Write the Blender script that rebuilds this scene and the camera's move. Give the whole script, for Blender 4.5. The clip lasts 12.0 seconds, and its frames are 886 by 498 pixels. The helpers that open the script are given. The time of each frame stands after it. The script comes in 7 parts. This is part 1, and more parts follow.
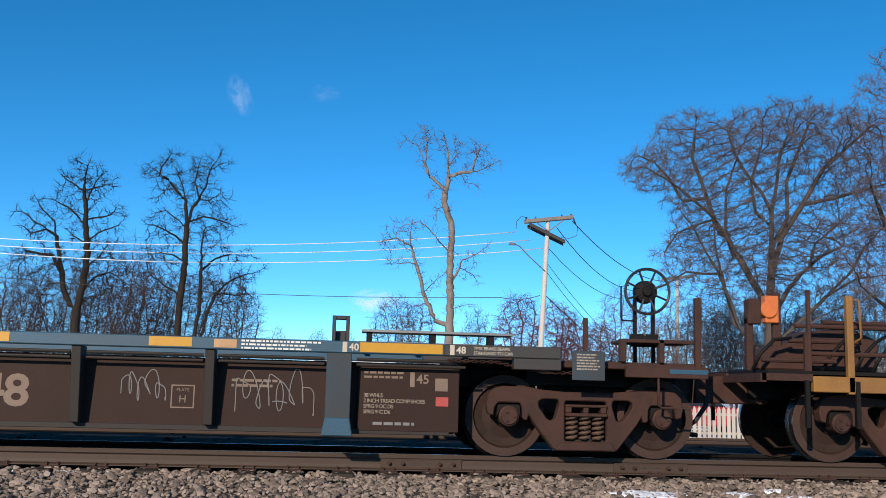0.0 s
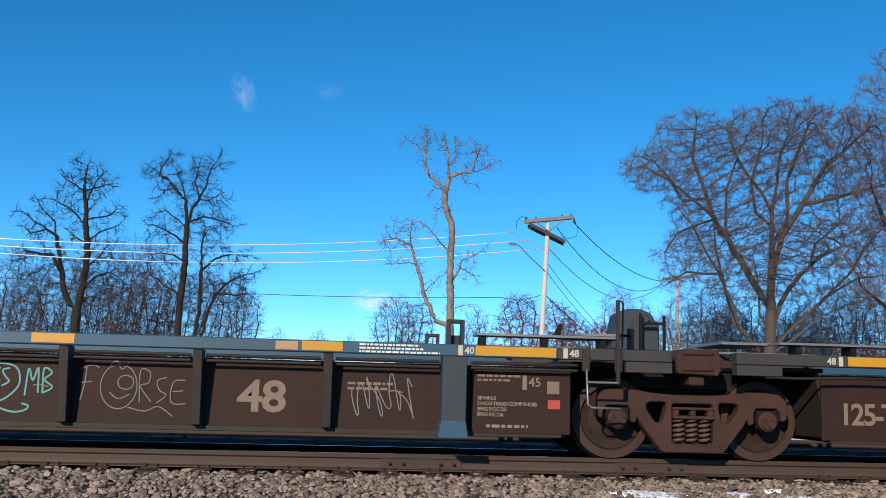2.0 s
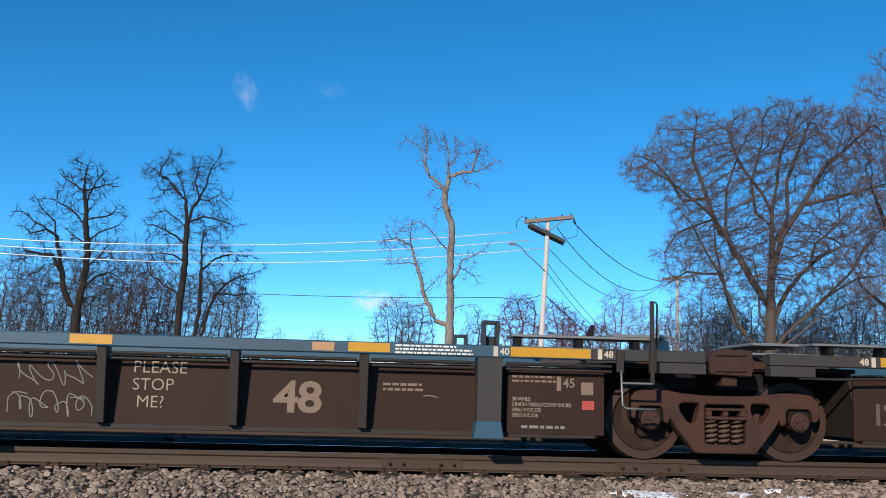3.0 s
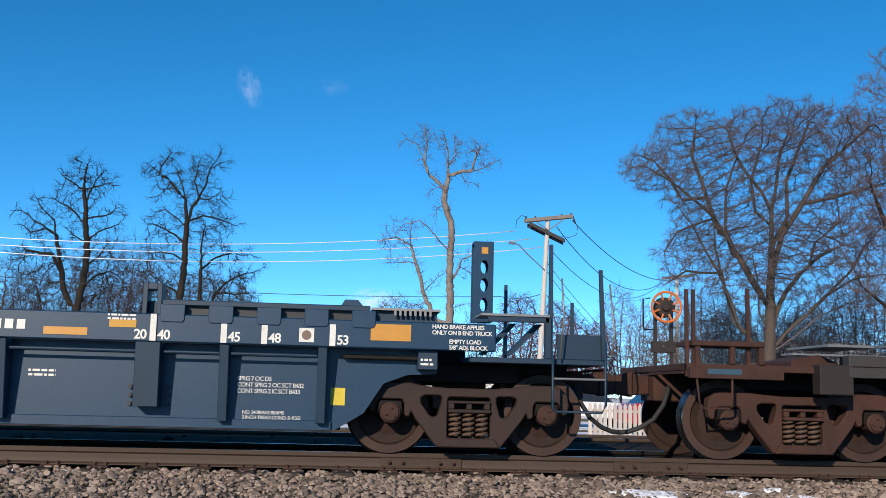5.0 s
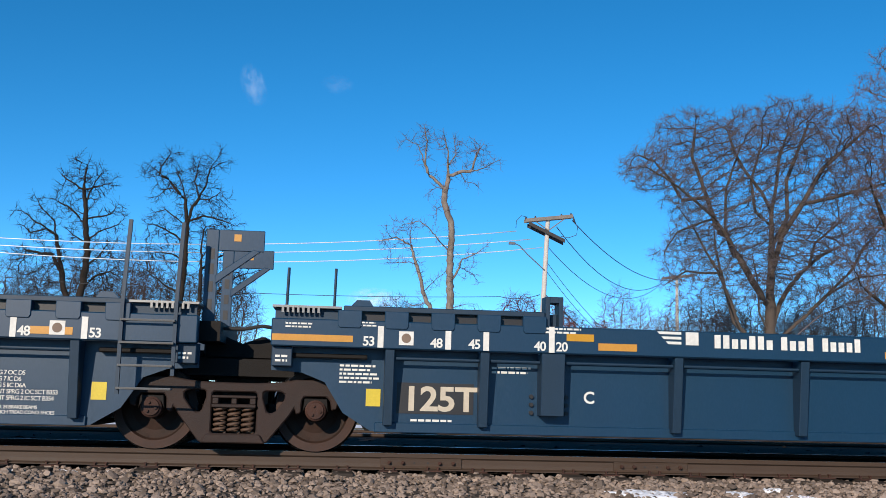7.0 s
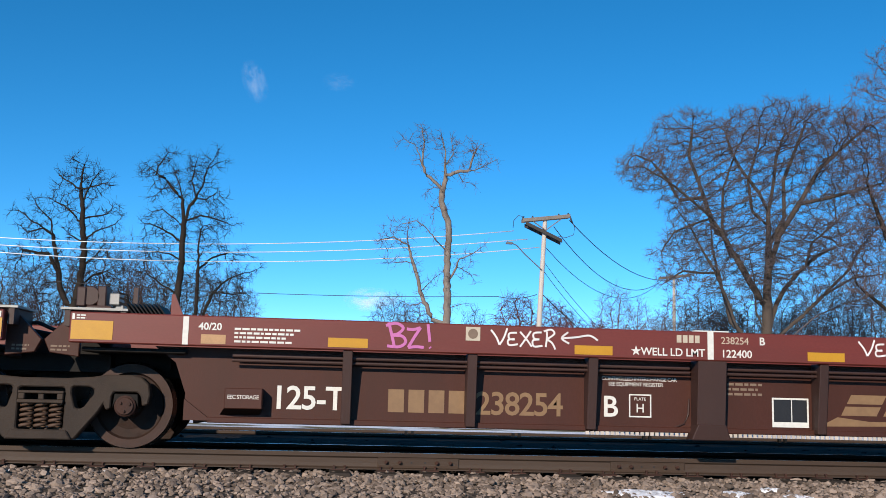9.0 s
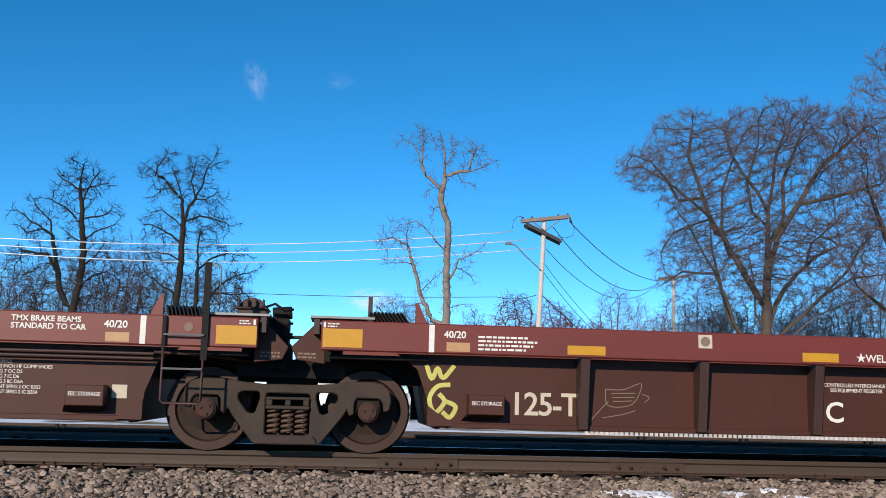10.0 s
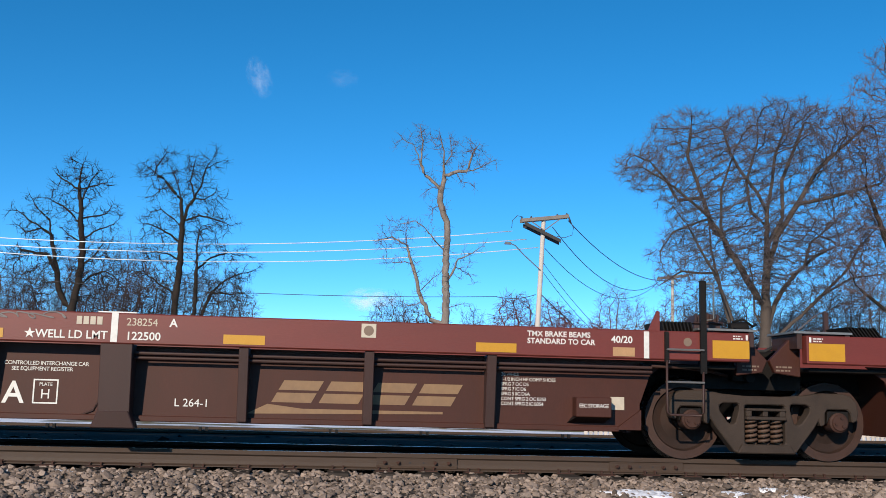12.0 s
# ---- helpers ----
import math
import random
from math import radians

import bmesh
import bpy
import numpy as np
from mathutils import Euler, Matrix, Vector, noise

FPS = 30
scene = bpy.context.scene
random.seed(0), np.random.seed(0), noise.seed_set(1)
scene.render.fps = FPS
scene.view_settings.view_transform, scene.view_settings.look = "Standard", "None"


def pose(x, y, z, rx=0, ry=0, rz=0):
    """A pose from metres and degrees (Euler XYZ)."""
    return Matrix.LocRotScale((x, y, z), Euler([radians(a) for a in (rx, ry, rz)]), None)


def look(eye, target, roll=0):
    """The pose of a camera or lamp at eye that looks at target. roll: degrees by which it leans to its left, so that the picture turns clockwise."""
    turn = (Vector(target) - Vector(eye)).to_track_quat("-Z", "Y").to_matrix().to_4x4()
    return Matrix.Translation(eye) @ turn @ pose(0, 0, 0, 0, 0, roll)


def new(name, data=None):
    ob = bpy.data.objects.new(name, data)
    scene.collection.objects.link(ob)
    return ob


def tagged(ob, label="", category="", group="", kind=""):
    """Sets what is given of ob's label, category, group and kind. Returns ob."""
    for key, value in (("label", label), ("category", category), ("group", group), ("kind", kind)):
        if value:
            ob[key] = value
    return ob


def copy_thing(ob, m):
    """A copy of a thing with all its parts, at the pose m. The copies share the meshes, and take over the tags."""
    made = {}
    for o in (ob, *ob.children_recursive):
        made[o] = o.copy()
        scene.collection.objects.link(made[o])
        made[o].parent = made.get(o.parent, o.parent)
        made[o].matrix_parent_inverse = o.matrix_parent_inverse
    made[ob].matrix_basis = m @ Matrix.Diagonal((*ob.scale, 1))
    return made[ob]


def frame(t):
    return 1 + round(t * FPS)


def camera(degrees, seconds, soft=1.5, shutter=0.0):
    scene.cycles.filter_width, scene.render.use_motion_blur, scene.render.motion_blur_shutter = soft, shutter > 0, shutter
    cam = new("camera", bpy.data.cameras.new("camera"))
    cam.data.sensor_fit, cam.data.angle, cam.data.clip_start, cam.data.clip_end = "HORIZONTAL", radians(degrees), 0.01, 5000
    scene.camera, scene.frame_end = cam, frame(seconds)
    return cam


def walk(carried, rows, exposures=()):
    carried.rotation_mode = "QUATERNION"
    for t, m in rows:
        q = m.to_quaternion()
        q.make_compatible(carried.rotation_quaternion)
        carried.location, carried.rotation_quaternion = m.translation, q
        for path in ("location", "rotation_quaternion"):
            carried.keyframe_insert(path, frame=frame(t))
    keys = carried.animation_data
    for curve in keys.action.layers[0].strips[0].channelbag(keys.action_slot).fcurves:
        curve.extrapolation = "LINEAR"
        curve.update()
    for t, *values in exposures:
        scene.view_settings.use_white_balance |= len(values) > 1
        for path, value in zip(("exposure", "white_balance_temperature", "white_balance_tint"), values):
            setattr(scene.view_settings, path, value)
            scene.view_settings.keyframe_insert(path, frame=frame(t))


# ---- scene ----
# The camera stands beside the track on the left-hand side, x runs along the rails, y away from the camera, z = 0 at the rail head.
cam = camera(47.6, 12.0, soft=0.75, shutter=0.0)


def aim(yaw, pitch, roll):
    way = Vector((math.sin(radians(yaw)) * math.cos(radians(pitch)), math.cos(radians(yaw)) * math.cos(radians(pitch)), math.sin(radians(pitch))))
    eye = Vector((0.0, -11.72, 0.69))
    return look(eye, eye + way, roll)


walk(cam, [(0.0, aim(5.70, 8.22, 1.46)), (1.0, aim(5.69, 8.22, 1.46)), (3.0, aim(5.69, 8.22, 1.46)), (5.0, aim(5.71, 8.17, 1.46)),
           (7.0, aim(5.71, 8.18, 1.46)), (9.0, aim(5.87, 8.17, 1.46)), (10.0, aim(5.90, 8.20, 1.46)), (11.0, aim(5.95, 8.18, 1.46)), (12.0, aim(5.95, 8.18, 1.46))])

# ---- light ----
SUN_EL, SUN_AZ = 21.5, 206.5          # degrees; azimuth clockwise from +y
world = bpy.data.worlds.new("sky")
scene.world = world
world.use_nodes = True
wn = world.node_tree.nodes
sky = wn.new("ShaderNodeTexSky")
sky.sky_type = "NISHITA"
sky.sun_disc = False
sky.altitude = 4500
sky.sun_elevation, sky.sun_rotation = radians(SUN_EL), radians(SUN_AZ)
sky.air_density, sky.dust_density, sky.ozone_density = 0.8, 0.0, 2.6
rich = wn.new("ShaderNodeHueSaturation")
rich.inputs["Saturation"].default_value = 1.28
rich.inputs["Hue"].default_value = 0.4895
world.node_tree.links.new(sky.outputs["Color"], rich.inputs["Color"])
wn["Background"].inputs["Strength"].default_value = 0.192
world.node_tree.links.new(rich.outputs["Color"], wn["Background"].inputs["Color"])
sun = new("sun", bpy.data.lights.new("sun", "SUN"))
sun.data.energy, sun.data.angle, sun.data.color = 5.0, radians(0.53), (1.0, 0.86, 0.71)
s_way = Vector((math.sin(radians(SUN_AZ)) * math.cos(radians(SUN_EL)), math.cos(radians(SUN_AZ)) * math.cos(radians(SUN_EL)), math.sin(radians(SUN_EL))))
sun.matrix_world = look(s_way * 50, (0, 0, 0))
scene.view_settings.exposure = 0.0


# ---- materials ----
def material(name, base, rough=0.6, metal=0.0, second=None, scale=3.0, amount=0.5, grain=60.0, bump=0.15, dirt=None, dirt_scale=1.2, dirt_amount=0.35, stretch=(1, 1, 1), random_value=0.0, island=0.0, gloss=0.5):
    """Two scales of colour variation, dirt in patches, and a fine relief."""
    m = bpy.data.materials.new(name)
    m.use_nodes = True
    n, l = m.node_tree.nodes, m.node_tree.links
    b = n["Principled BSDF"]
    tc = n.new("ShaderNodeTexCoord")
    mp = n.new("ShaderNodeMapping")
    mp.inputs["Scale"].default_value = stretch
    l.new(tc.outputs["Object"], mp.inputs["Vector"])

    def noise_at(sc, detail, rough_=0.6):
        t = n.new("ShaderNodeTexNoise")
        t.inputs["Scale"].default_value, t.inputs["Detail"].default_value, t.inputs["Roughness"].default_value = sc, detail, rough_
        l.new(mp.outputs["Vector"], t.inputs["Vector"])
        return t

    def ramp(src, lo, hi):
        r = n.new("ShaderNodeMapRange")
        r.inputs["From Min"].default_value, r.inputs["From Max"].default_value = lo, hi
        l.new(src, r.inputs["Value"])
        return r.outputs["Result"]

    def mix(fac, a, c, scale_=1.0):
        x = n.new("ShaderNodeMix")
        x.data_type = "RGBA"
        k = n.new("ShaderNodeMath")
        k.operation = "MULTIPLY"
        k.inputs[1].default_value = scale_
        l.new(fac, k.inputs[0])
        l.new(k.outputs[0], x.inputs["Factor"])
        for s, v in ((x.inputs["A"], a), (x.inputs["B"], c)):
            if isinstance(v, tuple):
                s.default_value = (*v, 1)
            else:
                l.new(v, s)
        return x.outputs["Result"]

    second = second or tuple(c * 0.6 for c in base)
    col = mix(ramp(noise_at(scale, 5).outputs["Fac"], 0.35, 0.68), base, second, amount)
    fine = noise_at(grain, 3)
    col = mix(ramp(fine.outputs["Fac"], 0.4, 0.75), col, tuple(min(1, c * 1.35 + 0.01) for c in base), 0.3)
    if dirt:
        col = mix(ramp(noise_at(dirt_scale, 8, 0.7).outputs["Fac"], 0.45, 0.62), col, dirt, dirt_amount)
    if random_value or island:
        src = n.new("ShaderNodeObjectInfo").outputs["Random"] if random_value else n.new("ShaderNodeNewGeometry").outputs["Random Per Island"]
        h = n.new("ShaderNodeHueSaturation")
        r = n.new("ShaderNodeMapRange")
        a = random_value or island
        r.inputs["To Min"].default_value, r.inputs["To Max"].default_value = 1 - a, 1 + a
        l.new(src, r.inputs["Value"])
        l.new(r.outputs["Result"], h.inputs["Value"])
        l.new(col, h.inputs["Color"])
        col = h.outputs["Color"]
    l.new(col, b.inputs["Base Color"])
    b.inputs["Metallic"].default_value = metal
    b.inputs["Specular IOR Level"].default_value = gloss
    rr = n.new("ShaderNodeMapRange")
    rr.inputs["To Min"].default_value, rr.inputs["To Max"].default_value = max(0.05, rough - 0.12), min(1, rough + 0.12)
    l.new(fine.outputs["Fac"], rr.inputs["Value"])
    l.new(rr.outputs["Result"], b.inputs["Roughness"])
    if bump:
        bp = n.new("ShaderNodeBump")
        bp.inputs["Strength"].default_value, bp.inputs["Distance"].default_value = bump, 0.01
        l.new(fine.outputs["Fac"], bp.inputs["Height"])
        l.new(bp.outputs["Normal"], b.inputs["Normal"])
    return m


M_BLUE_OLD = material("faded blue paint", (0.0177, 0.07346, 0.1241), 0.55, second=(0.01416, 0.05123, 0.08512), dirt=(0.03539, 0.05345, 0.05979), dirt_amount=0.4, stretch=(0.4, 1, 1.5))
M_BROWN_OLD = material("dirty brown paint", (0.02476, 0.009337, 0.00529), 0.7, second=(0.01807, 0.007244, 0.004328), dirt=(0.03494, 0.01319, 0.00745), dirt_amount=0.4, stretch=(1, 1, 0.35), gloss=0.3)
M_BROWN_POST = material("dark weathered brown paint", (0.02034, 0.01334, 0.009607), 0.7, dirt=(0.01355, 0.01001, 0.00831), stretch=(1, 1, 0.4))
M_FEC = material("deep blue paint", (0.002964, 0.02993, 0.06881), 0.42, second=(0.002442, 0.02509, 0.05767), amount=0.4, bump=0.05, dirt=(0.004709, 0.02993, 0.0603), dirt_amount=0.3, stretch=(1, 1, 0.3))
M_FEC_DARK = material("deep blue paint with road dust", (0.004374, 0.02553, 0.05465), 0.55, bump=0.05, dirt=(0.007291, 0.02553, 0.04402), stretch=(1, 1, 0.4))
M_RED = material("oxide red paint", (0.1426, 0.02301, 0.0155), 0.5, second=(0.1132, 0.01933, 0.01387), amount=0.5, bump=0.08, dirt=(0.1091, 0.02531, 0.01712), dirt_amount=0.4, stretch=(0.4, 1, 1.2))
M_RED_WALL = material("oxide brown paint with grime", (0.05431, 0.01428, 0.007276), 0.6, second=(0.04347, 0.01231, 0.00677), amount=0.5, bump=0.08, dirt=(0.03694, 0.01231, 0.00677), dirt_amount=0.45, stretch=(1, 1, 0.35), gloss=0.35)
M_RED_POST = material("oxide brown post paint", (0.04305, 0.01688, 0.01232), 0.6, bump=0.08, dirt=(0.03014, 0.01616, 0.01296), stretch=(1, 1, 0.4))
M_BLUE_POST = material("grimy dark blue paint", (0.02064, 0.0416, 0.05776), 0.65, second=(0.0172, 0.0288, 0.038), dirt=(0.0387, 0.0288, 0.0228), dirt_amount=0.6, stretch=(1, 1, 0.4))
# Greasy steel, made darker still: shade under the cars is put into the colour.
M_GRIME_SHADE = material("greasy black steel, darkened for shade", (0.005376, 0.004608, 0.004224), 0.65, second=(0.009216, 0.007296, 0.006144), dirt=(0.01344, 0.009984, 0.00768), bump=0.3, gloss=0.2)
M_TRUCK = material("rusty cast steel", (0.04668, 0.01551, 0.007983), 0.8, second=(0.03176, 0.01057, 0.00565), dirt=(0.02241, 0.008103, 0.004666), dirt_scale=5, dirt_amount=0.6, bump=0.4, random_value=0.15)
M_TRUCK_GREY = material("grey dusty cast steel", (0.03635, 0.0226, 0.01441), 0.8, second=(0.02726, 0.01596, 0.009602), dirt=(0.01998, 0.01197, 0.007682), dirt_scale=5, dirt_amount=0.6, bump=0.4, random_value=0.15)
M_TRUCK_DARK = material("oily black cast steel", (0.01903, 0.008284, 0.005252), 0.75, second=(0.01359, 0.006147, 0.00399), dirt=(0.02944, 0.01122, 0.006303), dirt_scale=5, dirt_amount=0.5, bump=0.4, random_value=0.15)
# Wheel plate darker than the rim: the side frame's shade in its colour.
M_PLATE = material("oily wheel plate, darkened for shade", (0.030, 0.0145, 0.0095), 0.7, second=(0.018, 0.0095, 0.0068), dirt=(0.012, 0.008, 0.006), dirt_scale=4, dirt_amount=0.6, bump=0.3, gloss=0.25)
M_GREY_OLD = material("grimy blue grey paint", (0.0298, 0.02912, 0.02873), 0.65, second=(0.02318, 0.02016, 0.01819), dirt=(0.04304, 0.028, 0.02011), dirt_amount=0.5, stretch=(0.5, 1, 1))
M_WHEEL = material("rusted wheel steel", (0.04302, 0.01756, 0.01011), 0.7, second=(0.02979, 0.01239, 0.007336), dirt=(0.01986, 0.009303, 0.006194), dirt_scale=6, bump=0.3)
M_TREAD = material("polished tread steel", (0.42, 0.42, 0.42), 0.28, 1.0, second=(0.3, 0.3, 0.3), bump=0.03)
M_SPRING = material("spring steel", (0.09072, 0.0504, 0.03101), 0.7, bump=0.2)
M_GALV = material("galvanised steel", (0.238, 0.238, 0.231), 0.5, 0.6, second=(0.175, 0.168, 0.161), bump=0.1)
M_WHITE = material("white stencil paint", (0.666, 0.657, 0.6111), 0.6, second=(0.495, 0.477, 0.4365), grain=25, bump=0.0)
M_CREAM = material("worn cream stencil paint", (0.504, 0.441, 0.342), 0.65, second=(0.342, 0.288, 0.225), grain=25, bump=0.0)
M_FADED = material("faded tan stencil paint", (0.1904, 0.1326, 0.09363), 0.7, second=(0.1292, 0.08619, 0.0646), grain=20, bump=0.0)
M_STENCIL_WORN = material("dull worn stencil paint", (0.33, 0.275, 0.21), 0.7, second=(0.16, 0.125, 0.095), grain=25, bump=0.0)
M_FAINT = material("almost worn-off stencil paint", (0.10, 0.066, 0.048), 0.75, second=(0.06, 0.04, 0.03), grain=20, bump=0.0)
M_GOLD = material("faded gold paint", (0.2214, 0.1312, 0.0615), 0.6, second=(0.164, 0.0902, 0.0492), grain=20, bump=0.0)
M_YELLOW = material("yellow reflective sheeting", (0.4928, 0.249, 0.0104), 0.4, second=(0.4107, 0.1924, 0.00891), scale=8, grain=120, bump=0.05)
M_AMBER = material("amber reflective sheeting", (0.51, 0.24, 0.0315), 0.4, second=(0.425, 0.192, 0.028), scale=8, grain=120, bump=0.05)
M_TAN = material("tan sheeting", (0.42, 0.24, 0.11), 0.5, bump=0.05)
M_STICKER = material("bright yellow decal", (0.576, 0.44, 0.032), 0.5, bump=0.0)
M_REDPAINT = material("red decal", (0.42, 0.06, 0.045), 0.5, bump=0.0)
M_BLACK = material("black paint", (0.015, 0.015, 0.017), 0.5, bump=0.05)
M_ORANGE = material("orange enamel", (0.62, 0.16, 0.035), 0.5, dirt=(0.2, 0.08, 0.04))
M_PALEYELLOW = material("chalky yellow paint", (0.2845, 0.1313, 0.02389), 0.6, second=(0.2048, 0.09967, 0.02731), dirt=(0.1024, 0.05436, 0.02389))
M_CHALK = material("white chalk spray", (0.18, 0.171, 0.162), 0.8, second=(0.1125, 0.1035, 0.099), grain=30, bump=0.0)
M_SPRAYWHITE = material("white spray paint", (0.72, 0.70, 0.68), 0.6, grain=25, bump=0.0)
M_TEAL = material("teal spray paint", (0.09, 0.27, 0.27), 0.6, second=(0.06, 0.1875, 0.1875), grain=20, bump=0.0)
M_PINK = material("pink spray paint", (0.50, 0.14, 0.36), 0.6, second=(0.42, 0.10, 0.30), grain=25, bump=0.0)
M_LIME = material("pale yellow spray paint", (0.50, 0.48, 0.12), 0.6, grain=25, bump=0.0)
M_NAVYSPRAY = material("navy spray paint", (0.0275, 0.033, 0.06545), 0.6, bump=0.0)
M_RAIL = material("rail steel with brown rust", (0.05096, 0.03059, 0.0191), 0.7, second=(0.03766, 0.02248, 0.01394), dirt=(0.04431, 0.02248, 0.01237), dirt_scale=2, bump=0.2, stretch=(0.5, 1, 1))
M_RAILTOP = material("bright running surface", (0.36, 0.36, 0.37), 0.25, 1.0, second=(0.28, 0.28, 0.29), bump=0.02)
M_TIE = material("creosoted timber", (0.045, 0.036, 0.03), 0.85, second=(0.02625, 0.0225, 0.0195), grain=40, stretch=(6, 0.8, 6), bump=0.4, random_value=0.25, gloss=0.1)
M_STONE = material("ballast stone", (0.2265, 0.1738, 0.1379), 0.9, second=(0.1539, 0.1196, 0.1007), scale=6, bump=0.3, island=0.55, gloss=0.2)
# Shade under and behind the train is put into this stone colour.
M_STONE_SHADE = material("ballast stone darkened for the train's shade", (0.018, 0.015, 0.0126), 0.9, second=(0.0105, 0.009, 0.0078), scale=6, bump=0.3, island=0.4, gloss=0.05)
M_BARK = material("dark grey brown bark", (0.030, 0.023, 0.018), 0.9, second=(0.016, 0.0125, 0.0105), scale=4, grain=30, stretch=(1, 1, 0.3), bump=0.5, gloss=0.1)
M_BARK_PALE = material("pale peeling bark", (0.225, 0.185, 0.155), 0.9, second=(0.085, 0.066, 0.053), scale=5, amount=0.85, grain=30, stretch=(1, 1, 0.5), bump=0.5)
M_TWIG = material("grey brown twig bark", (0.118, 0.092, 0.092), 0.9, bump=0.0)
M_TWIG_WARM = material("reddish twig bark", (0.15, 0.095, 0.080), 0.9, bump=0.0)
M_TWIG_DARK = material("dark twig bark", (0.03825, 0.0315, 0.027), 0.9, bump=0.0, gloss=0.1)
M_TWIG_SCRUB = material("brown scrub twigs", (0.0805, 0.0552, 0.04945), 0.9, bump=0.0, gloss=0.1)
M_BARK_WARM = material("brown furrowed bark", (0.070, 0.052, 0.040), 0.9, second=(0.034, 0.026, 0.021), scale=4, grain=30, stretch=(1, 1, 0.3), bump=0.5)
M_TWIG_RED = material("crimson berry twigs", (0.135, 0.0495, 0.054), 0.9, bump=0.0)
M_POLE = material("weathered pole timber", (0.50, 0.45, 0.40), 0.85, second=(0.45, 0.40, 0.36), stretch=(4, 4, 0.3), bump=0.3)
# Crossarm timber again, with the lower arms' shade put into the colour.
M_CROSSARM_SHADE = material("crossarm timber coloured dark for shade", (0.04, 0.036, 0.034), 0.8, bump=0.2)
M_CROSSARM = material("old crossarm timber", (0.20, 0.17, 0.145), 0.85, bump=0.3)
M_WIRE = material("bright aluminium conductor", (0.72, 0.73, 0.75), 0.45, 0.3, bump=0.0)
M_CABLE = material("black cable sheath", (0.03, 0.03, 0.035), 0.6, bump=0.0)
M_SIDING = material("white vinyl siding", (0.72, 0.71, 0.68), 0.6, second=(0.64, 0.63, 0.60), bump=0.05)
M_SNOW = material("old snow", (0.84, 0.86, 0.90), 0.7, second=(0.72, 0.75, 0.80), scale=2, grain=20, bump=0.3)
M_FENCE = material("weathered pale pickets", (0.448, 0.4, 0.344), 0.8, second=(0.352, 0.312, 0.272), random_value=0.15, bump=0.2)
M_CARRED = material("red car paint", (0.42, 0.03, 0.035), 0.25, bump=0.0)
M_CARWHITE = material("white car paint", (0.72, 0.73, 0.75), 0.25, bump=0.0)
M_GLASSDARK = material("tinted car glass", (0.02, 0.024, 0.03), 0.08, bump=0.0)
M_RUBBER = material("black rubber", (0.02, 0.02, 0.02), 0.8, bump=0.2)
M_BIN = material("dark blue bin steel", (0.05, 0.08, 0.13), 0.6, bump=0.1)


# ---- mesh helpers ----
def box(bm, x0, x1, y0, y1, z0, z1):
    return hull(bm, [(x0, y0, z0), (x1, y0, z0), (x1, y1, z0), (x0, y1, z0)], [(x0, y0, z1), (x1, y0, z1), (x1, y1, z1), (x0, y1, z1)])


def hull(bm, low, high):
    """A solid between two rings of the same number of corners."""
    a, b = [bm.verts.new(v) for v in low], [bm.verts.new(v) for v in high]
    n = len(a)
    bm.faces.new(a[::-1])
    bm.faces.new(b)
    for i in range(n):
        bm.faces.new((a[i], a[(i + 1) % n], b[(i + 1) % n], b[i]))


def prism(bm, pts, y0, y1):
    """An outline in x and z, given from y0 to y1."""
    hull(bm, [(x, y0, z) for x, z in pts], [(x, y1, z) for x, z in pts])


def ring(c, axis, side, r, n):
    up = axis.cross(side).normalized()
    return [c + (side * math.cos(2 * math.pi * i / n) + up * math.sin(2 * math.pi * i / n)) * r for i in range(n)]


def tube(bm, a, b, r, n=8, r2=None):
    a, b = Vector(a), Vector(b)
    axis = (b - a).normalized()
    side = axis.orthogonal().normalized()
    hull(bm, ring(a, axis, side, r, n), ring(b, axis, side, r if r2 is None else r2, n))


def pipe(bm, pts, r, n=6):
    pts = [Vector(q) for q in pts]
    rings = []
    for i, q in enumerate(pts):
        axis = (pts[min(i + 1, len(pts) - 1)] - pts[max(i - 1, 0)]).normalized()
        side = axis.cross(Vector((0.31, 0.2, 0.93))).normalized()
        rings.append([bm.verts.new(v) for v in ring(q, axis, side, r, n)])
    for a, b in zip(rings, rings[1:]):
        for i in range(n):
            bm.faces.new((a[i], a[(i + 1) % n], b[(i + 1) % n], b[i]))
    bm.faces.new(rings[0][::-1])
    bm.faces.new(rings[-1])


def lathe(bm, profile, n=28, centre=(0, 0)):
    """Turns (y, radius) pairs round the y axis at (x, z) = centre."""
    rows = [[bm.verts.new((centre[0] + r * math.cos(2 * math.pi * i / n), y, centre[1] + r * math.sin(2 * math.pi * i / n))) for i in range(n)] for y, r in profile]
    for a, b in zip(rows, rows[1:]):
        for i in range(n):
            bm.faces.new((a[i], a[(i + 1) % n], b[(i + 1) % n], b[i]))
    return rows


def plate(bm, outline, holes, y0, y1):
    """A plate in x and z with holes through it, from y0 to y1."""
    edges = []
    for loop in [outline] + holes:
        v = [bm.verts.new((x, y0, z)) for x, z in loop]
        edges += [bm.edges.new((v[i], v[(i + 1) % len(v)])) for i in range(len(v))]
    fill = bmesh.ops.triangle_fill(bm, edges=edges, use_beauty=True, use_dissolve=False)
    faces = [f for f in fill["geom"] if isinstance(f, bmesh.types.BMFace)]
    more = bmesh.ops.extrude_face_region(bm, geom=faces)
    for v in more["geom"]:
        if isinstance(v, bmesh.types.BMVert):
            v.co.y = y1


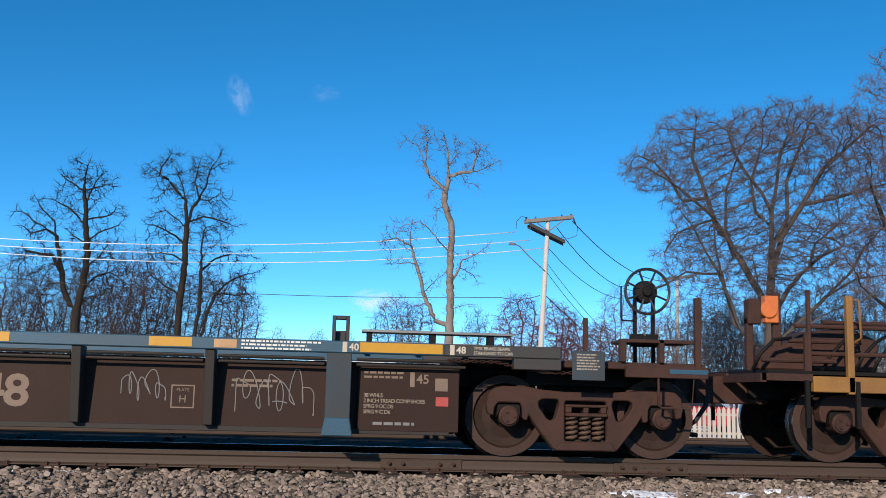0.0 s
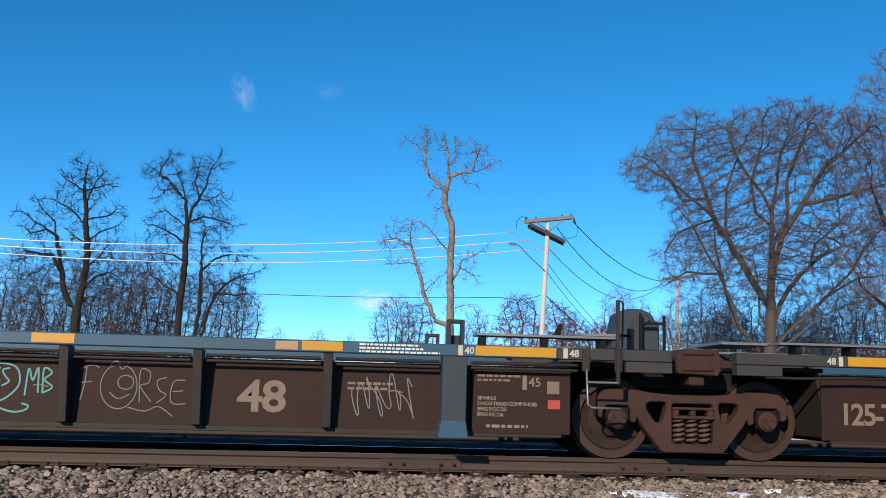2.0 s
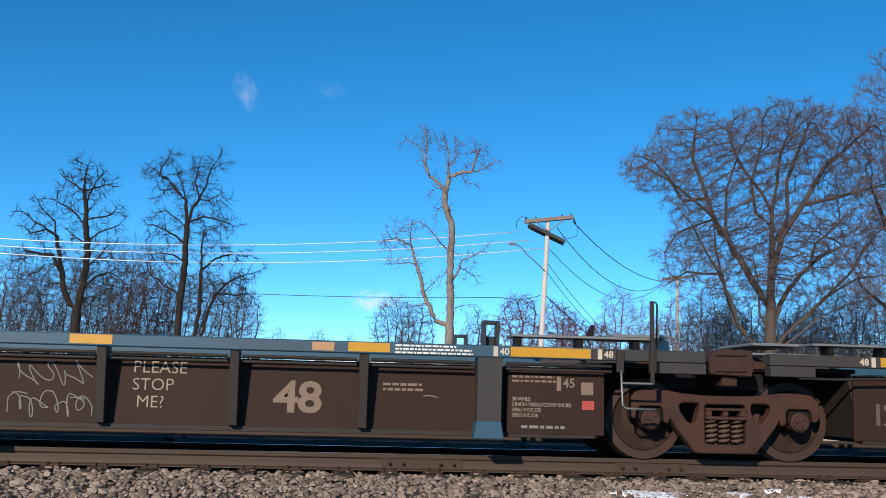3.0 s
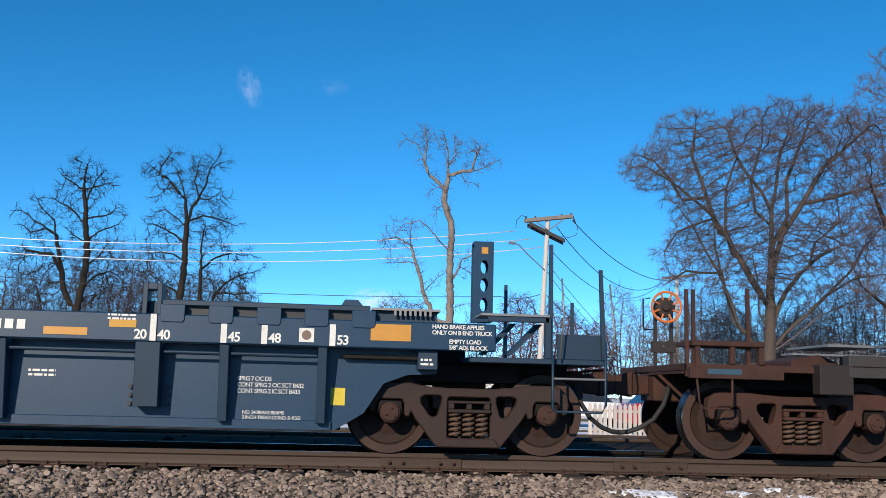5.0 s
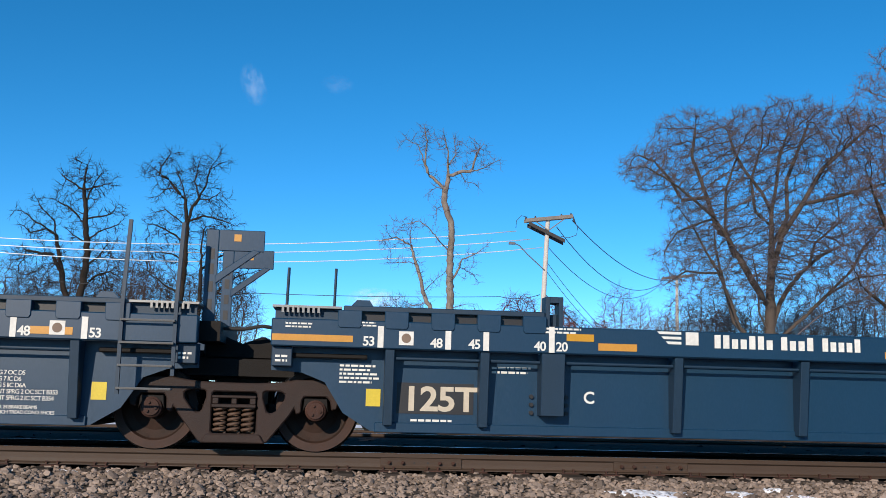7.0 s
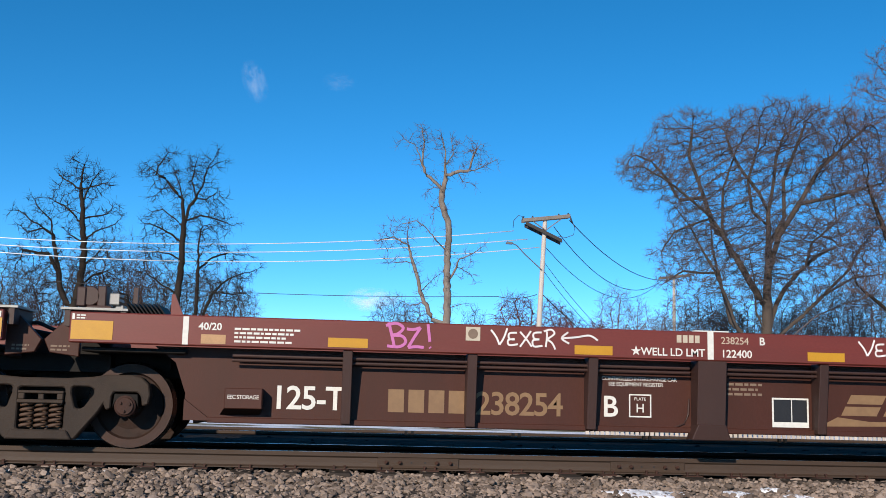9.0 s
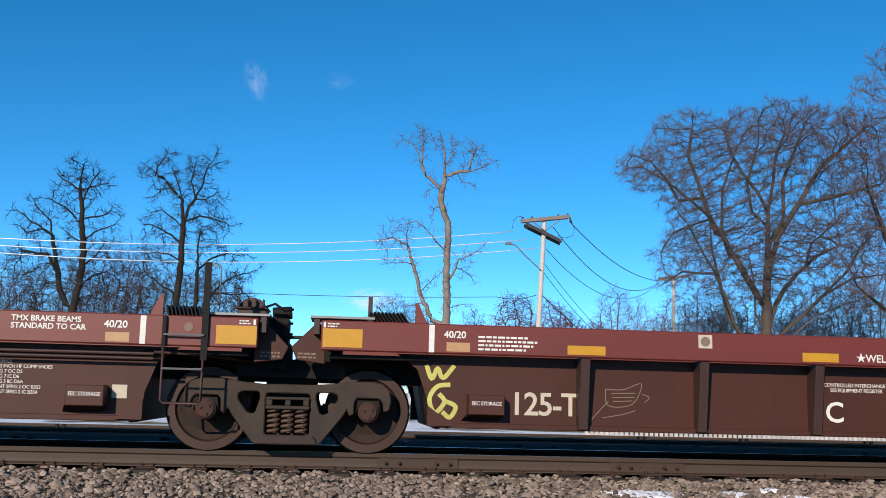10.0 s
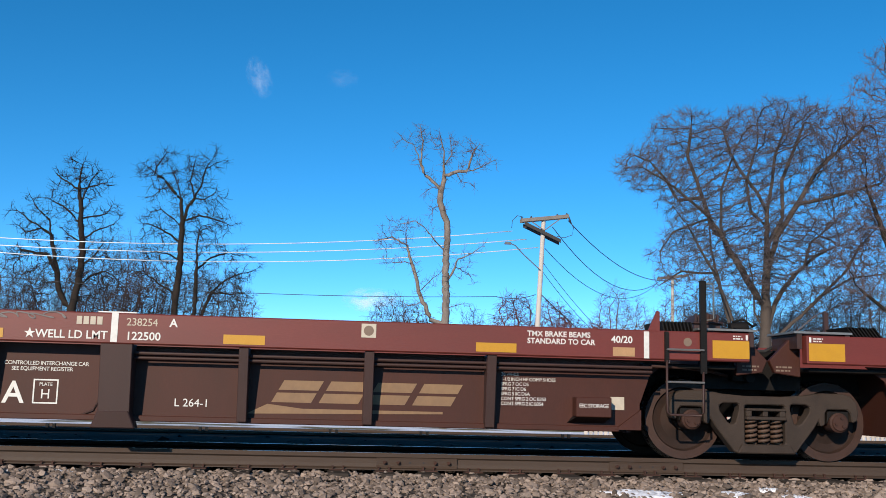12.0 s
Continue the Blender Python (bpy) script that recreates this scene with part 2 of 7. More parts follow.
def link(name, bm, mat, bevel=0.0, smooth=False):
    bmesh.ops.recalc_face_normals(bm, faces=bm.faces)
    if bevel:
        bmesh.ops.bevel(bm, geom=[e for e in bm.edges if e.is_manifold and e.calc_face_angle(0) > 0.5], offset=bevel, segments=1, affect="EDGES", clamp_overlap=True)
    me = bpy.data.meshes.new(name)
    bm.to_mesh(me)
    bm.free()
    me.materials.append(mat)
    if smooth:
        for f in me.polygons:
            f.use_smooth = True
    return new(name, me)


def part(name, bm, mat, parent, label="", bevel=0.0, smooth=False):
    ob = link(name, bm, mat, bevel, smooth)
    ob.parent = parent
    return tagged(ob, label)


def boxes(name, mat, parent, *dims, label="", bevel=0.0):
    bm = bmesh.new()
    for d in dims:
        box(bm, *d)
    return part(name, bm, mat, parent, label, bevel)


def thing(name, label, category, group="", at=(0, 0, 0)):
    ob = new(name)
    ob.empty_display_size = 0.2
    ob.location = at
    return tagged(ob, label, category, group)


# ---- lettering ----
def words(text, x, z, h, parent, mat=None, y=-1.504, bold=0.0, spread=1.0, centre=False, wide=1.0):
    """Letters of cap height h that face the camera's side; x, z at the lower left."""
    cu = bpy.data.curves.new("lettering", "FONT")
    cu.body, cu.size, cu.offset, cu.space_character, cu.resolution_u = text, h / 0.70, bold * h, spread, 3
    cu.extrude = 0.0008
    cu.align_x = "CENTER" if centre else "LEFT"
    cu.materials.append(mat or M_WHITE)
    ob = new("lettering", cu)
    ob.matrix_basis = pose(x, y, z, 90) @ Matrix.Diagonal((wide, 1, 1, 1))
    ob.parent = parent
    return ob


def blocks(x0, x1, z, h, n, parent, mat=None, y=-1.504, lean=0.0, gap=0.22, name="emblem_block", low=""):
    """Plain upright blocks in a row, in place of a mark."""
    w = (x1 - x0) / n
    for i in range(n):
        bm = bmesh.new()
        a, b = x0 + i * w + w * gap / 2, x0 + (i + 1) * w - w * gap / 2
        hh = h * (0.72 if low[i:i + 1] == "x" else 0.2 if low[i:i + 1] == "." else 1.0)
        prism(bm, [(a, z), (b, z), (b + lean * hh, z + hh), (a + lean * hh, z + hh)], y - 0.001, y)
        part(name, bm, mat or M_WHITE, parent)


def small_print(x0, x1, z1, rows, h, parent, mat=None, y=-1.504, seed=0):
    """Rows of short bars in place of print too small to read."""
    rnd = random.Random(seed + int(x0 * 100))
    bm = bmesh.new()
    for r in range(rows):
        z = z1 - r * h * 1.6
        x, end = x0, x1 - rnd.random() * 0.3 * (x1 - x0)
        while x < end:
            w = h * rnd.uniform(0.8, 3.0)
            box(bm, x, min(x + w, end), y - 0.001, y, z - h * 0.8, z)
            x += w + h * 0.5
    return tagged(part("fine_print", bm, mat or M_WHITE, parent), kind="stuff")


def patch(name, x0, x1, z0, z1, parent, mat, y=-1.503, label=""):
    bm = bmesh.new()
    box(bm, x0, x1, y - 0.0015, y + 0.001, z0, z1)
    return part(name, bm, mat, parent, label)


def ribbon(bm, pts, w, y):
    """A flat painted stroke through (x, z) points."""
    v = [Vector((a, 0, b)) for a, b in pts]
    left, right = [], []
    for i, q in enumerate(v):
        d = (v[min(i + 1, len(v) - 1)] - v[max(i - 1, 0)]).normalized()
        s = Vector((-d.z, 0, d.x)) * w / 2
        left.append(bm.verts.new((q.x + s.x, y - 0.00003 * i, q.z + s.z)))
        right.append(bm.verts.new((q.x - s.x, y - 0.00003 * i, q.z - s.z)))
    for i in range(len(v) - 1):
        bm.faces.new((left[i], left[i + 1], right[i + 1], right[i]))


def scrawl(x0, x1, z0, z1, parent, mat, w=0.012, strokes=6, seed=1, y=-1.2235, name="graffiti"):
    """Loose looping spray strokes in a box, no letters."""
    rnd = random.Random(seed)
    bm = bmesh.new()
    chain, n, ph = [], strokes * 22, [rnd.uniform(0, 6.3) for _ in range(4)]
    for i in range(n + 1):
        u = i / n
        a = 2 * math.pi * strokes * u
        loop = 0.6 * (x1 - x0) / strokes
        x = x0 + (x1 - x0) * u + loop * math.sin(a * 1.0 + ph[0]) * (0.7 + 0.3 * math.sin(a * 0.31 + ph[3]))
        zz = 0.5 + 0.30 * math.cos(a + ph[1]) + 0.16 * math.sin(a * 0.43 + ph[2]) + 0.10 * math.sin(a * 1.7 + ph[3])
        chain.append((min(max(x, x0), x1), z0 + (z1 - z0) * min(max(zz, 0), 1)))
    ribbon(bm, chain, w, y)
    return part(name, bm, mat, parent, "loose spray-painted graffiti strokes")


def oval(cx, cz, rx, rz):
    return [(cx + rx * math.sin(0.6283 * i), cz + rz * math.cos(0.6283 * i)) for i in range(11)]


def sprayed(parent, mat, w, area, strokes, y=-1.2245):
    """Hand-sprayed strokes, each a smooth curve through points in the unit square of area (x0, x1, z0, z1)."""
    x0, x1, z0, z1 = area
    bm = bmesh.new()
    for k, pts in enumerate(strokes):
        q = [(x0 + (x1 - x0) * a, z0 + (z1 - z0) * b) for a, b in pts]
        q = [q[0]] + q + [q[-1]]
        line = []
        for p0, p1, p2, p3 in zip(q, q[1:], q[2:], q[3:]):
            for i in range(5):
                t = i / 5
                line.append(tuple(0.5 * (2 * b + (c - a) * t + (2 * a - 5 * b + 4 * c - d) * t * t + (3 * b - a - 3 * c + d) * t ** 3) for a, b, c, d in zip(p0, p1, p2, p3)))
        line.append(q[-1])
        ribbon(bm, line, w, y - 0.0006 * k)
    return part("graffiti", bm, mat, parent, "hand-sprayed graffiti")


# ---- ground and tracks ----
TRACK = 0.7525                      # centre line of the train's track
TRACK_2 = 5.35 + 0.7525             # the empty track behind it
CAR_Y = TRACK


def ground_height(y):
    pts = [(-400, -0.85), (-7, -0.85), (-3.6, -0.62), (-1.5, -0.31), (-0.8, -0.262), (-0.2, -0.25), (2.4, -0.25), (3.6, -0.10), (5.12, -0.055), (5.30, -0.19), (7.6, -0.25), (9.4, -0.42), (13, -0.45), (3000, -0.45)]
    for (a, za), (b, zb) in zip(pts, pts[1:]):
        if a <= y <= b:
            return za + (zb - za) * (y - a) / (b - a)
    return -0.45


def ground():
    m = bpy.data.materials.new("ground cover")
    m.use_nodes = True
    n, l = m.node_tree.nodes, m.node_tree.links
    b = n["Principled BSDF"]
    b.inputs["Roughness"].default_value = 0.95
    b.inputs["Specular IOR Level"].default_value = 0.05
    tc = n.new("ShaderNodeTexCoord")
    sep = n.new("ShaderNodeSeparateXYZ")
    l.new(tc.outputs["Object"], sep.inputs[0])

    def tex(kind, scale, detail=4):
        t = n.new(kind)
        t.inputs["Scale"].default_value = scale
        if kind == "ShaderNodeTexNoise":
            t.inputs["Detail"].default_value = detail
        l.new(tc.outputs["Object"], t.inputs["Vector"])
        return t

    def ramp(src, lo, hi):
        r = n.new("ShaderNodeMapRange")
        r.inputs["From Min"].default_value, r.inputs["From Max"].default_value = lo, hi
        l.new(src, r.inputs["Value"])
        return r.outputs["Result"]

    def mix(f, a, c):
        x = n.new("ShaderNodeMix")
        x.data_type = "RGBA"
        l.new(f, x.inputs["Factor"])
        for s, v in ((x.inputs["A"], a), (x.inputs["B"], c)):
            if isinstance(v, tuple):
                s.default_value = (*v, 1)
            else:
                l.new(v, s)
        return x.outputs["Result"]

    vor = tex("ShaderNodeTexVoronoi", 17)
    # Sheet kept dark to paint shade into the gaps between loose stones.
    stones = mix(ramp(vor.outputs["Color"], 0, 1), (0.045, 0.037, 0.03), (0.12, 0.10, 0.082))
    grass = mix(ramp(tex("ShaderNodeTexNoise", 0.9, 8).outputs["Fac"], 0.4, 0.6), (0.20, 0.17, 0.10), (0.13, 0.12, 0.065))
    snow = mix(ramp(tex("ShaderNodeTexNoise", 3, 6).outputs["Fac"], 0.3, 0.7), (0.78, 0.81, 0.86), (0.86, 0.87, 0.9))
    cover = mix(ramp(tex("ShaderNodeTexNoise", 0.22, 9).outputs["Fac"], 0.43, 0.49), grass, snow)
    # Near-black from the rail on: the train's shade put into the bed colour.
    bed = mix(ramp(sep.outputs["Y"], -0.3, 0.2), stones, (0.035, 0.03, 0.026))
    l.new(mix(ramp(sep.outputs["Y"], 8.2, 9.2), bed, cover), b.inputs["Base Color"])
    bp = n.new("ShaderNodeBump")
    bp.inputs["Strength"].default_value, bp.inputs["Distance"].default_value = 0.8, 0.03
    l.new(vor.outputs["Distance"], bp.inputs["Height"])
    l.new(bp.outputs["Normal"], b.inputs["Normal"])

    ys = [-400, -60, -20, -7, -5, -3.6, -3, -2.5, -2, -1.5, -0.9, 2.4, 3.6, 5.12, 5.3, 7.6, 8.2, 9.4, 13, 25, 60, 150, 400, 1000, 2500]
    xs = [-2500, -900, -300, -120] + list(range(-60, 61, 3)) + [120, 300, 900, 2500]
    rnd = random.Random(4)
    verts = [(x, y, ground_height(y) + (rnd.uniform(-0.03, 0.03) if y > 13 or y < -3 else 0.0)) for y in ys for x in xs]
    w = len(xs)
    faces = [(j * w + i, j * w + i + 1, (j + 1) * w + i + 1, (j + 1) * w + i) for j in range(len(ys) - 1) for i in range(w - 1)]
    me = bpy.data.meshes.new("ground")
    me.from_pydata(verts, [], faces)
    me.materials.append(m)
    for f in me.polygons:
        f.use_smooth = True
    tagged(new("ground", me), "track bed of grey crushed stone, snow patches and dead grass beyond", "ground", kind="structure")


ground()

RAIL_PROFILE = [(-0.070, -0.186), (0.070, -0.186), (0.070, -0.176), (0.014, -0.158), (0.009, -0.12), (0.009, -0.065), (0.034, -0.046), (0.037, -0.012), (0.028, 0.0),
                (-0.028, 0.0), (-0.037, -0.012), (-0.034, -0.046), (-0.009, -0.065), (-0.009, -0.12), (-0.014, -0.158), (-0.070, -0.176)]


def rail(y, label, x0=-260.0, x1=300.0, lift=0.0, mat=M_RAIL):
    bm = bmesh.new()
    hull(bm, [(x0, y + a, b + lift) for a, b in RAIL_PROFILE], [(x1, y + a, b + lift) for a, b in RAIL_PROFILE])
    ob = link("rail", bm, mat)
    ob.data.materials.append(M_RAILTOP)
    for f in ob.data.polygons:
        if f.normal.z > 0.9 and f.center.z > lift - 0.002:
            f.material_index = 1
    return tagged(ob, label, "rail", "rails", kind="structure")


# Far rail takes the near-black steel: the train's shade put into its colour.
rails = [rail(0.0, "brown rusty running rail with bolted joint bars"), rail(1.505, "far running rail, coloured black for the shade under the train", mat=M_GRIME_SHADE)]
rail(TRACK_2 - 0.7525, "rusty rail of the empty second track")
rail(TRACK_2 + 0.7525, "rusty rail of the empty second track")


def joint_bar(xc, length, holes, bare):
    t = thing("joint_bar", "rusty six-hole joint bar bolted to the rail web", "joint bar", "rail joint bars", (xc, 0, 0))
    h = length / 2
    bm = bmesh.new()
    hull(bm, [(-h, -0.010, -0.062), (-h, -0.034, -0.052), (-h, -0.030, -0.075), (-h, -0.026, -0.135), (-h, -0.052, -0.165), (-h, -0.010, -0.165)],
         [(h, -0.010, -0.062), (h, -0.034, -0.052), (h, -0.030, -0.075), (h, -0.026, -0.135), (h, -0.052, -0.165), (h, -0.010, -0.165)])
    part("bar", bm, M_RAIL, t, bevel=0.002)
    for i in range(6):
        x = -h + length * (i + 0.5) / 6 + (0.02 if i in (0, 1) else -0.02 if i in (4, 5) else 0)
        bm = bmesh.new()
        if i in bare:
            tube(bm, (x, -0.029, -0.105), (x, -0.0305, -0.105), 0.011, 10)
            part("bolt_hole", bm, M_BLACK, t)
        else:
            tube(bm, (x, -0.028, -0.105), (x, -0.058, -0.105), 0.023, 6)
            tube(bm, (x, -0.058, -0.105), (x, -0.078, -0.105), 0.012, 8)
            part("bolt", bm, M_TRUCK, t, bevel=0.002)


joint_bar(0.98, 0.93, 6, (2, 3))
joint_bar(3.68, 0.89, 6, (2, 3))

# ties, tie plates and spikes
tie_bm = bmesh.new()
box(tie_bm, -0.115, 0.115, -1.30, 1.30, -0.37, -0.19)
tie_me = link("railway_tie", tie_bm, M_TIE, bevel=0.008)
plate_bm = bmesh.new()
box(plate_bm, -0.10, 0.10, -0.17, 0.17, -0.191, -0.180)
for sx in (-0.06, 0.06):
    for sy in (-0.083, 0.083):
        box(plate_bm, sx - 0.009, sx + 0.009, sy - 0.012, sy + 0.012, -0.18, -0.150)
        box(plate_bm, sx - 0.014, sx + 0.014, sy - 0.018 if sy > 0 else sy - 0.012, sy + 0.012 if sy > 0 else sy + 0.018, -0.153, -0.142)
plate_me = link("tie_plate", plate_bm, M_TRUCK)
rnd = random.Random(9)
for k, yc in enumerate((TRACK, TRACK_2)):
    x = -13.0
    while x < (15.0 if k == 0 else 30.0):
        t = tie_me if (k == 0 and x == -13.0) else new("railway_tie", tie_me.data)
        t.matrix_basis = pose(x, yc + rnd.uniform(-0.05, 0.05), rnd.uniform(-0.012, 0.0), 0, 0, rnd.uniform(-1, 1))
        tagged(t, "dark creosoted timber tie bedded in ballast", "railway tie", "ties of the second track" if k else "ties of the main track")
        for dy in (-0.7525, 0.7525):
            pl = new("tie_plate", plate_me.data)
            pl.parent = t
            pl.matrix_basis = Matrix.Translation((0, yc + dy - t.location.y, 0))
        x += 0.52 + rnd.uniform(-0.03, 0.03)
bpy.data.objects.remove(plate_me)


def ballast(name, x0, x1, y0, y1, count, size, seed, label, lift=0.0, mat=None):
    """Loose angular stones, joined."""
    rs = np.random.RandomState(seed)
    base = np.array([(0, 0, 1), (0.894, 0, 0.447), (0.276, 0.851, 0.447), (-0.724, 0.526, 0.447), (-0.724, -0.526, 0.447), (0.276, -0.851, 0.447),
                     (0.724, 0.526, -0.447), (-0.276, 0.851, -0.447), (-0.894, 0, -0.447), (-0.276, -0.851, -0.447), (0.724, -0.526, -0.447), (0, 0, -1)])
    tri = np.array([(0, 1, 2), (0, 2, 3), (0, 3, 4), (0, 4, 5), (0, 5, 1), (1, 6, 2), (2, 6, 7), (2, 7, 3), (3, 7, 8), (3, 8, 4), (4, 8, 9), (4, 9, 5), (5, 9, 10), (5, 10, 1), (1, 10, 6)])
    px, py = rs.uniform(x0, x1, count), rs.uniform(y0, y1, count)
    pz = np.array([ground_height(v) for v in py]) + lift + rs.uniform(-0.012, 0.022, count)
    s = size * np.exp(rs.normal(0, 0.32, count))
    v = base[None] * (1 + rs.uniform(-0.33, 0.33, (count, 12, 1))) * np.stack([s * rs.uniform(0.8, 1.4, count), s * rs.uniform(0.7, 1.2, count), s * rs.uniform(0.5, 0.9, count)], 1)[:, None]
    a = rs.uniform(0, 6.28, count)
    ca, sa = np.cos(a)[:, None], np.sin(a)[:, None]
    b = rs.uniform(-0.6, 0.6, count)
    cb, sb = np.cos(b)[:, None], np.sin(b)[:, None]
    x, y, z = v[..., 0] * cb + v[..., 2] * sb, v[..., 1], -v[..., 0] * sb + v[..., 2] * cb
    v = np.stack([x * ca - y * sa + px[:, None], x * sa + y * ca + py[:, None], z + pz[:, None]], 2).reshape(-1, 3)
    f = (tri[None] + 12 * np.arange(count)[:, None, None]).reshape(-1, 3)
    me = bpy.data.meshes.new(name)
    me.from_pydata(v.tolist(), [], f.tolist())
    me.materials.append(mat or M_STONE)
    return tagged(new(name, me), label, "ballast", kind="stuff")


ballast("ballast", -9.0, 9.5, -3.3, -0.35, 21000, 0.026, 1, "grey brown crushed stone ballast beside the rail")
ballast("ballast", -9.0, 10.0, -0.5, 2.4, 6000, 0.030, 2, "ballast between the ties, coloured dark for shade", -0.02, M_STONE_SHADE)
ballast("ballast", -12.0, 22.0, 2.4, 8.2, 7000, 0.034, 3, "crushed stone ballast between the tracks, coloured dark for shade", -0.045, M_STONE_SHADE)
ballast("ballast", -9.0, 9.5, -0.95, -0.22, 3600, 0.026, 7, "grey brown crushed stone ballast heaped at the rail", 0.022)


def snow_patch(x, y, w, d, seed, h=0.012):
    """A melting patch with a ragged edge, thickest in the middle."""
    rnd = random.Random(seed)
    bm = bmesh.new()
    n, rings = 48, 7
    edge = [1 + 0.5 * noise.noise(Vector((math.cos(6.283 * i / n) * 1.6 + seed, math.sin(6.283 * i / n) * 1.6, seed * 0.7))) + 0.45 * noise.noise(Vector((math.cos(6.283 * i / n) * 6 + seed, math.sin(6.283 * i / n) * 6, seed * 1.7))) for i in range(n)]
    rows = []
    for r in range(1, rings + 1):
        q = r / rings
        rows.append([bm.verts.new((x + w / 2 * q * edge[i] * math.cos(6.283 * i / n), y + d / 2 * q * edge[i] * math.sin(6.283 * i / n),
                                   ground_height(y + d / 2 * q * edge[i] * math.sin(6.283 * i / n)) + h * (1 - q ** 2) + rnd.uniform(-0.012, 0.014) + 0.014 - (0.035 if r == rings else 0))) for i in range(n)])
    top = bm.verts.new((x, y, ground_height(y) + h + 0.016))
    for i in range(n):
        bm.faces.new((top, rows[0][i], rows[0][(i + 1) % n]))
        for a, b in zip(rows, rows[1:]):
            bm.faces.new((a[i], b[i], b[(i + 1) % n], a[(i + 1) % n]))
    ob = link("snow_patch", bm, M_SNOW, smooth=True)
    tagged(ob, "thin melting patch of snow on the ballast", "snow patch", "snow patches by the rail")


for k, (x, y, w, d) in enumerate(((3.25, -1.35, 0.85, 0.5), (4.25, -1.3, 0.3, 0.35), (4.75, -1.0, 0.32, 0.2), (4.85, -1.45, 0.3, 0.25), (-2.38, -0.42, 0.32, 0.3), (-2.85, -0.42, 0.30, 0.14), (-0.95, -0.40, 0.24, 0.12), (-3.4, -0.42, 0.16, 0.1))):
    snow_patch(x, y, w, d, 3 + k)


# ---- wheel trucks ----
SPEED = 17.4
WB = 0.89                            # half the wheelbase


def wheelset(parent, x, radius=0.465):
    e = new("wheelset")
    e.parent = parent
    e.matrix_basis = pose(x, 0, radius)
    k = radius / 0.465
    for s in (-1, 1):
        bm = bmesh.new()
        prof = [(s * 0.685, 0.492 * k), (s * 0.712, 0.492 * k), (s * 0.722, 0.468 * k), (s * 0.822, 0.463 * k)]
        lathe(bm, prof, 40)
        part("tread", bm, M_TREAD, e, "polished steel wheel tread", smooth=True)
        bm = bmesh.new()
        lathe(bm, [(s * 0.822, 0.463 * k), (s * 0.826, 0.372 * k)], 40)
        part("wheel_rim", bm, M_WHEEL, e, "rusty wheel rim")
        bm = bmesh.new()
        prof = [(s * 0.826, 0.372 * k), (s * 0.785, 0.35 * k), (s * 0.775, 0.26 * k), (s * 0.80, 0.14 * k), (s * 0.835, 0.125 * k), (s * 0.835, 0.0)]
        lathe(bm, prof, 40)
        prof = [(s * 0.685, 0.492 * k), (s * 0.685, 0.41 * k), (s * 0.72, 0.385 * k), (s * 0.735, 0.16 * k), (s * 0.68, 0.13 * k), (s * 0.68, 0.0)]
        lathe(bm, prof, 40)
        for i in range(3):
            a = i * 2.09 + 0.4
            tube(bm, (0.33 * k * math.cos(a), s * 0.775, 0.33 * k * math.sin(a)), (0.33 * k * math.cos(a), s * 0.79, 0.33 * k * math.sin(a)), 0.025, 8)
        part("wheel_plate", bm, M_PLATE, e, smooth=False)
    bm = bmesh.new()
    tube(bm, (0, -1.10, 0), (0, 1.10, 0), 0.085, 14)
    part("axle", bm, M_GRIME_SHADE, e)
    for s in (-1, 1):
        bm = bmesh.new()
        rows = lathe(bm, [(s * 0.93, 0.0), (s * 0.93, 0.115), (s * 1.12, 0.115), (s * 1.135, 0.095), (s * 1.15, 0.09), (s * 1.15, 0.0)], 20)
        for i in range(3):
            a = i * 2.094
            tube(bm, (0.055 * math.cos(a), s * 1.145, 0.055 * math.sin(a)), (0.055 * math.cos(a), s * 1.17, 0.055 * math.sin(a)), 0.017, 6)
        part("bearing_cap", bm, M_TRUCK, e)
    return e


def side_frame(parent, s, mat, wb, zc):
    """The cast side frame of a three-piece truck: arched top, sloping legs, spring seat, two windows."""
    bm = bmesh.new()
    half = [(0.25, 0.285), (0.52, 0.305), (0.68, 0.335), (wb + 0.06, 0.335), (wb + 0.16, 0.31), (wb + 0.235, 0.24), (wb + 0.255, 0.12), (wb + 0.235, 0.02), (wb + 0.175, 0.0), (wb + 0.16, 0.10), (wb + 0.12, 0.15),
            (wb - 0.13, 0.15), (wb - 0.155, 0.10), (wb - 0.16, -0.03), (wb - 0.21, -0.05), (wb - 0.235, 0.02), (0.60, -0.07), (0.375, -0.355), (0.33, -0.375)]
    outline = half + [(-x, z) for x, z in half[::-1]]
    win = [(0.31, 0.185), (0.34, 0.20), (0.50, 0.20), (0.55, 0.17), (0.545, 0.11), (0.45, -0.02), (0.40, -0.045), (0.355, -0.03), (0.31, 0.12)]
    bay = [(-0.225, 0.185), (-0.245, 0.165), (-0.245, -0.25), (-0.23, -0.27), (0.23, -0.27), (0.245, -0.25), (0.245, 0.165), (0.225, 0.185)]
    up = lambda pts: [(x, z + zc) for x, z in pts]
    plate(bm, up(outline), [up(win), up([(-x, z) for x, z in win]), up(bay)], s * 0.93, s * 1.10)
    z = zc
    prism(bm, [(-0.35, z - 0.372), (0.35, z - 0.372), (0.29, z - 0.272), (-0.29, z - 0.272)], s * 0.86, s * 1.14)
    part("side_frame", bm, mat, parent, bevel=0.014)
    for k in (-1, 1):
        bm = bmesh.new()
        x = k * wb
        prism(bm, [(x - 0.125, z + 0.13), (x + 0.125, z + 0.13), (x + 0.14, z - 0.02), (x + 0.10, z + 0.06), (x - 0.10, z + 0.06), (x - 0.14, z - 0.02)], s * 0.92, s * 1.10)
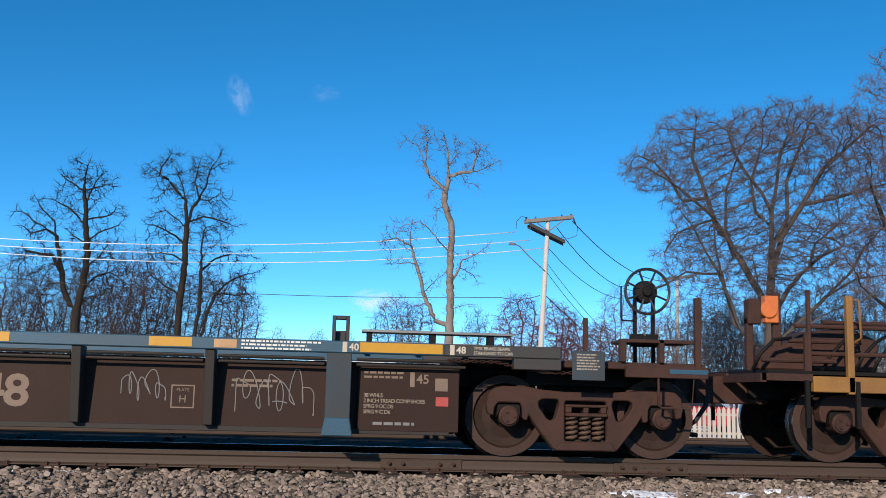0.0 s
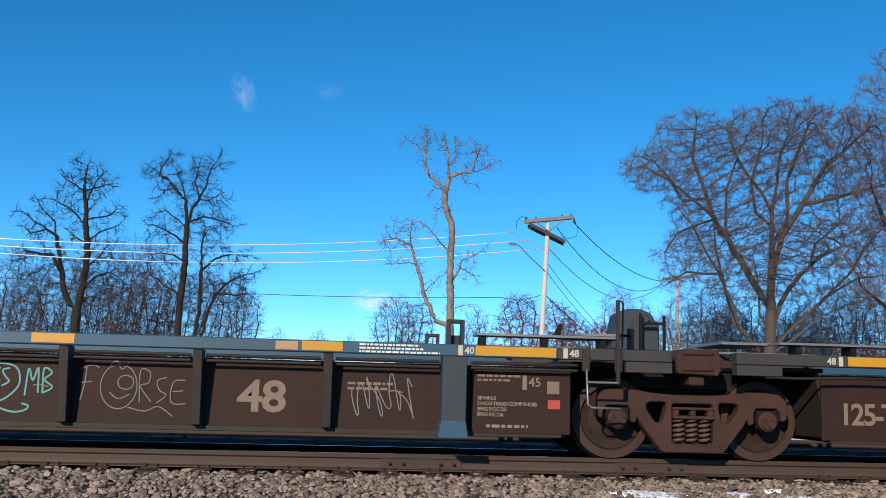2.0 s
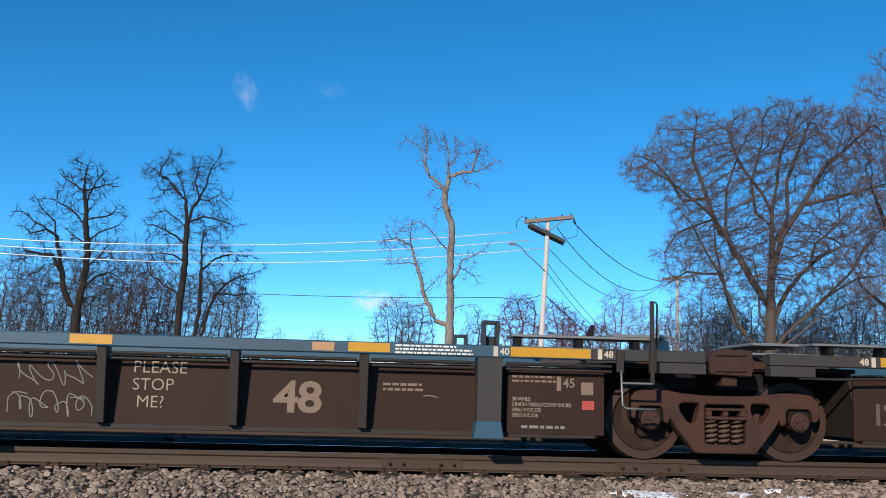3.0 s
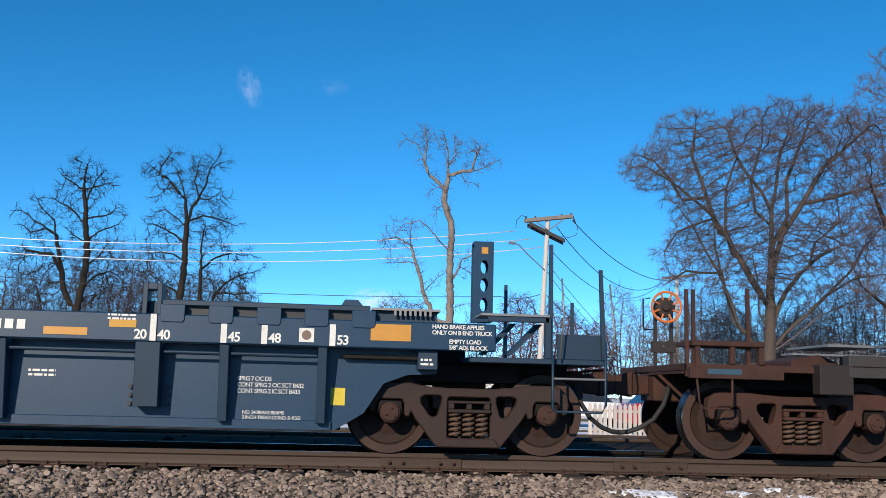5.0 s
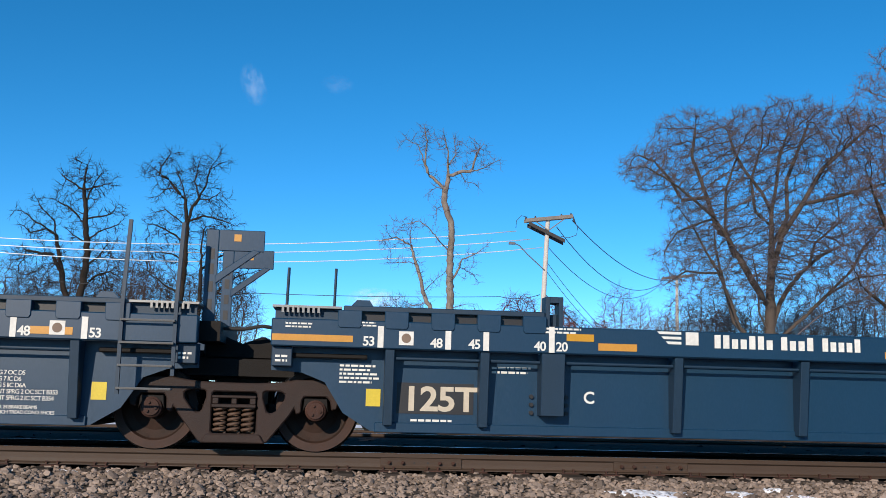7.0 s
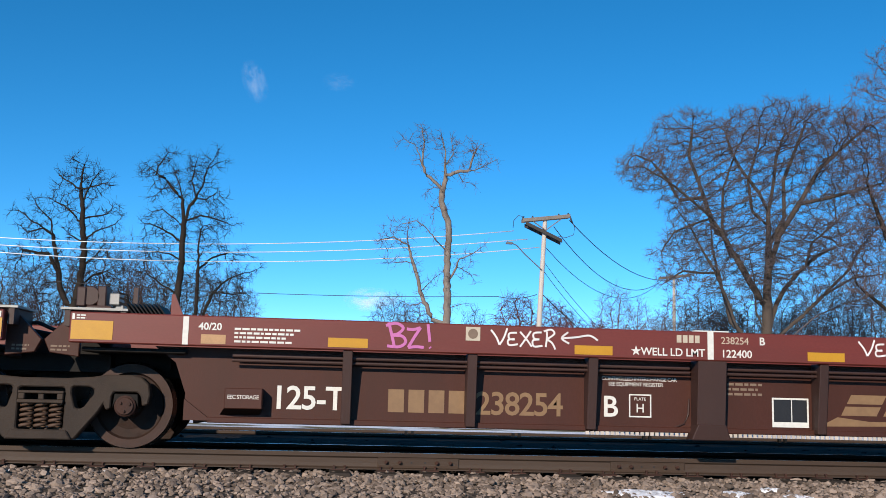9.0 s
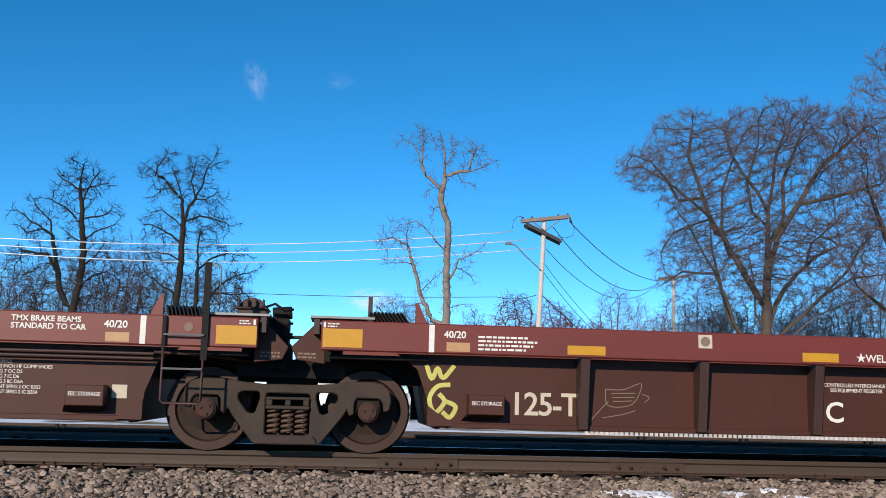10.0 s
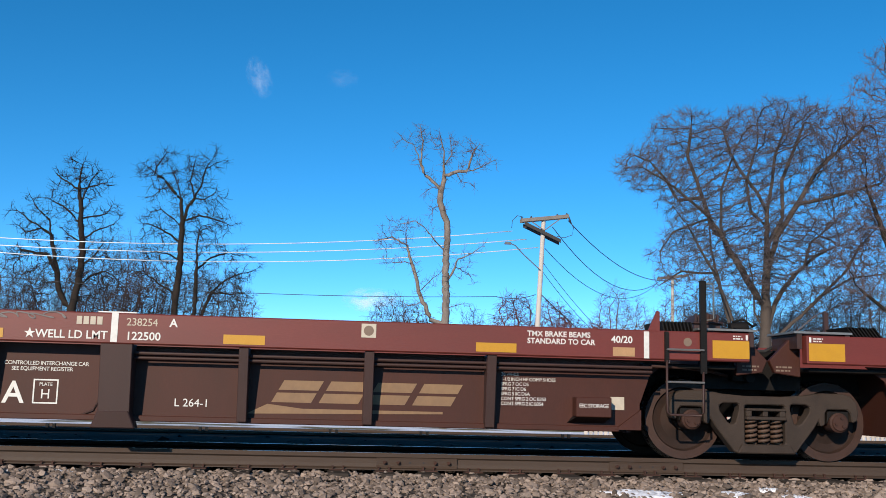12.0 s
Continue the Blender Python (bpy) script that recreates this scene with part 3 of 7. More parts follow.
        part("bearing_adapter", bm, M_GRIME_SHADE, parent, bevel=0.006)


def coil(parent, x, y, z0, z1, r, turns):
    bm = bmesh.new()
    n = turns * 9
    pipe(bm, [(x + r * math.cos(2 * math.pi * i / 9), y + r * math.sin(2 * math.pi * i / 9), z0 + (z1 - z0) * i / n) for i in range(n + 1)], 0.019, 5)
    part("spring", bm, M_SPRING, parent, smooth=True)


def rail_truck(mat=M_TRUCK, wb=WB, radius=0.465):
    t = thing("rail_truck", "two-axle cast steel freight truck with coil springs, rolling on the rails", "rail truck", "trucks under the train")
    zc = radius
    for s in (-1, 1):
        side_frame(t, s, mat, wb, zc)
        for i in (-1, 0, 1):
            coil(t, i * 0.152, s * 1.045, zc - 0.262, zc + 0.012, 0.060, 5)
        bm = bmesh.new()
        box(bm, -0.24, 0.24, s * 0.88, s * 1.15, zc + 0.012, zc + 0.05)
        box(bm, -0.235, -0.17, s * 0.88, s * 1.13, zc + 0.05, zc + 0.13)
        box(bm, 0.17, 0.235, s * 0.88, s * 1.13, zc + 0.05, zc + 0.13)
        box(bm, -0.03, 0.03, s * 0.88, s * 1.12, zc + 0.05, zc + 0.12)
        box(bm, -0.24, 0.24, s * 0.88, s * 1.14, zc + 0.115, zc + 0.145)
        part("bolster_end", bm, mat, t, bevel=0.008)
        # Dark sheet added behind the springs, standing in for the shade there.
        boxes("friction_wedge", M_GRIME_SHADE, t, (-0.285, 0.285, *sorted((s * 0.80, s * 0.87)), zc - 0.23, zc + 0.18))
    boxes("bolster", M_GRIME_SHADE, t, (-0.24, 0.24, -0.9, 0.9, zc + 0.03, zc + 0.24), (-0.3, 0.3, -0.3, 0.3, zc + 0.24, zc + 0.36))
    # Black blocks added to fill the bright gap between truck and car body.
    boxes("body_bolster", M_GRIME_SHADE, t, (-0.62, 0.62, -0.72, 0.72, zc + 0.362, zc + 0.56), (-1.25, 1.25, -0.5, 0.5, zc + 0.40, zc + 0.58))
    bm = bmesh.new()
    for k in (-1, 1):
        x = k * (wb - 0.50)
        prism(bm, [(x - 0.05, zc - 0.14), (x + 0.05, zc - 0.14), (x + 0.05, zc - 0.05), (x - 0.05, zc - 0.05)], -0.86, 0.86)
        for s in (-1, 1):
            box(bm, k * (wb - 0.50) - 0.03, k * (wb - 0.455), s * 0.68, s * 0.83, zc - 0.26, zc + 0.06)
    part("brake_beam", bm, M_GRIME_SHADE, t)
    for k in (-1, 1):
        wheelset(t, k * wb, radius)
    return t


TRUCK_BROWN = rail_truck(M_TRUCK)
TRUCK_GREY = rail_truck(M_TRUCK_GREY)
TRUCK_DARK = rail_truck(M_TRUCK_DARK)


# ---- shared car parts ----
def post(parent, x, s, w, z0, z1, yb, y_low, y_high, mat, name="side_post"):
    """A side post, deeper at its top than at its foot."""
    h = w / 2
    bm = bmesh.new()
    hull(bm, [(x - h, s * yb, z0), (x + h, s * yb, z0), (x + h, s * y_low, z0), (x - h, s * y_low, z0)],
         [(x - h, s * yb, z1), (x + h, s * yb, z1), (x + h, s * y_high, z1), (x - h, s * y_high, z1)])
    return part(name, bm, mat, parent, bevel=0.006)


def side_pipe(parent, x0, x1, z, y, r, mat, name="train_line_pipe"):
    bm = bmesh.new()
    tube(bm, (x0, y, z), (x1, y, z), r, 8)
    return part(name, bm, mat, parent, smooth=False)


def bent_pipe(parent, pts, r, mat, name):
    bm = bmesh.new()
    pipe(bm, pts, r, 8)
    return part(name, bm, mat, parent, smooth=True)


def end_structure(root, sgn, x_wall, x_end, z_deck, mat, z_low=0.78):
    """Bulkhead, sloping end sheet, centre sill and deck over the truck."""
    bm = bmesh.new()
    hull(bm, [(sgn * (x_wall - 0.05), -1.19, 0.3), (sgn * x_wall, -1.19, 0.3), (sgn * x_wall, 1.19, 0.3), (sgn * (x_wall - 0.05), 1.19, 0.3)],
         [(sgn * (x_wall + 0.10), -1.19, z_deck - 0.03), (sgn * (x_wall + 0.15), -1.19, z_deck - 0.03), (sgn * (x_wall + 0.15), 1.19, z_deck - 0.03), (sgn * (x_wall + 0.10), 1.19, z_deck - 0.03)])
    part("end_bulkhead", bm, mat, root)
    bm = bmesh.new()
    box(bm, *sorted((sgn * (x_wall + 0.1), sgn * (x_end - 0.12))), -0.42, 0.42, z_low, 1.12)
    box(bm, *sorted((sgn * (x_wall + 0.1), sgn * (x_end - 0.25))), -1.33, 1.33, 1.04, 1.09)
    part("end_sill", bm, M_GRIME_SHADE, root, bevel=0.01)


# ---- oxide red five-unit well car ----
def red_unit(letter, limit, seed, mark=False, emblem=False):
    root = thing("well_car", "oxide red well car with brown sides and yellow reflectors, empty", "well car", "red well cars")
    for s in (-1, 1):
        bm = bmesh.new()
        box(bm, -7.0, 7.0, *sorted((s * 1.50, s * 1.36)), 1.125, 1.45)
        part("top_chord", bm, M_RED, root, "oxide red top chord", bevel=0.012)
        bm = bmesh.new()
        prism(bm, [(-5.80, 0.335), (5.80, 0.335), (5.80, 0.62), (5.92, 0.95), (6.15, 1.12), (-6.15, 1.12), (-5.92, 0.95), (-5.80, 0.62)], s * 1.22, s * 1.19)
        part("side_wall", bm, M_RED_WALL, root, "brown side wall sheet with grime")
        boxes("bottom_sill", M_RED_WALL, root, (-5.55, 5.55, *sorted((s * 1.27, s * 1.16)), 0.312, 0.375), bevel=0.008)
        for x in (-4.06, -2.69, -1.33, 1.36, 2.71, 4.06):
            post(root, x, s, 0.105, 0.33, 1.125, 1.22, 1.36, 1.47, M_RED_POST)
        post(root, 0.03, s, 0.33, 0.40, 1.125, 1.22, 1.42, 1.49, M_RED_POST, "centre_post")
        bm = bmesh.new()
        hull(bm, [(-0.20, s * 1.22, 0.24), (0.26, s * 1.22, 0.24), (0.26, s * 1.43, 0.24), (-0.20, s * 1.43, 0.24)],
             [(-0.13, s * 1.22, 0.42), (0.19, s * 1.22, 0.42), (0.19, s * 1.46, 0.42), (-0.13, s * 1.46, 0.42)])
        part("post_foot", bm, M_RED_POST, root, bevel=0.01)
        for k in (-1, 1):
            bm = bmesh.new()
            prism(bm, [(k * 5.80, 0.335), (k * 5.50, 0.335), (k * 5.80, 0.56)], s * 1.28, s * 1.22)
            part("corner_gusset", bm, M_RED_WALL, root)
            bm = bmesh.new()
            prism(bm, [(k * 5.84, 1.45), (k * 5.975, 1.45), (k * 5.975, 1.67), (k * 5.945, 1.68)], *sorted((s * 1.42, s * 1.39)))
            part("guide_fin", bm, M_RED, root)
    boxes("well_floor", M_GRIME_SHADE, root, (-5.7, 5.7, -1.18, 1.18, 0.315, 0.355))
    for k in (-1, 1):
        end_structure(root, k, 5.70, 7.15, 1.12, M_RED_WALL)
        bm = bmesh.new()
        prism(bm, [(k * 6.75, 0.90), (k * 7.30, 0.82), (k * 7.30, 1.25), (k * 6.95, 1.32), (k * 6.75, 1.2)], -0.55, 0.55)
        part("articulation_casting", bm, M_GRIME_SHADE, root, bevel=0.02)
        # grated step over the chord, then the end platform
        for i in range(9):
            bm = bmesh.new()
            x = 6.03 + i * 0.042
            hull(bm, [(k * x, -1.40, 1.45), (k * (x + 0.016), -1.40, 1.45), (k * (x + 0.016), -0.75, 1.45), (k * x, -0.75, 1.45)],
                 [(k * (x - 0.06 * k + 0.03), -1.40, 1.565), (k * (x - 0.06 * k + 0.046), -1.40, 1.565), (k * (x - 0.06 * k + 0.046), -0.75, 1.565), (k * (x - 0.06 * k + 0.03), -0.75, 1.565)])
            part("step_bar", bm, M_GRIME_SHADE, root)
        boxes("running_board", M_GALV, root, (*sorted((k * 6.42, k * 7.12)), -1.44, -0.7, 1.475, 1.50), label="galvanised grated running board")
        boxes("board_support", M_RED_POST, root, (*sorted((k * 6.44, k * 6.50)), -1.42, -0.75, 1.44, 1.475))
        boxes("board_support", M_RED_POST, root, (*sorted((k * 7.02, k * 7.08)), -1.42, -0.75, 1.30, 1.475))
        # wing of the end casting
        bm = bmesh.new()
        prism(bm, [(k * 6.95, 1.42), (k * 7.07, 1.42), (k * 7.325, 1.16), (k * 7.26, 1.02), (k * 6.95, 0.98)], -1.22, -1.14)
        part("end_casting", bm, M_RED_WALL, root, bevel=0.008)
        small_print(*sorted((k * 7.02, k * 7.25)), 1.10, 2, 0.025, root, M_FADED, -1.222, seed)
        patch("jack_arrow", *sorted((k * 6.95, k * 6.975)), 1.37, 1.43, root, M_WHITE)
        small_print(*sorted((k * 6.80, k * 6.93)), 1.42, 2, 0.018, root, seed=seed)
    for x in (-3.4, -2.2, -0.7, 0.9, 2.3, 3.3, 4.9):
        boxes("drain_lug", M_GRIME_SHADE, root, (x, x + 0.03, -1.23, -1.19, 0.225, 0.27))
        boxes("drain_lug", M_GRIME_SHADE, root, (x + 0.07, x + 0.10, -1.23, -1.19, 0.225, 0.27))
    # markings on the chord
    patch("stripe", -5.825, -5.765, 1.135, 1.435, root, M_WHITE)
    patch("stripe", 5.765, 5.825, 1.135, 1.435, root, M_WHITE)
    patch("stripe", -0.035, 0.035, 1.14, 1.455, root, M_WHITE)
    boxes("load_mark", M_WHITE, root, (-0.18, 0.22, -1.49, -1.40, 1.452, 1.465))
    for a, b in ((-4.28, -3.85), (-1.56, -1.13), (1.14, 1.58), (3.87, 4.32)):
        patch("reflector", a, b, 1.155, 1.255, root, M_YELLOW, label="yellow reflective strip")
    for a, b in ((-6.98, -6.55), (6.56, 6.99)):
        patch("reflector", a, b, 1.16, 1.36, root, M_YELLOW, label="yellow reflective panel")
    for a, b in ((-5.63, -5.37), (5.41, 5.66)):
        patch("amber_patch", a, b, 1.15, 1.25, root, M_TAN)
    words("40/20", -5.66, 1.30, 0.075, root, bold=0.03)
    words("40/20", 5.39, 1.30, 0.075, root, bold=0.03)
    words("TMX BRAKE BEAMS", 4.44, 1.345, 0.058, root, bold=0.03)
    words("STANDARD TO CAR", 4.44, 1.265, 0.058, root, bold=0.03)
    small_print(-5.28, -4.55, 1.33, 4, 0.028, root, seed=seed)
    bm = bmesh.new()
    tube(bm, (6.27, -1.5045, 1.33), (6.27, -1.506, 1.33), 0.048, 20)
    part("round_decal", bm, M_FADED, root, "round tan decal")
    for x in (-2.70, 2.69):
        patch("inspection_decal", x - 0.08, x + 0.08, 1.27, 1.42, root, M_CREAM)
        bm = bmesh.new()
        tube(bm, (x, -1.5045, 1.345), (x, -1.506, 1.345), 0.055, 20)
        part("decal_disc", bm, M_FADED, root)
    words("\u2605WELL LD LMT", -0.92, 1.17, 0.085, root, bold=0.02, spread=0.98)
    words(limit, 0.12, 1.17, 0.085, root, bold=0.02)
    blocks(-0.40, -0.12, 1.32, 0.085, 4, root, M_CREAM)
    words("238254", 0.12, 1.32, 0.08, root, M_CREAM, bold=0.0, spread=0.95)
    words(letter, 0.57, 1.32, 0.085, root, bold=0.03)
    # markings on the side wall
    yw = -1.2235
    words("125-T", -4.88, 0.48, 0.25, root, M_WHITE if letter == "B" else M_CREAM, yw, bold=0.02, spread=0.92)
    words(letter, -1.17, 0.48, 0.23, root, M_WHITE, yw, bold=0.02)
    words("CONTROLLED INTERCHANGE CAR", -1.18, 0.885, 0.042, root, M_WHITE, yw, spread=0.9)
    words("SEE EQUIPMENT REGISTER", -1.10, 0.825, 0.042, root, M_WHITE, yw, spread=0.9)
    words("38 WHLS\n1-1/2 INCH HF COMP SHOES\nSPRG 7 OC D5\nSPRG 7 IC D6\nSPRG 5 IIC D6A\nCONT SPRG 2 OC B353\nCONT SPRG 2 IC B354", 4.20, 0.905, 0.038, root, M_WHITE, yw, spread=0.9)
    for a in (-5.36, 5.02):
        boxes("storage_box", M_RED_WALL, root, (a, a + 0.40, -1.42, -1.22, 0.47, 0.69), bevel=0.008)
        bm = bmesh.new()
        hull(bm, [(a - 0.06, -1.222, 0.40), (a + 0.36, -1.222, 0.40), (a + 0.36, -1.224, 0.40), (a - 0.06, -1.224, 0.40)], [(a, -1.222, 0.47), (a + 0.40, -1.222, 0.47), (a + 0.40, -1.42, 0.47), (a, -1.42, 0.47)])
        part("box_skirt", bm, M_GRIME_SHADE, root)
        words("EEC STORAGE", a + 0.03, 0.575, 0.042, root, M_WHITE, -1.422, spread=0.85)
    patch("notice", 5.46, 5.62, 0.555, 0.70, root, M_CREAM, yw)
    bm = bmesh.new()
    pipe(bm, [(-0.36, -1.23, 0.36), (-0.22, -1.23, 0.42), (-0.17, -1.23, 0.52), (-0.16, -1.23, 0.70)], 0.012, 6)
    part("weld_seam", bm, M_RED_POST, root)
    bent_pipe(root, [(7.02, -0.7, 1.36), (7.15, -0.75, 1.36), (7.32, -0.75, 1.29), (7.5, -0.75, 1.29), (7.66, -0.7, 1.36)], 0.022, M_RUBBER, "air_hose")
    boxes("brake_rigging", M_TRUCK, root, (6.85, 7.25, -0.62, -0.50, 1.02, 1.20), (7.0, 7.4, -0.7, -0.55, 0.86, 0.96), bevel=0.01)
    bent_pipe(root, [(5.9, -1.35, 1.06), (6.3, -1.30, 1.05), (6.7, -1.1, 1.02), (7.0, -0.8, 0.98)], 0.02, M_TRUCK, "train_line_pipe")
    # ladder at the leading end
    boxes("ladder_stile", M_GRIME_SHADE, root, (6.00, 6.04, -1.54, -1.50, 1.10, 1.44))
    boxes("ladder_stile", M_GRIME_SHADE, root, (6.41, 6.48, -1.54, -1.50, 0.98, 2.03))
    for z in (1.24, 0.88):
        bm = bmesh.new()
        pipe(bm, [(6.02, -1.51, z), (6.02, -1.56, z), (6.44, -1.56, z), (6.44, -1.51, z)], 0.012, 6)
        part("rung", bm, M_GALV, root)
    bent_pipe(root, [(6.02, -1.53, 1.12), (6.02, -1.53, 0.55), (6.05, -1.53, 0.52), (6.41, -1.53, 0.52), (6.44, -1.53, 0.55), (6.44, -1.53, 1.0)], 0.014, M_RED_POST, "sill_step")
    bent_pipe(root, [(6.44, -1.52, 2.0), (6.56, -1.50, 2.0), (6.58, -1.50, 1.97), (6.58, -1.50, 1.60), (6.48, -1.50, 1.58)], 0.010, M_GALV, "grab_handle")
    boxes("grab_post", M_RED_POST, root, (-6.48, -6.43, -0.9, -0.85, 1.45, 1.78))
    if letter != "C":
        bm = bmesh.new()
        box(bm, 6.68, 7.02, -0.60, -0.15, 1.45, 1.62)
        box(bm, 6.66, 7.04, -0.64, -0.12, 1.61, 1.635)
        prism(bm, [(6.70, 1.635), (7.00, 1.635), (6.99, 1.68), (6.94, 1.73), (6.85, 1.755), (6.76, 1.73), (6.71, 1.68)], -0.55, -0.2)
        for x in (6.70, 6.80, 6.89, 6.98):
            box(bm, x - 0.012, x + 0.012, -0.62, -0.55, 1.635, 1.73)
        part("brake_reservoir", bm, M_RED_POST, root, "oxide red brake reservoir", bevel=0.01)
    if letter in "DA":
        bm = bmesh.new()
        box(bm, 7.05, 7.30, -0.85, -0.45, 0.92, 1.50)
        box(bm, 7.08, 7.28, -0.95, -0.85, 1.10, 1.32)
        tube(bm, (7.10, -0.66, 1.56), (7.32, -0.66, 1.58), 0.075, 12)
        tube(bm, (7.18, -0.95, 1.20), (7.18, -1.0, 1.20), 0.08, 12)
        tube(bm, (7.25, -0.9, 0.96), (7.25, -0.6, 0.96), 0.06, 10)
        part("control_valve", bm, M_GRIME_SHADE, root, "greasy black air brake valve", bevel=0.008)
        for q, z in enumerate((1.62, 1.46, 1.34, 1.06)):
            bent_pipe(root, [(7.04, -0.9, z), (7.14, -0.98, z + 0.03), (7.26, -0.97, z - 0.05), (7.34, -0.9, z - 0.02)], 0.015, M_GRIME_SHADE, "air_pipe")
    if letter == "B":
        # draft end of the first unit
        boxes("end_deck", M_RED_WALL, root, (7.12, 8.62, -1.35, 1.35, 1.06, 1.12), bevel=0.006)
        boxes("draft_sill", M_GRIME_SHADE, root, (7.1, 8.3, -0.36, 0.36, 0.72, 1.06), bevel=0.01)
        boxes("deck_rail", M_RED_POST, root, (7.12, 8.60, -1.44, -1.36, 0.98, 1.12), bevel=0.006)
        coupler(root, 8.47, 1)
        bm = bmesh.new()
        tube(bm, (-6.98, -0.8, 1.68), (-6.98, -0.4, 1.68), 0.115, 16)
        box(bm, -7.12, -7.02, -0.82, -0.5, 1.56, 1.78)
        box(bm, -6.90, -6.80, -0.80, -0.5, 1.54, 1.80)
        box(bm, -7.0, -6.72, -0.85, -0.45, 1.45, 1.57)
        part("brake_cylinder", bm, M_RED_POST, root, "rust-brown brake cylinder", bevel=0.012)
        boxes("valve_body", M_GALV, root, (-6.76, -6.64, -0.82, -0.6, 1.58, 1.72), (-6.70, -6.60, -0.78, -0.6, 1.48, 1.60), bevel=0.012)
        for q in range(3):
            bent_pipe(root, [(-6.66, -0.8, 1.72 - 0.05 * q), (-6.56, -0.86, 1.70 - 0.06 * q), (-6.52, -0.84, 1.55), (-6.60, -0.8, 1.46)], 0.012, M_GRIME_SHADE, "air_pipe")
        bent_pipe(root, [(-7.0, -0.9, 1.50), (-7.12, -0.95, 1.40), (-7.06, -0.95, 1.30)], 0.02, M_GRIME_SHADE, "air_pipe")
    if emblem:
        blocks(1.62, 3.68, 0.55, 0.105, 4, root, M_GOLD, yw, 0.55, 0.16)
        blocks(1.694, 3.754, 0.685, 0.105, 4, root, M_GOLD, yw, 0.55, 0.16)
        bm = bmesh.new()
        prism(bm, [(1.40, 0.42), (3.55, 0.46), (3.55, 0.485), (2.0, 0.485), (1.62, 0.53)], yw - 0.001, yw)
        part("emblem_sweep", bm, M_GOLD, root)
        words("L 264-1", 0.62, 0.48, 0.085, root, M_WHITE, yw) if letter == "A" else None
        for k, z in enumerate((1.035, 0.985)):
            side_pipe(root, 0.2, 5.9, z, -1.36, 0.018, M_RED_POST)
            if letter == "B":
                side_pipe(root, -5.3, -0.2, z, -1.36, 0.018, M_RED_POST)
    if mark:
        blocks(-3.62, -2.72, 0.47, 0.25, 4, root, M_GOLD, yw)
        words("238254", -2.62, 0.47, 0.25, root, M_GOLD, yw, bold=0.02, spread=0.92)
    if letter in "BA":
        boxes("plate_frame", M_WHITE, root, (-0.86, -0.60, yw - 0.001, yw, 0.475, 0.49), (-0.86, -0.60, yw - 0.001, yw, 0.72, 0.735), (-0.86, -0.845, yw - 0.001, yw, 0.49, 0.72), (-0.615, -0.60, yw - 0.001, yw, 0.49, 0.72))
        words("PLATE", -0.73, 0.665, 0.035, root, M_WHITE, yw, centre=True)
        words("H", -0.73, 0.53, 0.10, root, M_WHITE, yw, centre=True)
    if letter == "B":
        boxes("consolidated_stencil", M_WHITE, root, (0.83, 1.27, yw - 0.001, yw, 0.40, 0.46), (0.83, 1.27, yw - 0.001, yw, 0.715, 0.735), (0.83, 0.85, yw - 0.001, yw, 0.46, 0.715), (1.25, 1.27, yw - 0.001, yw, 0.46, 0.715), (1.06, 1.07, yw - 0.001, yw, 0.46, 0.715))
        patch("stencil_field", 0.85, 1.25, 0.46, 0.715, root, M_BLACK, yw + 0.001)
        small_print(0.30, 0.80, 0.89, 3, 0.035, root, M_FADED, yw, 3)
        sprayed(root, M_PINK, 0.032, (-3.66, -3.16, 1.15, 1.44),
                [[(0.06, 1.0), (0.14, 0.5), (0.20, 0.08)], [(0.0, 0.88), (0.22, 0.98), (0.38, 0.82), (0.28, 0.6), (0.12, 0.52)], [(0.12, 0.52), (0.36, 0.5), (0.44, 0.28), (0.3, 0.1), (0.04, 0.12)],
                 [(0.46, 0.78), (0.6, 0.76), (0.76, 0.84)], [(0.76, 0.84), (0.62, 0.45), (0.5, 0.08)], [(0.5, 0.08), (0.66, 0.12), (0.84, 0.1)], [(0.92, 0.98), (0.95, 0.6), (0.97, 0.32)], [(0.97, 0.12), (0.99, 0.08)]], -1.5045)
        for a, b in ((-2.50, -1.30), (1.75, 3.05)):
            sprayed(root, M_SPRAYWHITE, 0.021, (a, b, 1.20, 1.43),
                    [[(0.0, 0.85), (0.05, 0.5), (0.08, 0.15)], [(0.08, 0.15), (0.12, 0.5), (0.15, 0.95)], [(0.24, 0.75), (0.17, 0.7), (0.17, 0.45), (0.22, 0.42)], [(0.22, 0.45), (0.16, 0.38), (0.17, 0.15), (0.25, 0.2)],
                     [(0.27, 0.8), (0.33, 0.45), (0.38, 0.1)], [(0.37, 0.85), (0.32, 0.45), (0.27, 0.08)], [(0.47, 0.8), (0.40, 0.75), (0.40, 0.5), (0.45, 0.46)], [(0.45, 0.46), (0.39, 0.4), (0.40, 0.12), (0.48, 0.16)],
                     [(0.51, 0.1), (0.52, 0.5), (0.52, 0.85)], [(0.49, 0.85), (0.56, 0.95), (0.59, 0.75), (0.52, 0.48)], [(0.52, 0.48), (0.57, 0.3), (0.60, 0.0)],
                     [(0.66, 0.55), (0.8, 0.62), (0.92, 0.72), (1.0, 0.5)], [(0.72, 0.85), (0.66, 0.55), (0.73, 0.3)]], -1.5045)
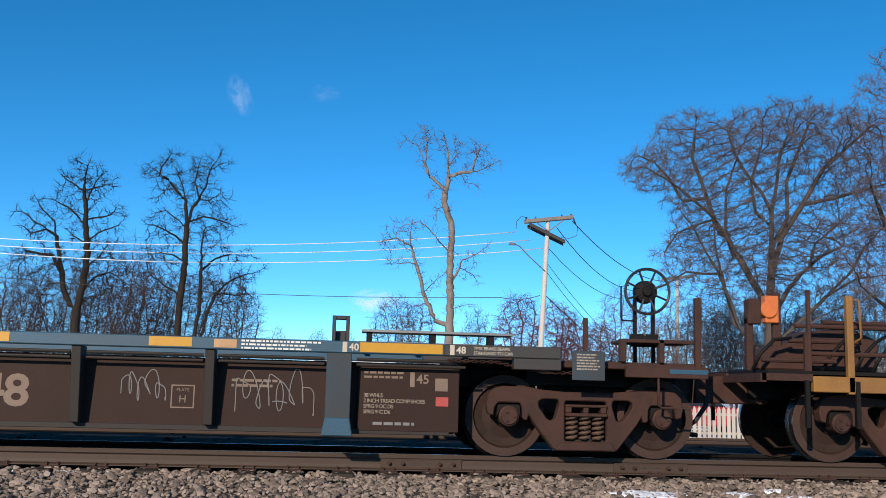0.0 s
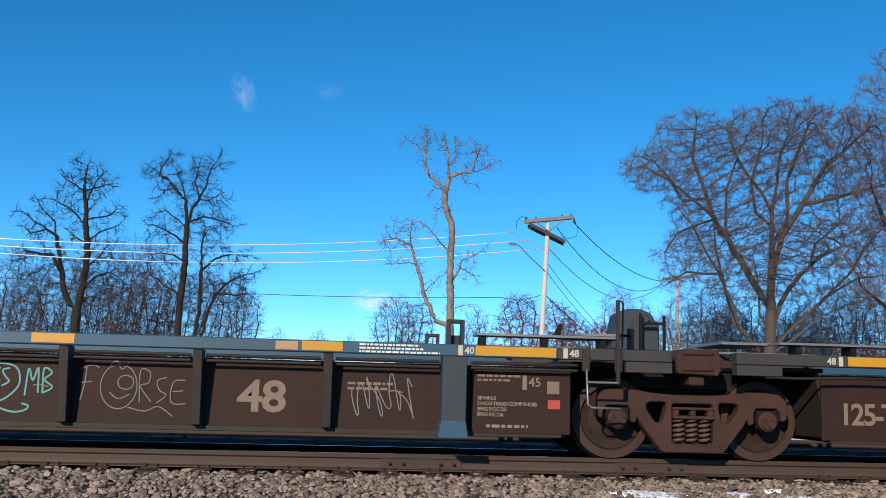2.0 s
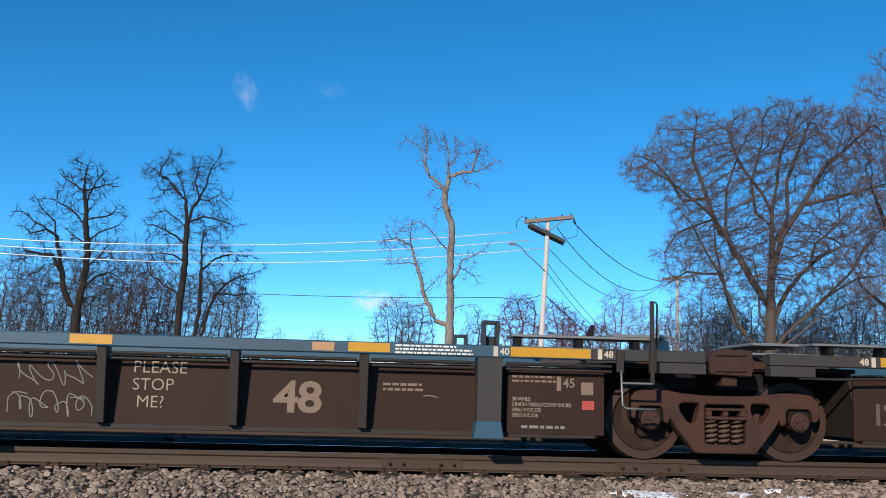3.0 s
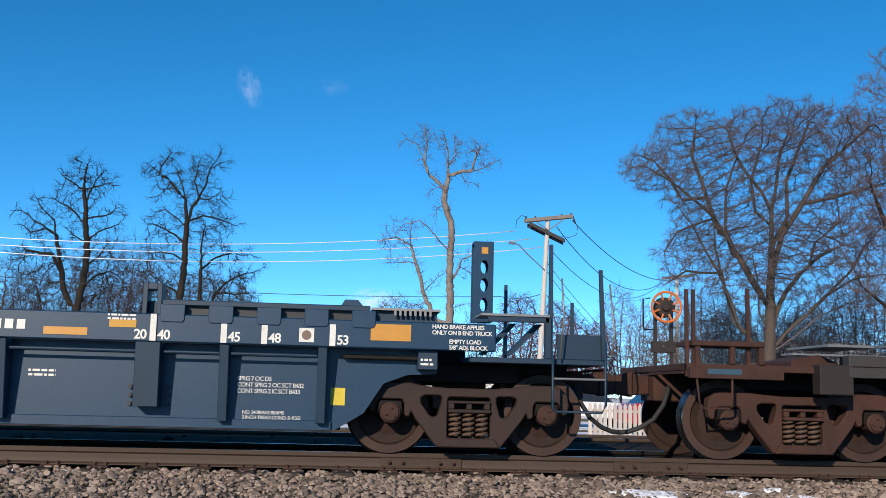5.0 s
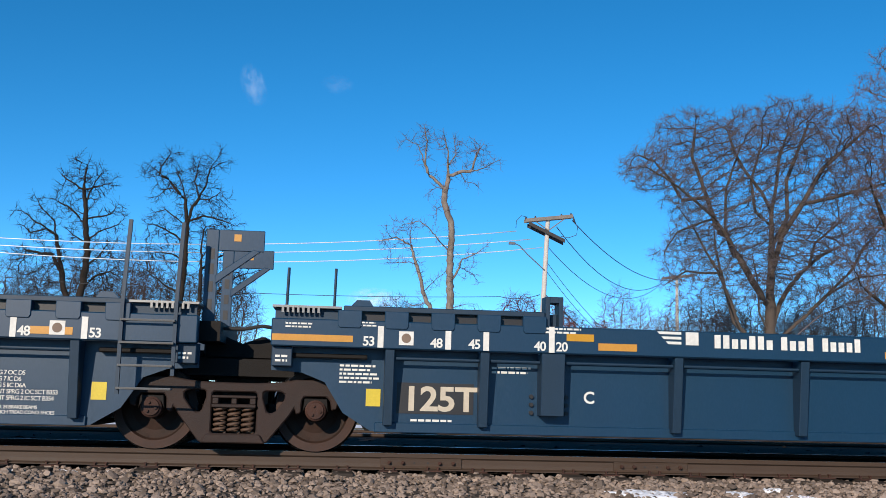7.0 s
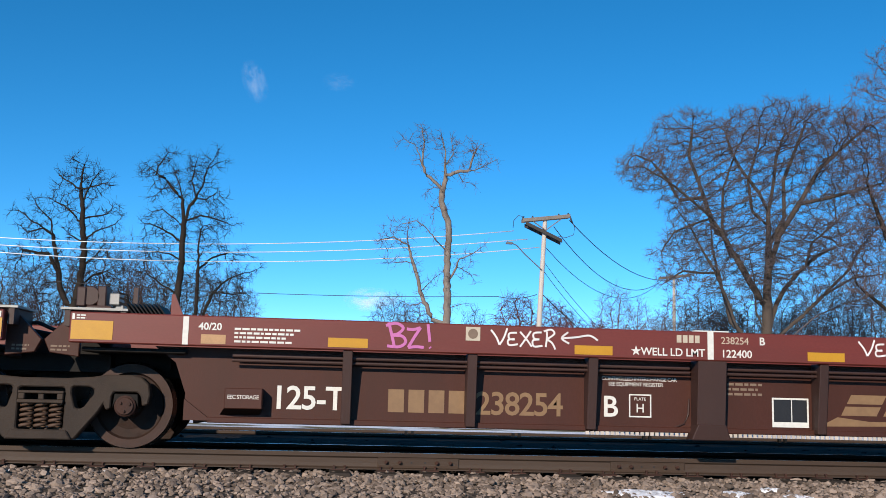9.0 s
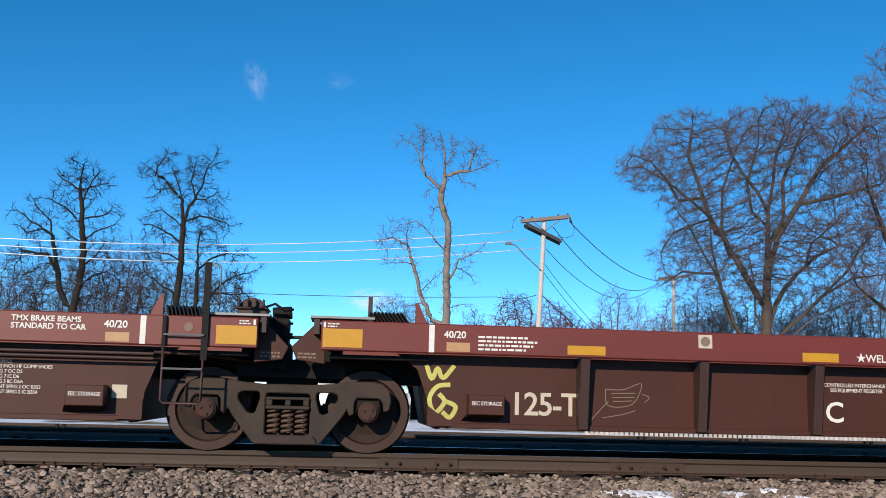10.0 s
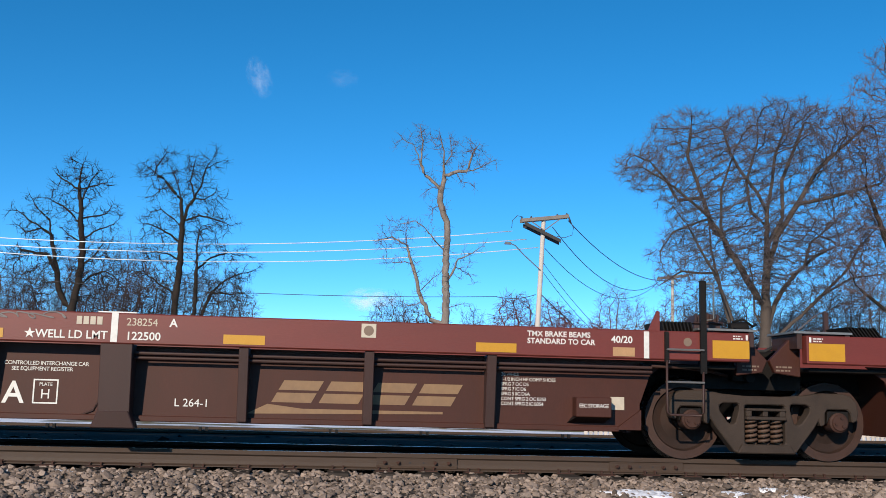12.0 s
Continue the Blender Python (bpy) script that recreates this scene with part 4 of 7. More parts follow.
    if letter == "C":
        sprayed(root, M_LIME, 0.050, (-5.84, -5.42, 0.42, 1.02), [[(0.05, 0.98), (0.2, 0.72), (0.35, 0.92), (0.5, 0.74), (0.8, 0.98)], [(0.7, 0.62), (0.35, 0.58), (0.15, 0.35), (0.3, 0.1), (0.55, 0.3), (0.4, 0.45)], [(0.55, 0.32), (0.85, 0.22), (0.7, 0.02), (0.5, 0.12)]], yw)
        sprayed(root, M_FADED, 0.010, (-3.95, -3.25, 0.42, 0.88), [[(0.25, 0.8), (0.3, 0.4), (0.7, 0.45), (0.85, 0.95), (0.55, 0.8), (0.25, 0.8)], [(0.35, 0.7), (0.75, 0.72)], [(0.36, 0.6), (0.74, 0.62)], [(0.37, 0.5), (0.7, 0.53)], [(0.02, 0.05), (0.2, 0.35), (0.3, 0.5)], [(0.2, 0.1), (0.55, 0.2), (0.75, 0.3)], [(0.86, 0.7), (0.98, 0.62), (0.9, 0.5)]], yw)
    if letter == "D":
        sprayed(root, M_PINK, 0.042, (0.30, 1.17, 0.40, 1.0),
                [[(0.05, 0.74), (0.08, 0.62), (0.18, 0.66), (0.20, 0.88), (0.34, 0.95), (0.42, 0.8), (0.36, 0.55), (0.28, 0.30), (0.20, 0.14), (0.12, 0.24), (0.20, 0.45)],
                 [(0.34, 0.92), (0.36, 0.60), (0.34, 0.28)], [(0.34, 0.90), (0.47, 0.86), (0.38, 0.62), (0.50, 0.50), (0.36, 0.32)], oval(0.57, 0.86, 0.07, 0.07),
                 [(0.54, 0.66), (0.66, 0.70), (0.79, 0.68), (0.66, 0.45), (0.52, 0.22), (0.40, 0.12)], [(0.38, 0.15), (0.70, 0.16), (0.96, 0.07)], [(0.80, 0.36), (0.82, 0.35)]], yw)
        patch("name_plate", -3.86, -3.52, 0.80, 0.90, root, M_FADED, yw - 0.004)
    if letter == "E":
        scrawl(-2.15, -1.75, 0.88, 1.02, root, M_CHALK, 0.012, 4, 17, yw)
        patch("name_plate", -3.86, -3.52, 0.80, 0.90, root, M_RED_POST, yw - 0.004)
    if letter == "A":
        scrawl(-1.6, -0.5, 1.36, 1.44, root, M_CHALK, 0.012, 7, 19, -1.5045)
    return root


# ---- deep blue three-unit well car ----
def sea_unit(letter, seed, number=False, cable=False, lead=False, tail=False):
    root = thing("well_car", "clean deep blue well car with white stripes and amber reflectors", "well car", "deep blue well cars")
    for s in (-1, 1):
        bm = bmesh.new()
        box(bm, -8.95, 8.95 if not lead else 9.57, *sorted((s * 1.50, s * 1.35)), 1.155, 1.455)
        part("top_chord", bm, M_FEC, root, bevel=0.012)
        bm = bmesh.new()
        prism(bm, [(-7.84, 0.26), (7.84, 0.26), (8.15, 0.45), (8.36, 0.78), (8.62, 0.88), (8.95, 0.90), (8.95, 1.16), (-8.95, 1.16), (-8.95, 0.90), (-8.62, 0.88), (-8.36, 0.78), (-8.15, 0.45)], s * 1.22, s * 1.19)
        part("side_wall", bm, M_FEC, root, "deep blue side wall sheet")
        boxes("bottom_sill", M_FEC, root, (-7.8, 7.8, *sorted((s * 1.255, s * 1.16)), 0.25, 0.36), bevel=0.008)
        for x in (-4.41, -2.93, -1.45, 1.44, 2.87, 4.32):
            post(root, x, s, 0.10, 0.31, 1.155, 1.22, 1.36, 1.47, M_FEC_DARK)
        for x in (-7.66, -6.61, 6.63, 7.68):
            post(root, x, s, 0.10, 0.33, 1.155, 1.22, 1.36, 1.47, M_FEC_DARK)
        for x in (-5.85, 0.0, 5.83):
            post(root, x, s, 0.26, 0.47, 1.155, 1.22, 1.44, 1.49, M_FEC_DARK, "lift_post")
            for k in (-1, 1):
                for i in range(3):
                    bm = bmesh.new()
                    tube(bm, (x + k * 0.20, s * 1.22, 0.50 + i * 0.09), (x + k * 0.20, s * 1.255, 0.50 + i * 0.09), 0.024, 8)
                    part("bolt", bm, M_BLACK, root)
        boxes("chord_crest", M_FEC, root, (-0.18, 0.22, *sorted((s * 1.49, s * 1.40)), 1.455, 1.48))
        for k in (-1, 1):
            # raised guide rail beyond the forty-foot mark, on brackets
            bm = bmesh.new()
            box(bm, *sorted((k * 5.95, k * 8.18)), *sorted((s * 1.47, s * 1.36)), 1.555, 1.615)
            part("guide_rail", bm, M_FEC_DARK, root, bevel=0.008)
            for x in (6.07, 6.58, 7.09, 7.60, 8.11):
                bm = bmesh.new()
                prism(bm, [(k * x - 0.11, 1.37), (k * x + 0.11, 1.37), (k * x + 0.13, 1.40), (k * x + 0.13, 1.56), (k * x - 0.13, 1.56), (k * x - 0.13, 1.40)], s * 1.515, s * 1.36)
                part("rail_bracket", bm, M_FEC, root, bevel=0.006)
            bm = bmesh.new()
            box(bm, *sorted((k * 5.99, k * 8.14)), *sorted((s * 1.40, s * 1.37)), 1.455, 1.555)
            part("rail_backing", bm, M_BLACK, root)
            # loading guide
            bm = bmesh.new()
            box(bm, k * 5.84 - 0.10, k * 5.84 - 0.05, *sorted((s * 1.46, s * 1.22)), 1.455, 1.79)
            box(bm, k * 5.84 + 0.05, k * 5.84 + 0.10, *sorted((s * 1.46, s * 1.22)), 1.455, 1.79)
            box(bm, k * 5.84 - 0.05, k * 5.84 + 0.05, *sorted((s * 1.46, s * 1.22)), 1.72, 1.79)
            box(bm, k * 5.84 - 0.05, k * 5.84 + 0.05, *sorted((s * 1.34, s * 1.22)), 1.455, 1.60)
            part("loading_guide", bm, M_FEC_DARK, root, bevel=0.004)
            bm = bmesh.new()
            prism(bm, [(k * 7.86, 1.615), (k * 8.10, 1.615), (k * 8.04, 1.68), (k * 7.90, 1.68)], *sorted((s * 1.45, s * 1.36)))
            part("guide_fin", bm, M_FEC, root)
    boxes("well_floor", M_GRIME_SHADE, root, (-7.9, 7.9, -1.18, 1.18, 0.26, 0.30))
    for k in (-1, 1):
        end_structure(root, k, 7.8, 9.15, 1.16, M_FEC_DARK)
        bm = bmesh.new()
        prism(bm, [(k * 8.9, 0.86), (k * 9.36, 0.80), (k * 9.36, 1.2), (k * 9.1, 1.3), (k * 8.9, 1.2)], -0.5, 0.5)
        part("articulation_casting", bm, M_GRIME_SHADE, root, bevel=0.02)
        boxes("jack_pad", M_FEC_DARK, root, (*sorted((k * 8.72, k * 8.94)), -1.42, -1.22, 0.94, 1.155), bevel=0.008)
        small_print(*sorted((k * 8.75, k * 8.90)), 1.06, 2, 0.03, root, y=-1.423, seed=seed)
        bm = bmesh.new()
        box(bm, *sorted((k * 8.20, k * 8.95)), -1.48, -0.7, 1.575, 1.60)
        for i in range(8):
            box(bm, *sorted((k * (8.44 + i * 0.055), k * (8.465 + i * 0.055))), -1.49, -1.46, 1.52, 1.58)
        part("running_board", bm, M_GALV, root, "galvanised grated running board")
        boxes("board_support", M_FEC_DARK, root, (*sorted((k * 8.24, k * 8.92)), -1.40, -1.36, 1.455, 1.575))
    for k, xs in ((1, (5.88, 6.62, 7.05, 7.78)), (-1, (5.88, 6.61, 7.03, 7.77))):
        for x, name in zip(xs, ("40", "45", "48", "53")):
            patch("stripe", k * x - 0.032, k * x + 0.032, 1.165, 1.45 if x < 6.5 else 1.40, root, M_WHITE, -1.505 if x > 6.5 else -1.517)
            words(name, k * x + (0.045 if k > 0 else -0.195), 1.185, 0.10, root, bold=0.03, spread=0.9)
        words("20", k * 5.88 + (-0.20 if k > 0 else 0.05), 1.185, 0.10, root, bold=0.03, spread=0.9)
    patch("stripe", -0.035, 0.04, 1.38, 1.475, root, M_WHITE)
    for a, b in ((-5.35, -4.91), (-2.0, -1.55), (-0.25, 0.19), (2.91, 3.34), (4.75, 5.2)):
        patch("reflector", a, b, 1.205, 1.285, root, M_AMBER, label="amber reflective strip")
    patch("yellow_label", -5.71, -5.40, 1.30, 1.38, root, M_YELLOW)
    patch("yellow_label", 5.42, 5.70, 1.30, 1.38, root, M_YELLOW)
    small_print(5.4, 5.78, 1.44, 2, 0.025, root, seed=seed)
    small_print(-6.0, -5.5, 1.44, 2, 0.025, root, seed=seed)
    if lead:
        patch("reflector", 8.19, 8.63, 1.24, 1.42, root, M_AMBER)
        words("HAND BRAKE APPLIES\nONLY ON B END TRUCK", 8.86, 1.39, 0.045, root, bold=0.03, spread=0.9)
        words("EMPTY LOAD\n5/8\" ADJ. BLOCK", 9.05, 1.23, 0.045, root, bold=0.03, spread=0.9)
    else:
        patch("reflector", 6.02, 6.46, 1.205, 1.285, root, M_AMBER)
        patch("reflector", 7.22, 7.66, 1.205, 1.285, root, M_AMBER)
    patch("reflector", -8.94, -8.07, 1.215, 1.285, root, M_AMBER)
    small_print(-8.8, -8.45, 1.41, 2, 0.022, root, seed=seed)
    small_print(-8.0, -7.8, 1.44, 2, 0.02, root, seed=seed)
    for x in (7.50, -7.49):
        patch("inspection_decal", x - 0.08, x + 0.08, 1.20, 1.35, root, M_WHITE, -1.5035)
        bm = bmesh.new()
        tube(bm, (x, -1.505, 1.275), (x, -1.5065, 1.275), 0.052, 20)
        part("decal_disc", bm, M_FADED, root)
    # emblem, word blocks
    bm = bmesh.new()
    for i in range(5):
        q = -0.8 + 0.4 * i
        w = 0.12 * math.sqrt(max(0.05, 1 - q * q))
        prism(bm, [(0.86 - w, 1.35 + q * 0.11 - 0.015), (0.86 + w, 1.34 + q * 0.11 - 0.015), (0.86 + w, 1.34 + q * 0.11 + 0.018), (0.86 - w, 1.35 + q * 0.11 + 0.018)], -1.505, -1.504)
    part("round_emblem", bm, M_WHITE, root)
    blocks(1.02, 1.90, 1.31, 0.085, 11, root, gap=0.3, low="TxxxxTxTxxx")
    blocks(1.36, 1.88, 1.215, 0.045, 11, root, gap=0.35)
    blocks(3.36, 4.58, 1.25, 0.14, 10, root, gap=0.3, low="Txxxxx.xxx")
    bm = bmesh.new()
    for i in range(3):
        prism(bm, [(-4.65 + 0.05 * i, 1.30 + (2 - i) * 0.055), (-4.40, 1.30 + (2 - i) * 0.055), (-4.40, 1.33 + (2 - i) * 0.055), (-4.68 + 0.05 * i, 1.33 + (2 - i) * 0.055)], -1.505, -1.504)
    part("bar_emblem", bm, M_WHITE, root)
    blocks(-4.37, -4.18, 1.295, 0.145, 1, root)
    for a, b, n, low in ((-4.03, -3.32, 7, "TTxxTTx"), (-3.25, -2.84, 4, "TxxT"), (-2.76, -2.28, 5, "TxxxT")):
        blocks(a, b, 1.27, 0.15, n, root, gap=0.3, low=low)
    small_print(-1.42, -0.78, 1.36, 2, 0.038, root, seed=seed)
    small_print(-0.75, -0.36, 1.43, 1, 0.035, root, seed=seed)
    small_print(2.62, 3.0, 1.40, 1, 0.03, root, seed=seed)
    yw = -1.2235
    words("53", 1.78 if cable else 0.42, 0.43, 0.385, root, M_WHITE, yw, bold=0.04, spread=0.98, wide=1.45)
    words("125T", -7.50, 0.50, 0.26, root, M_CREAM, yw - 0.002, bold=0.035, spread=0.95, wide=1.12)
    patch("stencil_field", -7.56, -6.70, 0.46, 0.80, root, M_BLACK, yw)
    words(letter, -5.45, 0.62, 0.13, root, M_WHITE, yw, bold=0.03)
    p0 = -0.95 if cable else -0.62
    boxes("plate_frame", M_WHITE, root, (p0, p0 + 0.26, yw - 0.001, yw, 0.455, 0.47), (p0, p0 + 0.26, yw - 0.001, yw, 0.685, 0.70), (p0, p0 + 0.015, yw - 0.001, yw, 0.47, 0.685), (p0 + 0.245, p0 + 0.26, yw - 0.001, yw, 0.47, 0.685))
    words("PLATE", p0 + 0.13, 0.62, 0.04, root, M_WHITE, yw, centre=True)
    words("H", p0 + 0.13, 0.50, 0.09, root, M_WHITE, yw, centre=True, bold=0.03)
    words("SPRG 7 OC D5\nCONT SPRG 2 OC SCT B432\nCONT SPRG 2 IC SCT B433" if lead else "SPRG 7 OC D5\nSPRG 7 IC D6\nSPRG 5 IIC D6A\nCONT SPRG 2 OC SCT B353\nCONT SPRG 2 IC SCT B354", 6.76, 0.775, 0.047, root, M_WHITE, yw, spread=0.85)
    words("NO. 24 BRAKE BEAMS\n2 INCH TREAD COND. SHOES", 6.83, 0.415, 0.038, root, M_WHITE, yw, spread=0.85)
    small_print(-7.4, -6.9, 0.40, 3, 0.03, root, M_WHITE, yw, seed)
    small_print(-8.2, -7.75, 0.98, 5, 0.028, root, M_WHITE, yw, seed)
    small_print(4.55, 4.95, 0.84, 2, 0.03, root, M_WHITE, yw, seed)
    small_print(-6.5, -6.05, 1.0, 2, 0.03, root, M_WHITE, yw, seed)
    if cable:
        small_print(7.80, 8.15, 0.98, 4, 0.03, root, M_WHITE, yw, seed)
    else:
        patch("yellow_label", 7.78 if lead else 7.83, 7.94 if lead else 7.99, 0.53, 0.72, root, M_STICKER, yw)
    patch("yellow_label", -7.90, -7.74, 0.53, 0.72, root, M_STICKER, yw)
    if number:
        patch("stencil_field", 1.98, 2.80, 0.47, 0.67, root, M_BLACK, yw)
        patch("stencil_field", 2.92, 3.74, 0.47, 0.67, root, M_BLACK, yw)
        blocks(2.02, 2.47, 0.49, 0.16, 3, root, M_WHITE, yw - 0.003, gap=0.25)
        words("74249", 2.96, 0.49, 0.16, root, M_WHITE, yw - 0.003, bold=0.04, wide=1.18)
    if letter == "A":
        scrawl(-4.0, -3.5, 0.60, 0.92, root, M_NAVYSPRAY, 0.05, 5, 21, yw)
    # air pipes under the chord
    xs = [-7.66, -6.61, -5.85, -4.41, -2.93, -1.45, 0, 1.44, 2.87, 4.32, 5.83, 6.63, 7.68]
    for a, b in zip(xs, xs[1:]):
        if cable and abs(a) < 0.01:
            continue
        side_pipe(root, a + 0.07 + (0.08 if a in (-5.85, 0, 5.83) else 0), b - 0.06 - (0.08 if b in (-5.85, 0, 5.83) else 0), 1.055, -1.40, 0.018, M_FEC_DARK)
    if cable:
        bent_pipe(root, [(0.16, -1.42, 1.065), (0.30, -1.43, 1.05), (0.42, -1.43, 0.95), (0.52, -1.43, 0.85), (0.60, -1.43, 0.82), (0.85, -1.43, 0.84), (0.95, -1.43, 0.95), (1.10, -1.43, 1.05), (1.38, -1.42, 1.075)], 0.022, M_GRIME_SHADE, "brake_hose")
        boxes("hose_bracket", M_GRIME_SHADE, root, (0.60, 0.86, -1.46, -1.22, 0.78, 0.83), (0.66, 0.76, -1.44, -1.34, 0.74, 0.80))
        side_pipe(root, 0.10, 1.40, 1.10, -1.38, 0.012, M_FEC_DARK)
    if not tail:
        bent_pipe(root, [(-8.9, -0.75, 1.38), (-9.1, -0.8, 1.40), (-9.3, -0.8, 1.36), (-9.55, -0.8, 1.36), (-9.75, -0.75, 1.40)], 0.022, M_RUBBER, "air_hose")
    if not lead:
        # end ladder, tall stanchions and container brace at the leading corner
        for x, top in ((8.16, 2.46), (8.72, 2.45)):
            bm = bmesh.new()
            box(bm, x - 0.02, x + 0.02, -1.55, -1.51, 0.60 if x < 8.5 else 0.80, 1.6)
            hull(bm, [(x - 0.02, -1.55, 1.6), (x + 0.02, -1.55, 1.6), (x + 0.02, -1.51, 1.6), (x - 0.02, -1.51, 1.6)], [(x + 0.005, -1.53, top), (x + 0.045, -1.53, top), (x + 0.045, -1.49, top), (x + 0.005, -1.49, top)])
            part("ladder_stile", bm, M_FEC_DARK, root)
        for z in (1.38, 1.14, 0.90, 0.66):
            bm = bmesh.new()
            pipe(bm, [(8.16, -1.53, z), (8.16, -1.59, z), (8.72, -1.59, z), (8.72, -1.53, z)], 0.013, 6)
            part("rung", bm, M_GALV, root)
        for y in (-1.05, 0.6):
            bm = bmesh.new()
            box(bm, 8.93, 9.07, y - 0.02, y + 0.02, 1.25, 2.46)
            box(bm, 9.07, 9.58, y - 0.02, y + 0.02, 2.22, 2.46)
            prism(bm, [(9.05, 1.84), (9.54, 2.22), (9.46, 2.24), (9.05, 1.94)], y - 0.03, y + 0.03)
            part("container_brace", bm, M_FEC, root, "deep blue container brace", bevel=0.006)
            for z in (1.55, 1.75, 1.95, 2.12):
                boxes("brace_slot", M_BLACK, root, (8.97, 9.03, y - 0.023, y + 0.023, z, z + 0.12))
            patch("reflector", 9.24, 9.32, 2.33, 2.41, root, M_AMBER, y - 0.022)
        boxes("brace_base", M_GRIME_SHADE, root, (8.85, 9.15, -1.15, 0.75, 1.2, 1.42))
    else:
        rings = [[(9.57 + 0.05 * math.cos(i * 0.5236), z + 0.085 * math.sin(i * 0.5236)) for i in range(12)] for z in (1.76, 2.0, 2.22)]
        for y in (-0.5, -0.28):
            bm = bmesh.new()
            plate(bm, [(9.44, 1.55), (9.68, 1.55), (9.68, 2.53), (9.44, 2.53)], rings, y, y + 0.03)
            part("container_brace", bm, M_FEC, root, "deep blue container brace with round holes")
        boxes("brace_web", M_FEC, root, (9.66, 9.68, -0.47, -0.28, 1.55, 2.53), (9.44, 9.66, -0.47, -0.28, 2.50, 2.53))
        patch("reflector", 9.53, 9.61, 2.38, 2.46, root, M_AMBER, -0.502)
        boxes("running_board", M_GALV, root, (9.42, 10.2, -1.36, -0.8, 1.565, 1.59))
        for x, y, top, lean in ((10.22, -1.30, 2.40, 0.0), (10.05, 0.8, 2.15, 0.0), (10.82, -1.36, 2.12, -0.04), (10.98, 0.9, 1.95, 0.0)):
            bm = bmesh.new()
            hull(bm, [(x - 0.025, y - 0.03, 1.1), (x + 0.025, y - 0.03, 1.1), (x + 0.025, y + 0.03, 1.1), (x - 0.025, y + 0.03, 1.1)], [(x - 0.02 + lean, y - 0.02, top), (x + 0.02 + lean, y - 0.02, top), (x + 0.02 + lean, y + 0.02, top), (x - 0.02 + lean, y + 0.02, top)])
            part("stanchion", bm, M_FEC_DARK, root)
        boxes("end_deck", M_FEC_DARK, root, (9.3, 10.85, -1.35, 1.35, 1.04, 1.10), (10.3, 10.85, -1.30, -1.26, 1.10, 1.38), (9.5, 10.2, -1.35, -1.30, 1.50, 1.56), (10.15, 10.22, -1.35, -1.28, 1.1, 1.56), bevel=0.006)
        bm = bmesh.new()
        for a in ((9.45, 9.8), (9.75, 10.1)):
            prism(bm, [(a[0], 1.14), (a[0] + 0.07, 1.14), (a[1] + 0.07, 1.5), (a[1], 1.5)], -1.1, -0.9)
        part("deck_strut", bm, M_FEC_DARK, root)
        coupler(root, 10.5, 1)
        bent_pipe(root, [(10.22, -1.45, 1.14), (10.22, -1.45, 0.55), (10.26, -1.45, 0.52), (10.78, -1.45, 0.52), (10.82, -1.45, 0.6), (10.82, -1.45, 1.3)], 0.015, M_FEC_DARK, "sill_step")
        side_pipe(root, 10.22, 10.82, 0.88, -1.45, 0.014, M_GALV, "rung")
        bent_pipe(root, [(10.30, -1.44, 1.1), (10.34, -1.46, 1.6), (10.31, -1.46, 2.0)], 0.010, M_GALV, "grab_handle")
        bent_pipe(root, [(10.88, -1.44, 1.1), (10.92, -1.46, 1.4), (10.86, -1.46, 1.95)], 0.010, M_GALV, "grab_handle")
    # posts at the other end
    for x, y in ((-8.84, -0.7), (-8.30, 0.4)):
        bm = bmesh.new()
        tube(bm, (x, y, 1.55), (x + 0.01, y, 2.10 if y < 0 else 2.24), 0.018, 8)
        part("stanchion", bm, M_FEC_DARK, root)
    if tail:
        coupler(root, -10.5, -1)
        boxes("end_deck", M_FEC_DARK, root, (-10.85, -9.1, -1.35, 1.35, 1.08, 1.14), bevel=0.006)
    return root


def coupler(root, x, k, mat=None):
    """Draft sill, coupler head and hanging air hose at a car's end."""
    bm = bmesh.new()
    box(bm, *sorted((x - k * 0.6, x + k * 0.35)), -0.28, 0.28, 0.66, 1.0)
    hull(bm, [(x + k * 0.35, -0.10, 0.74), (x + k * 0.60, -0.13, 0.72), (x + k * 0.60, 0.15, 0.72), (x + k * 0.35, 0.10, 0.74)],
         [(x + k * 0.35, -0.10, 0.96), (x + k * 0.60, -0.13, 1.0), (x + k * 0.60, 0.15, 1.0), (x + k * 0.35, 0.10, 0.96)])
    prism(bm, [(x + k * 0.58, 0.70), (x + k * 0.80, 0.74), (x + k * 0.80, 0.96), (x + k * 0.58, 1.02)], -0.16, 0.02)
    part("coupler", bm, mat or M_TRUCK, root, "rusty knuckle coupler", bevel=0.015)
    bent_pipe(root, [(x + k * 0.20, -0.40, 0.84), (x + k * 0.28, -0.44, 0.62), (x + k * 0.40, -0.42, 0.44), (x + k * 0.56, -0.36, 0.33), (x + k * 0.70, -0.32, 0.28), (x + k * 0.82, -0.30, 0.27)], 0.030, M_RUBBER, "air_hose")
    boxes("uncoupling_lever", M_TRUCK, root, (*sorted((x + k * 0.34, x + k * 0.37)), -1.35, -0.1, 0.98, 1.01))


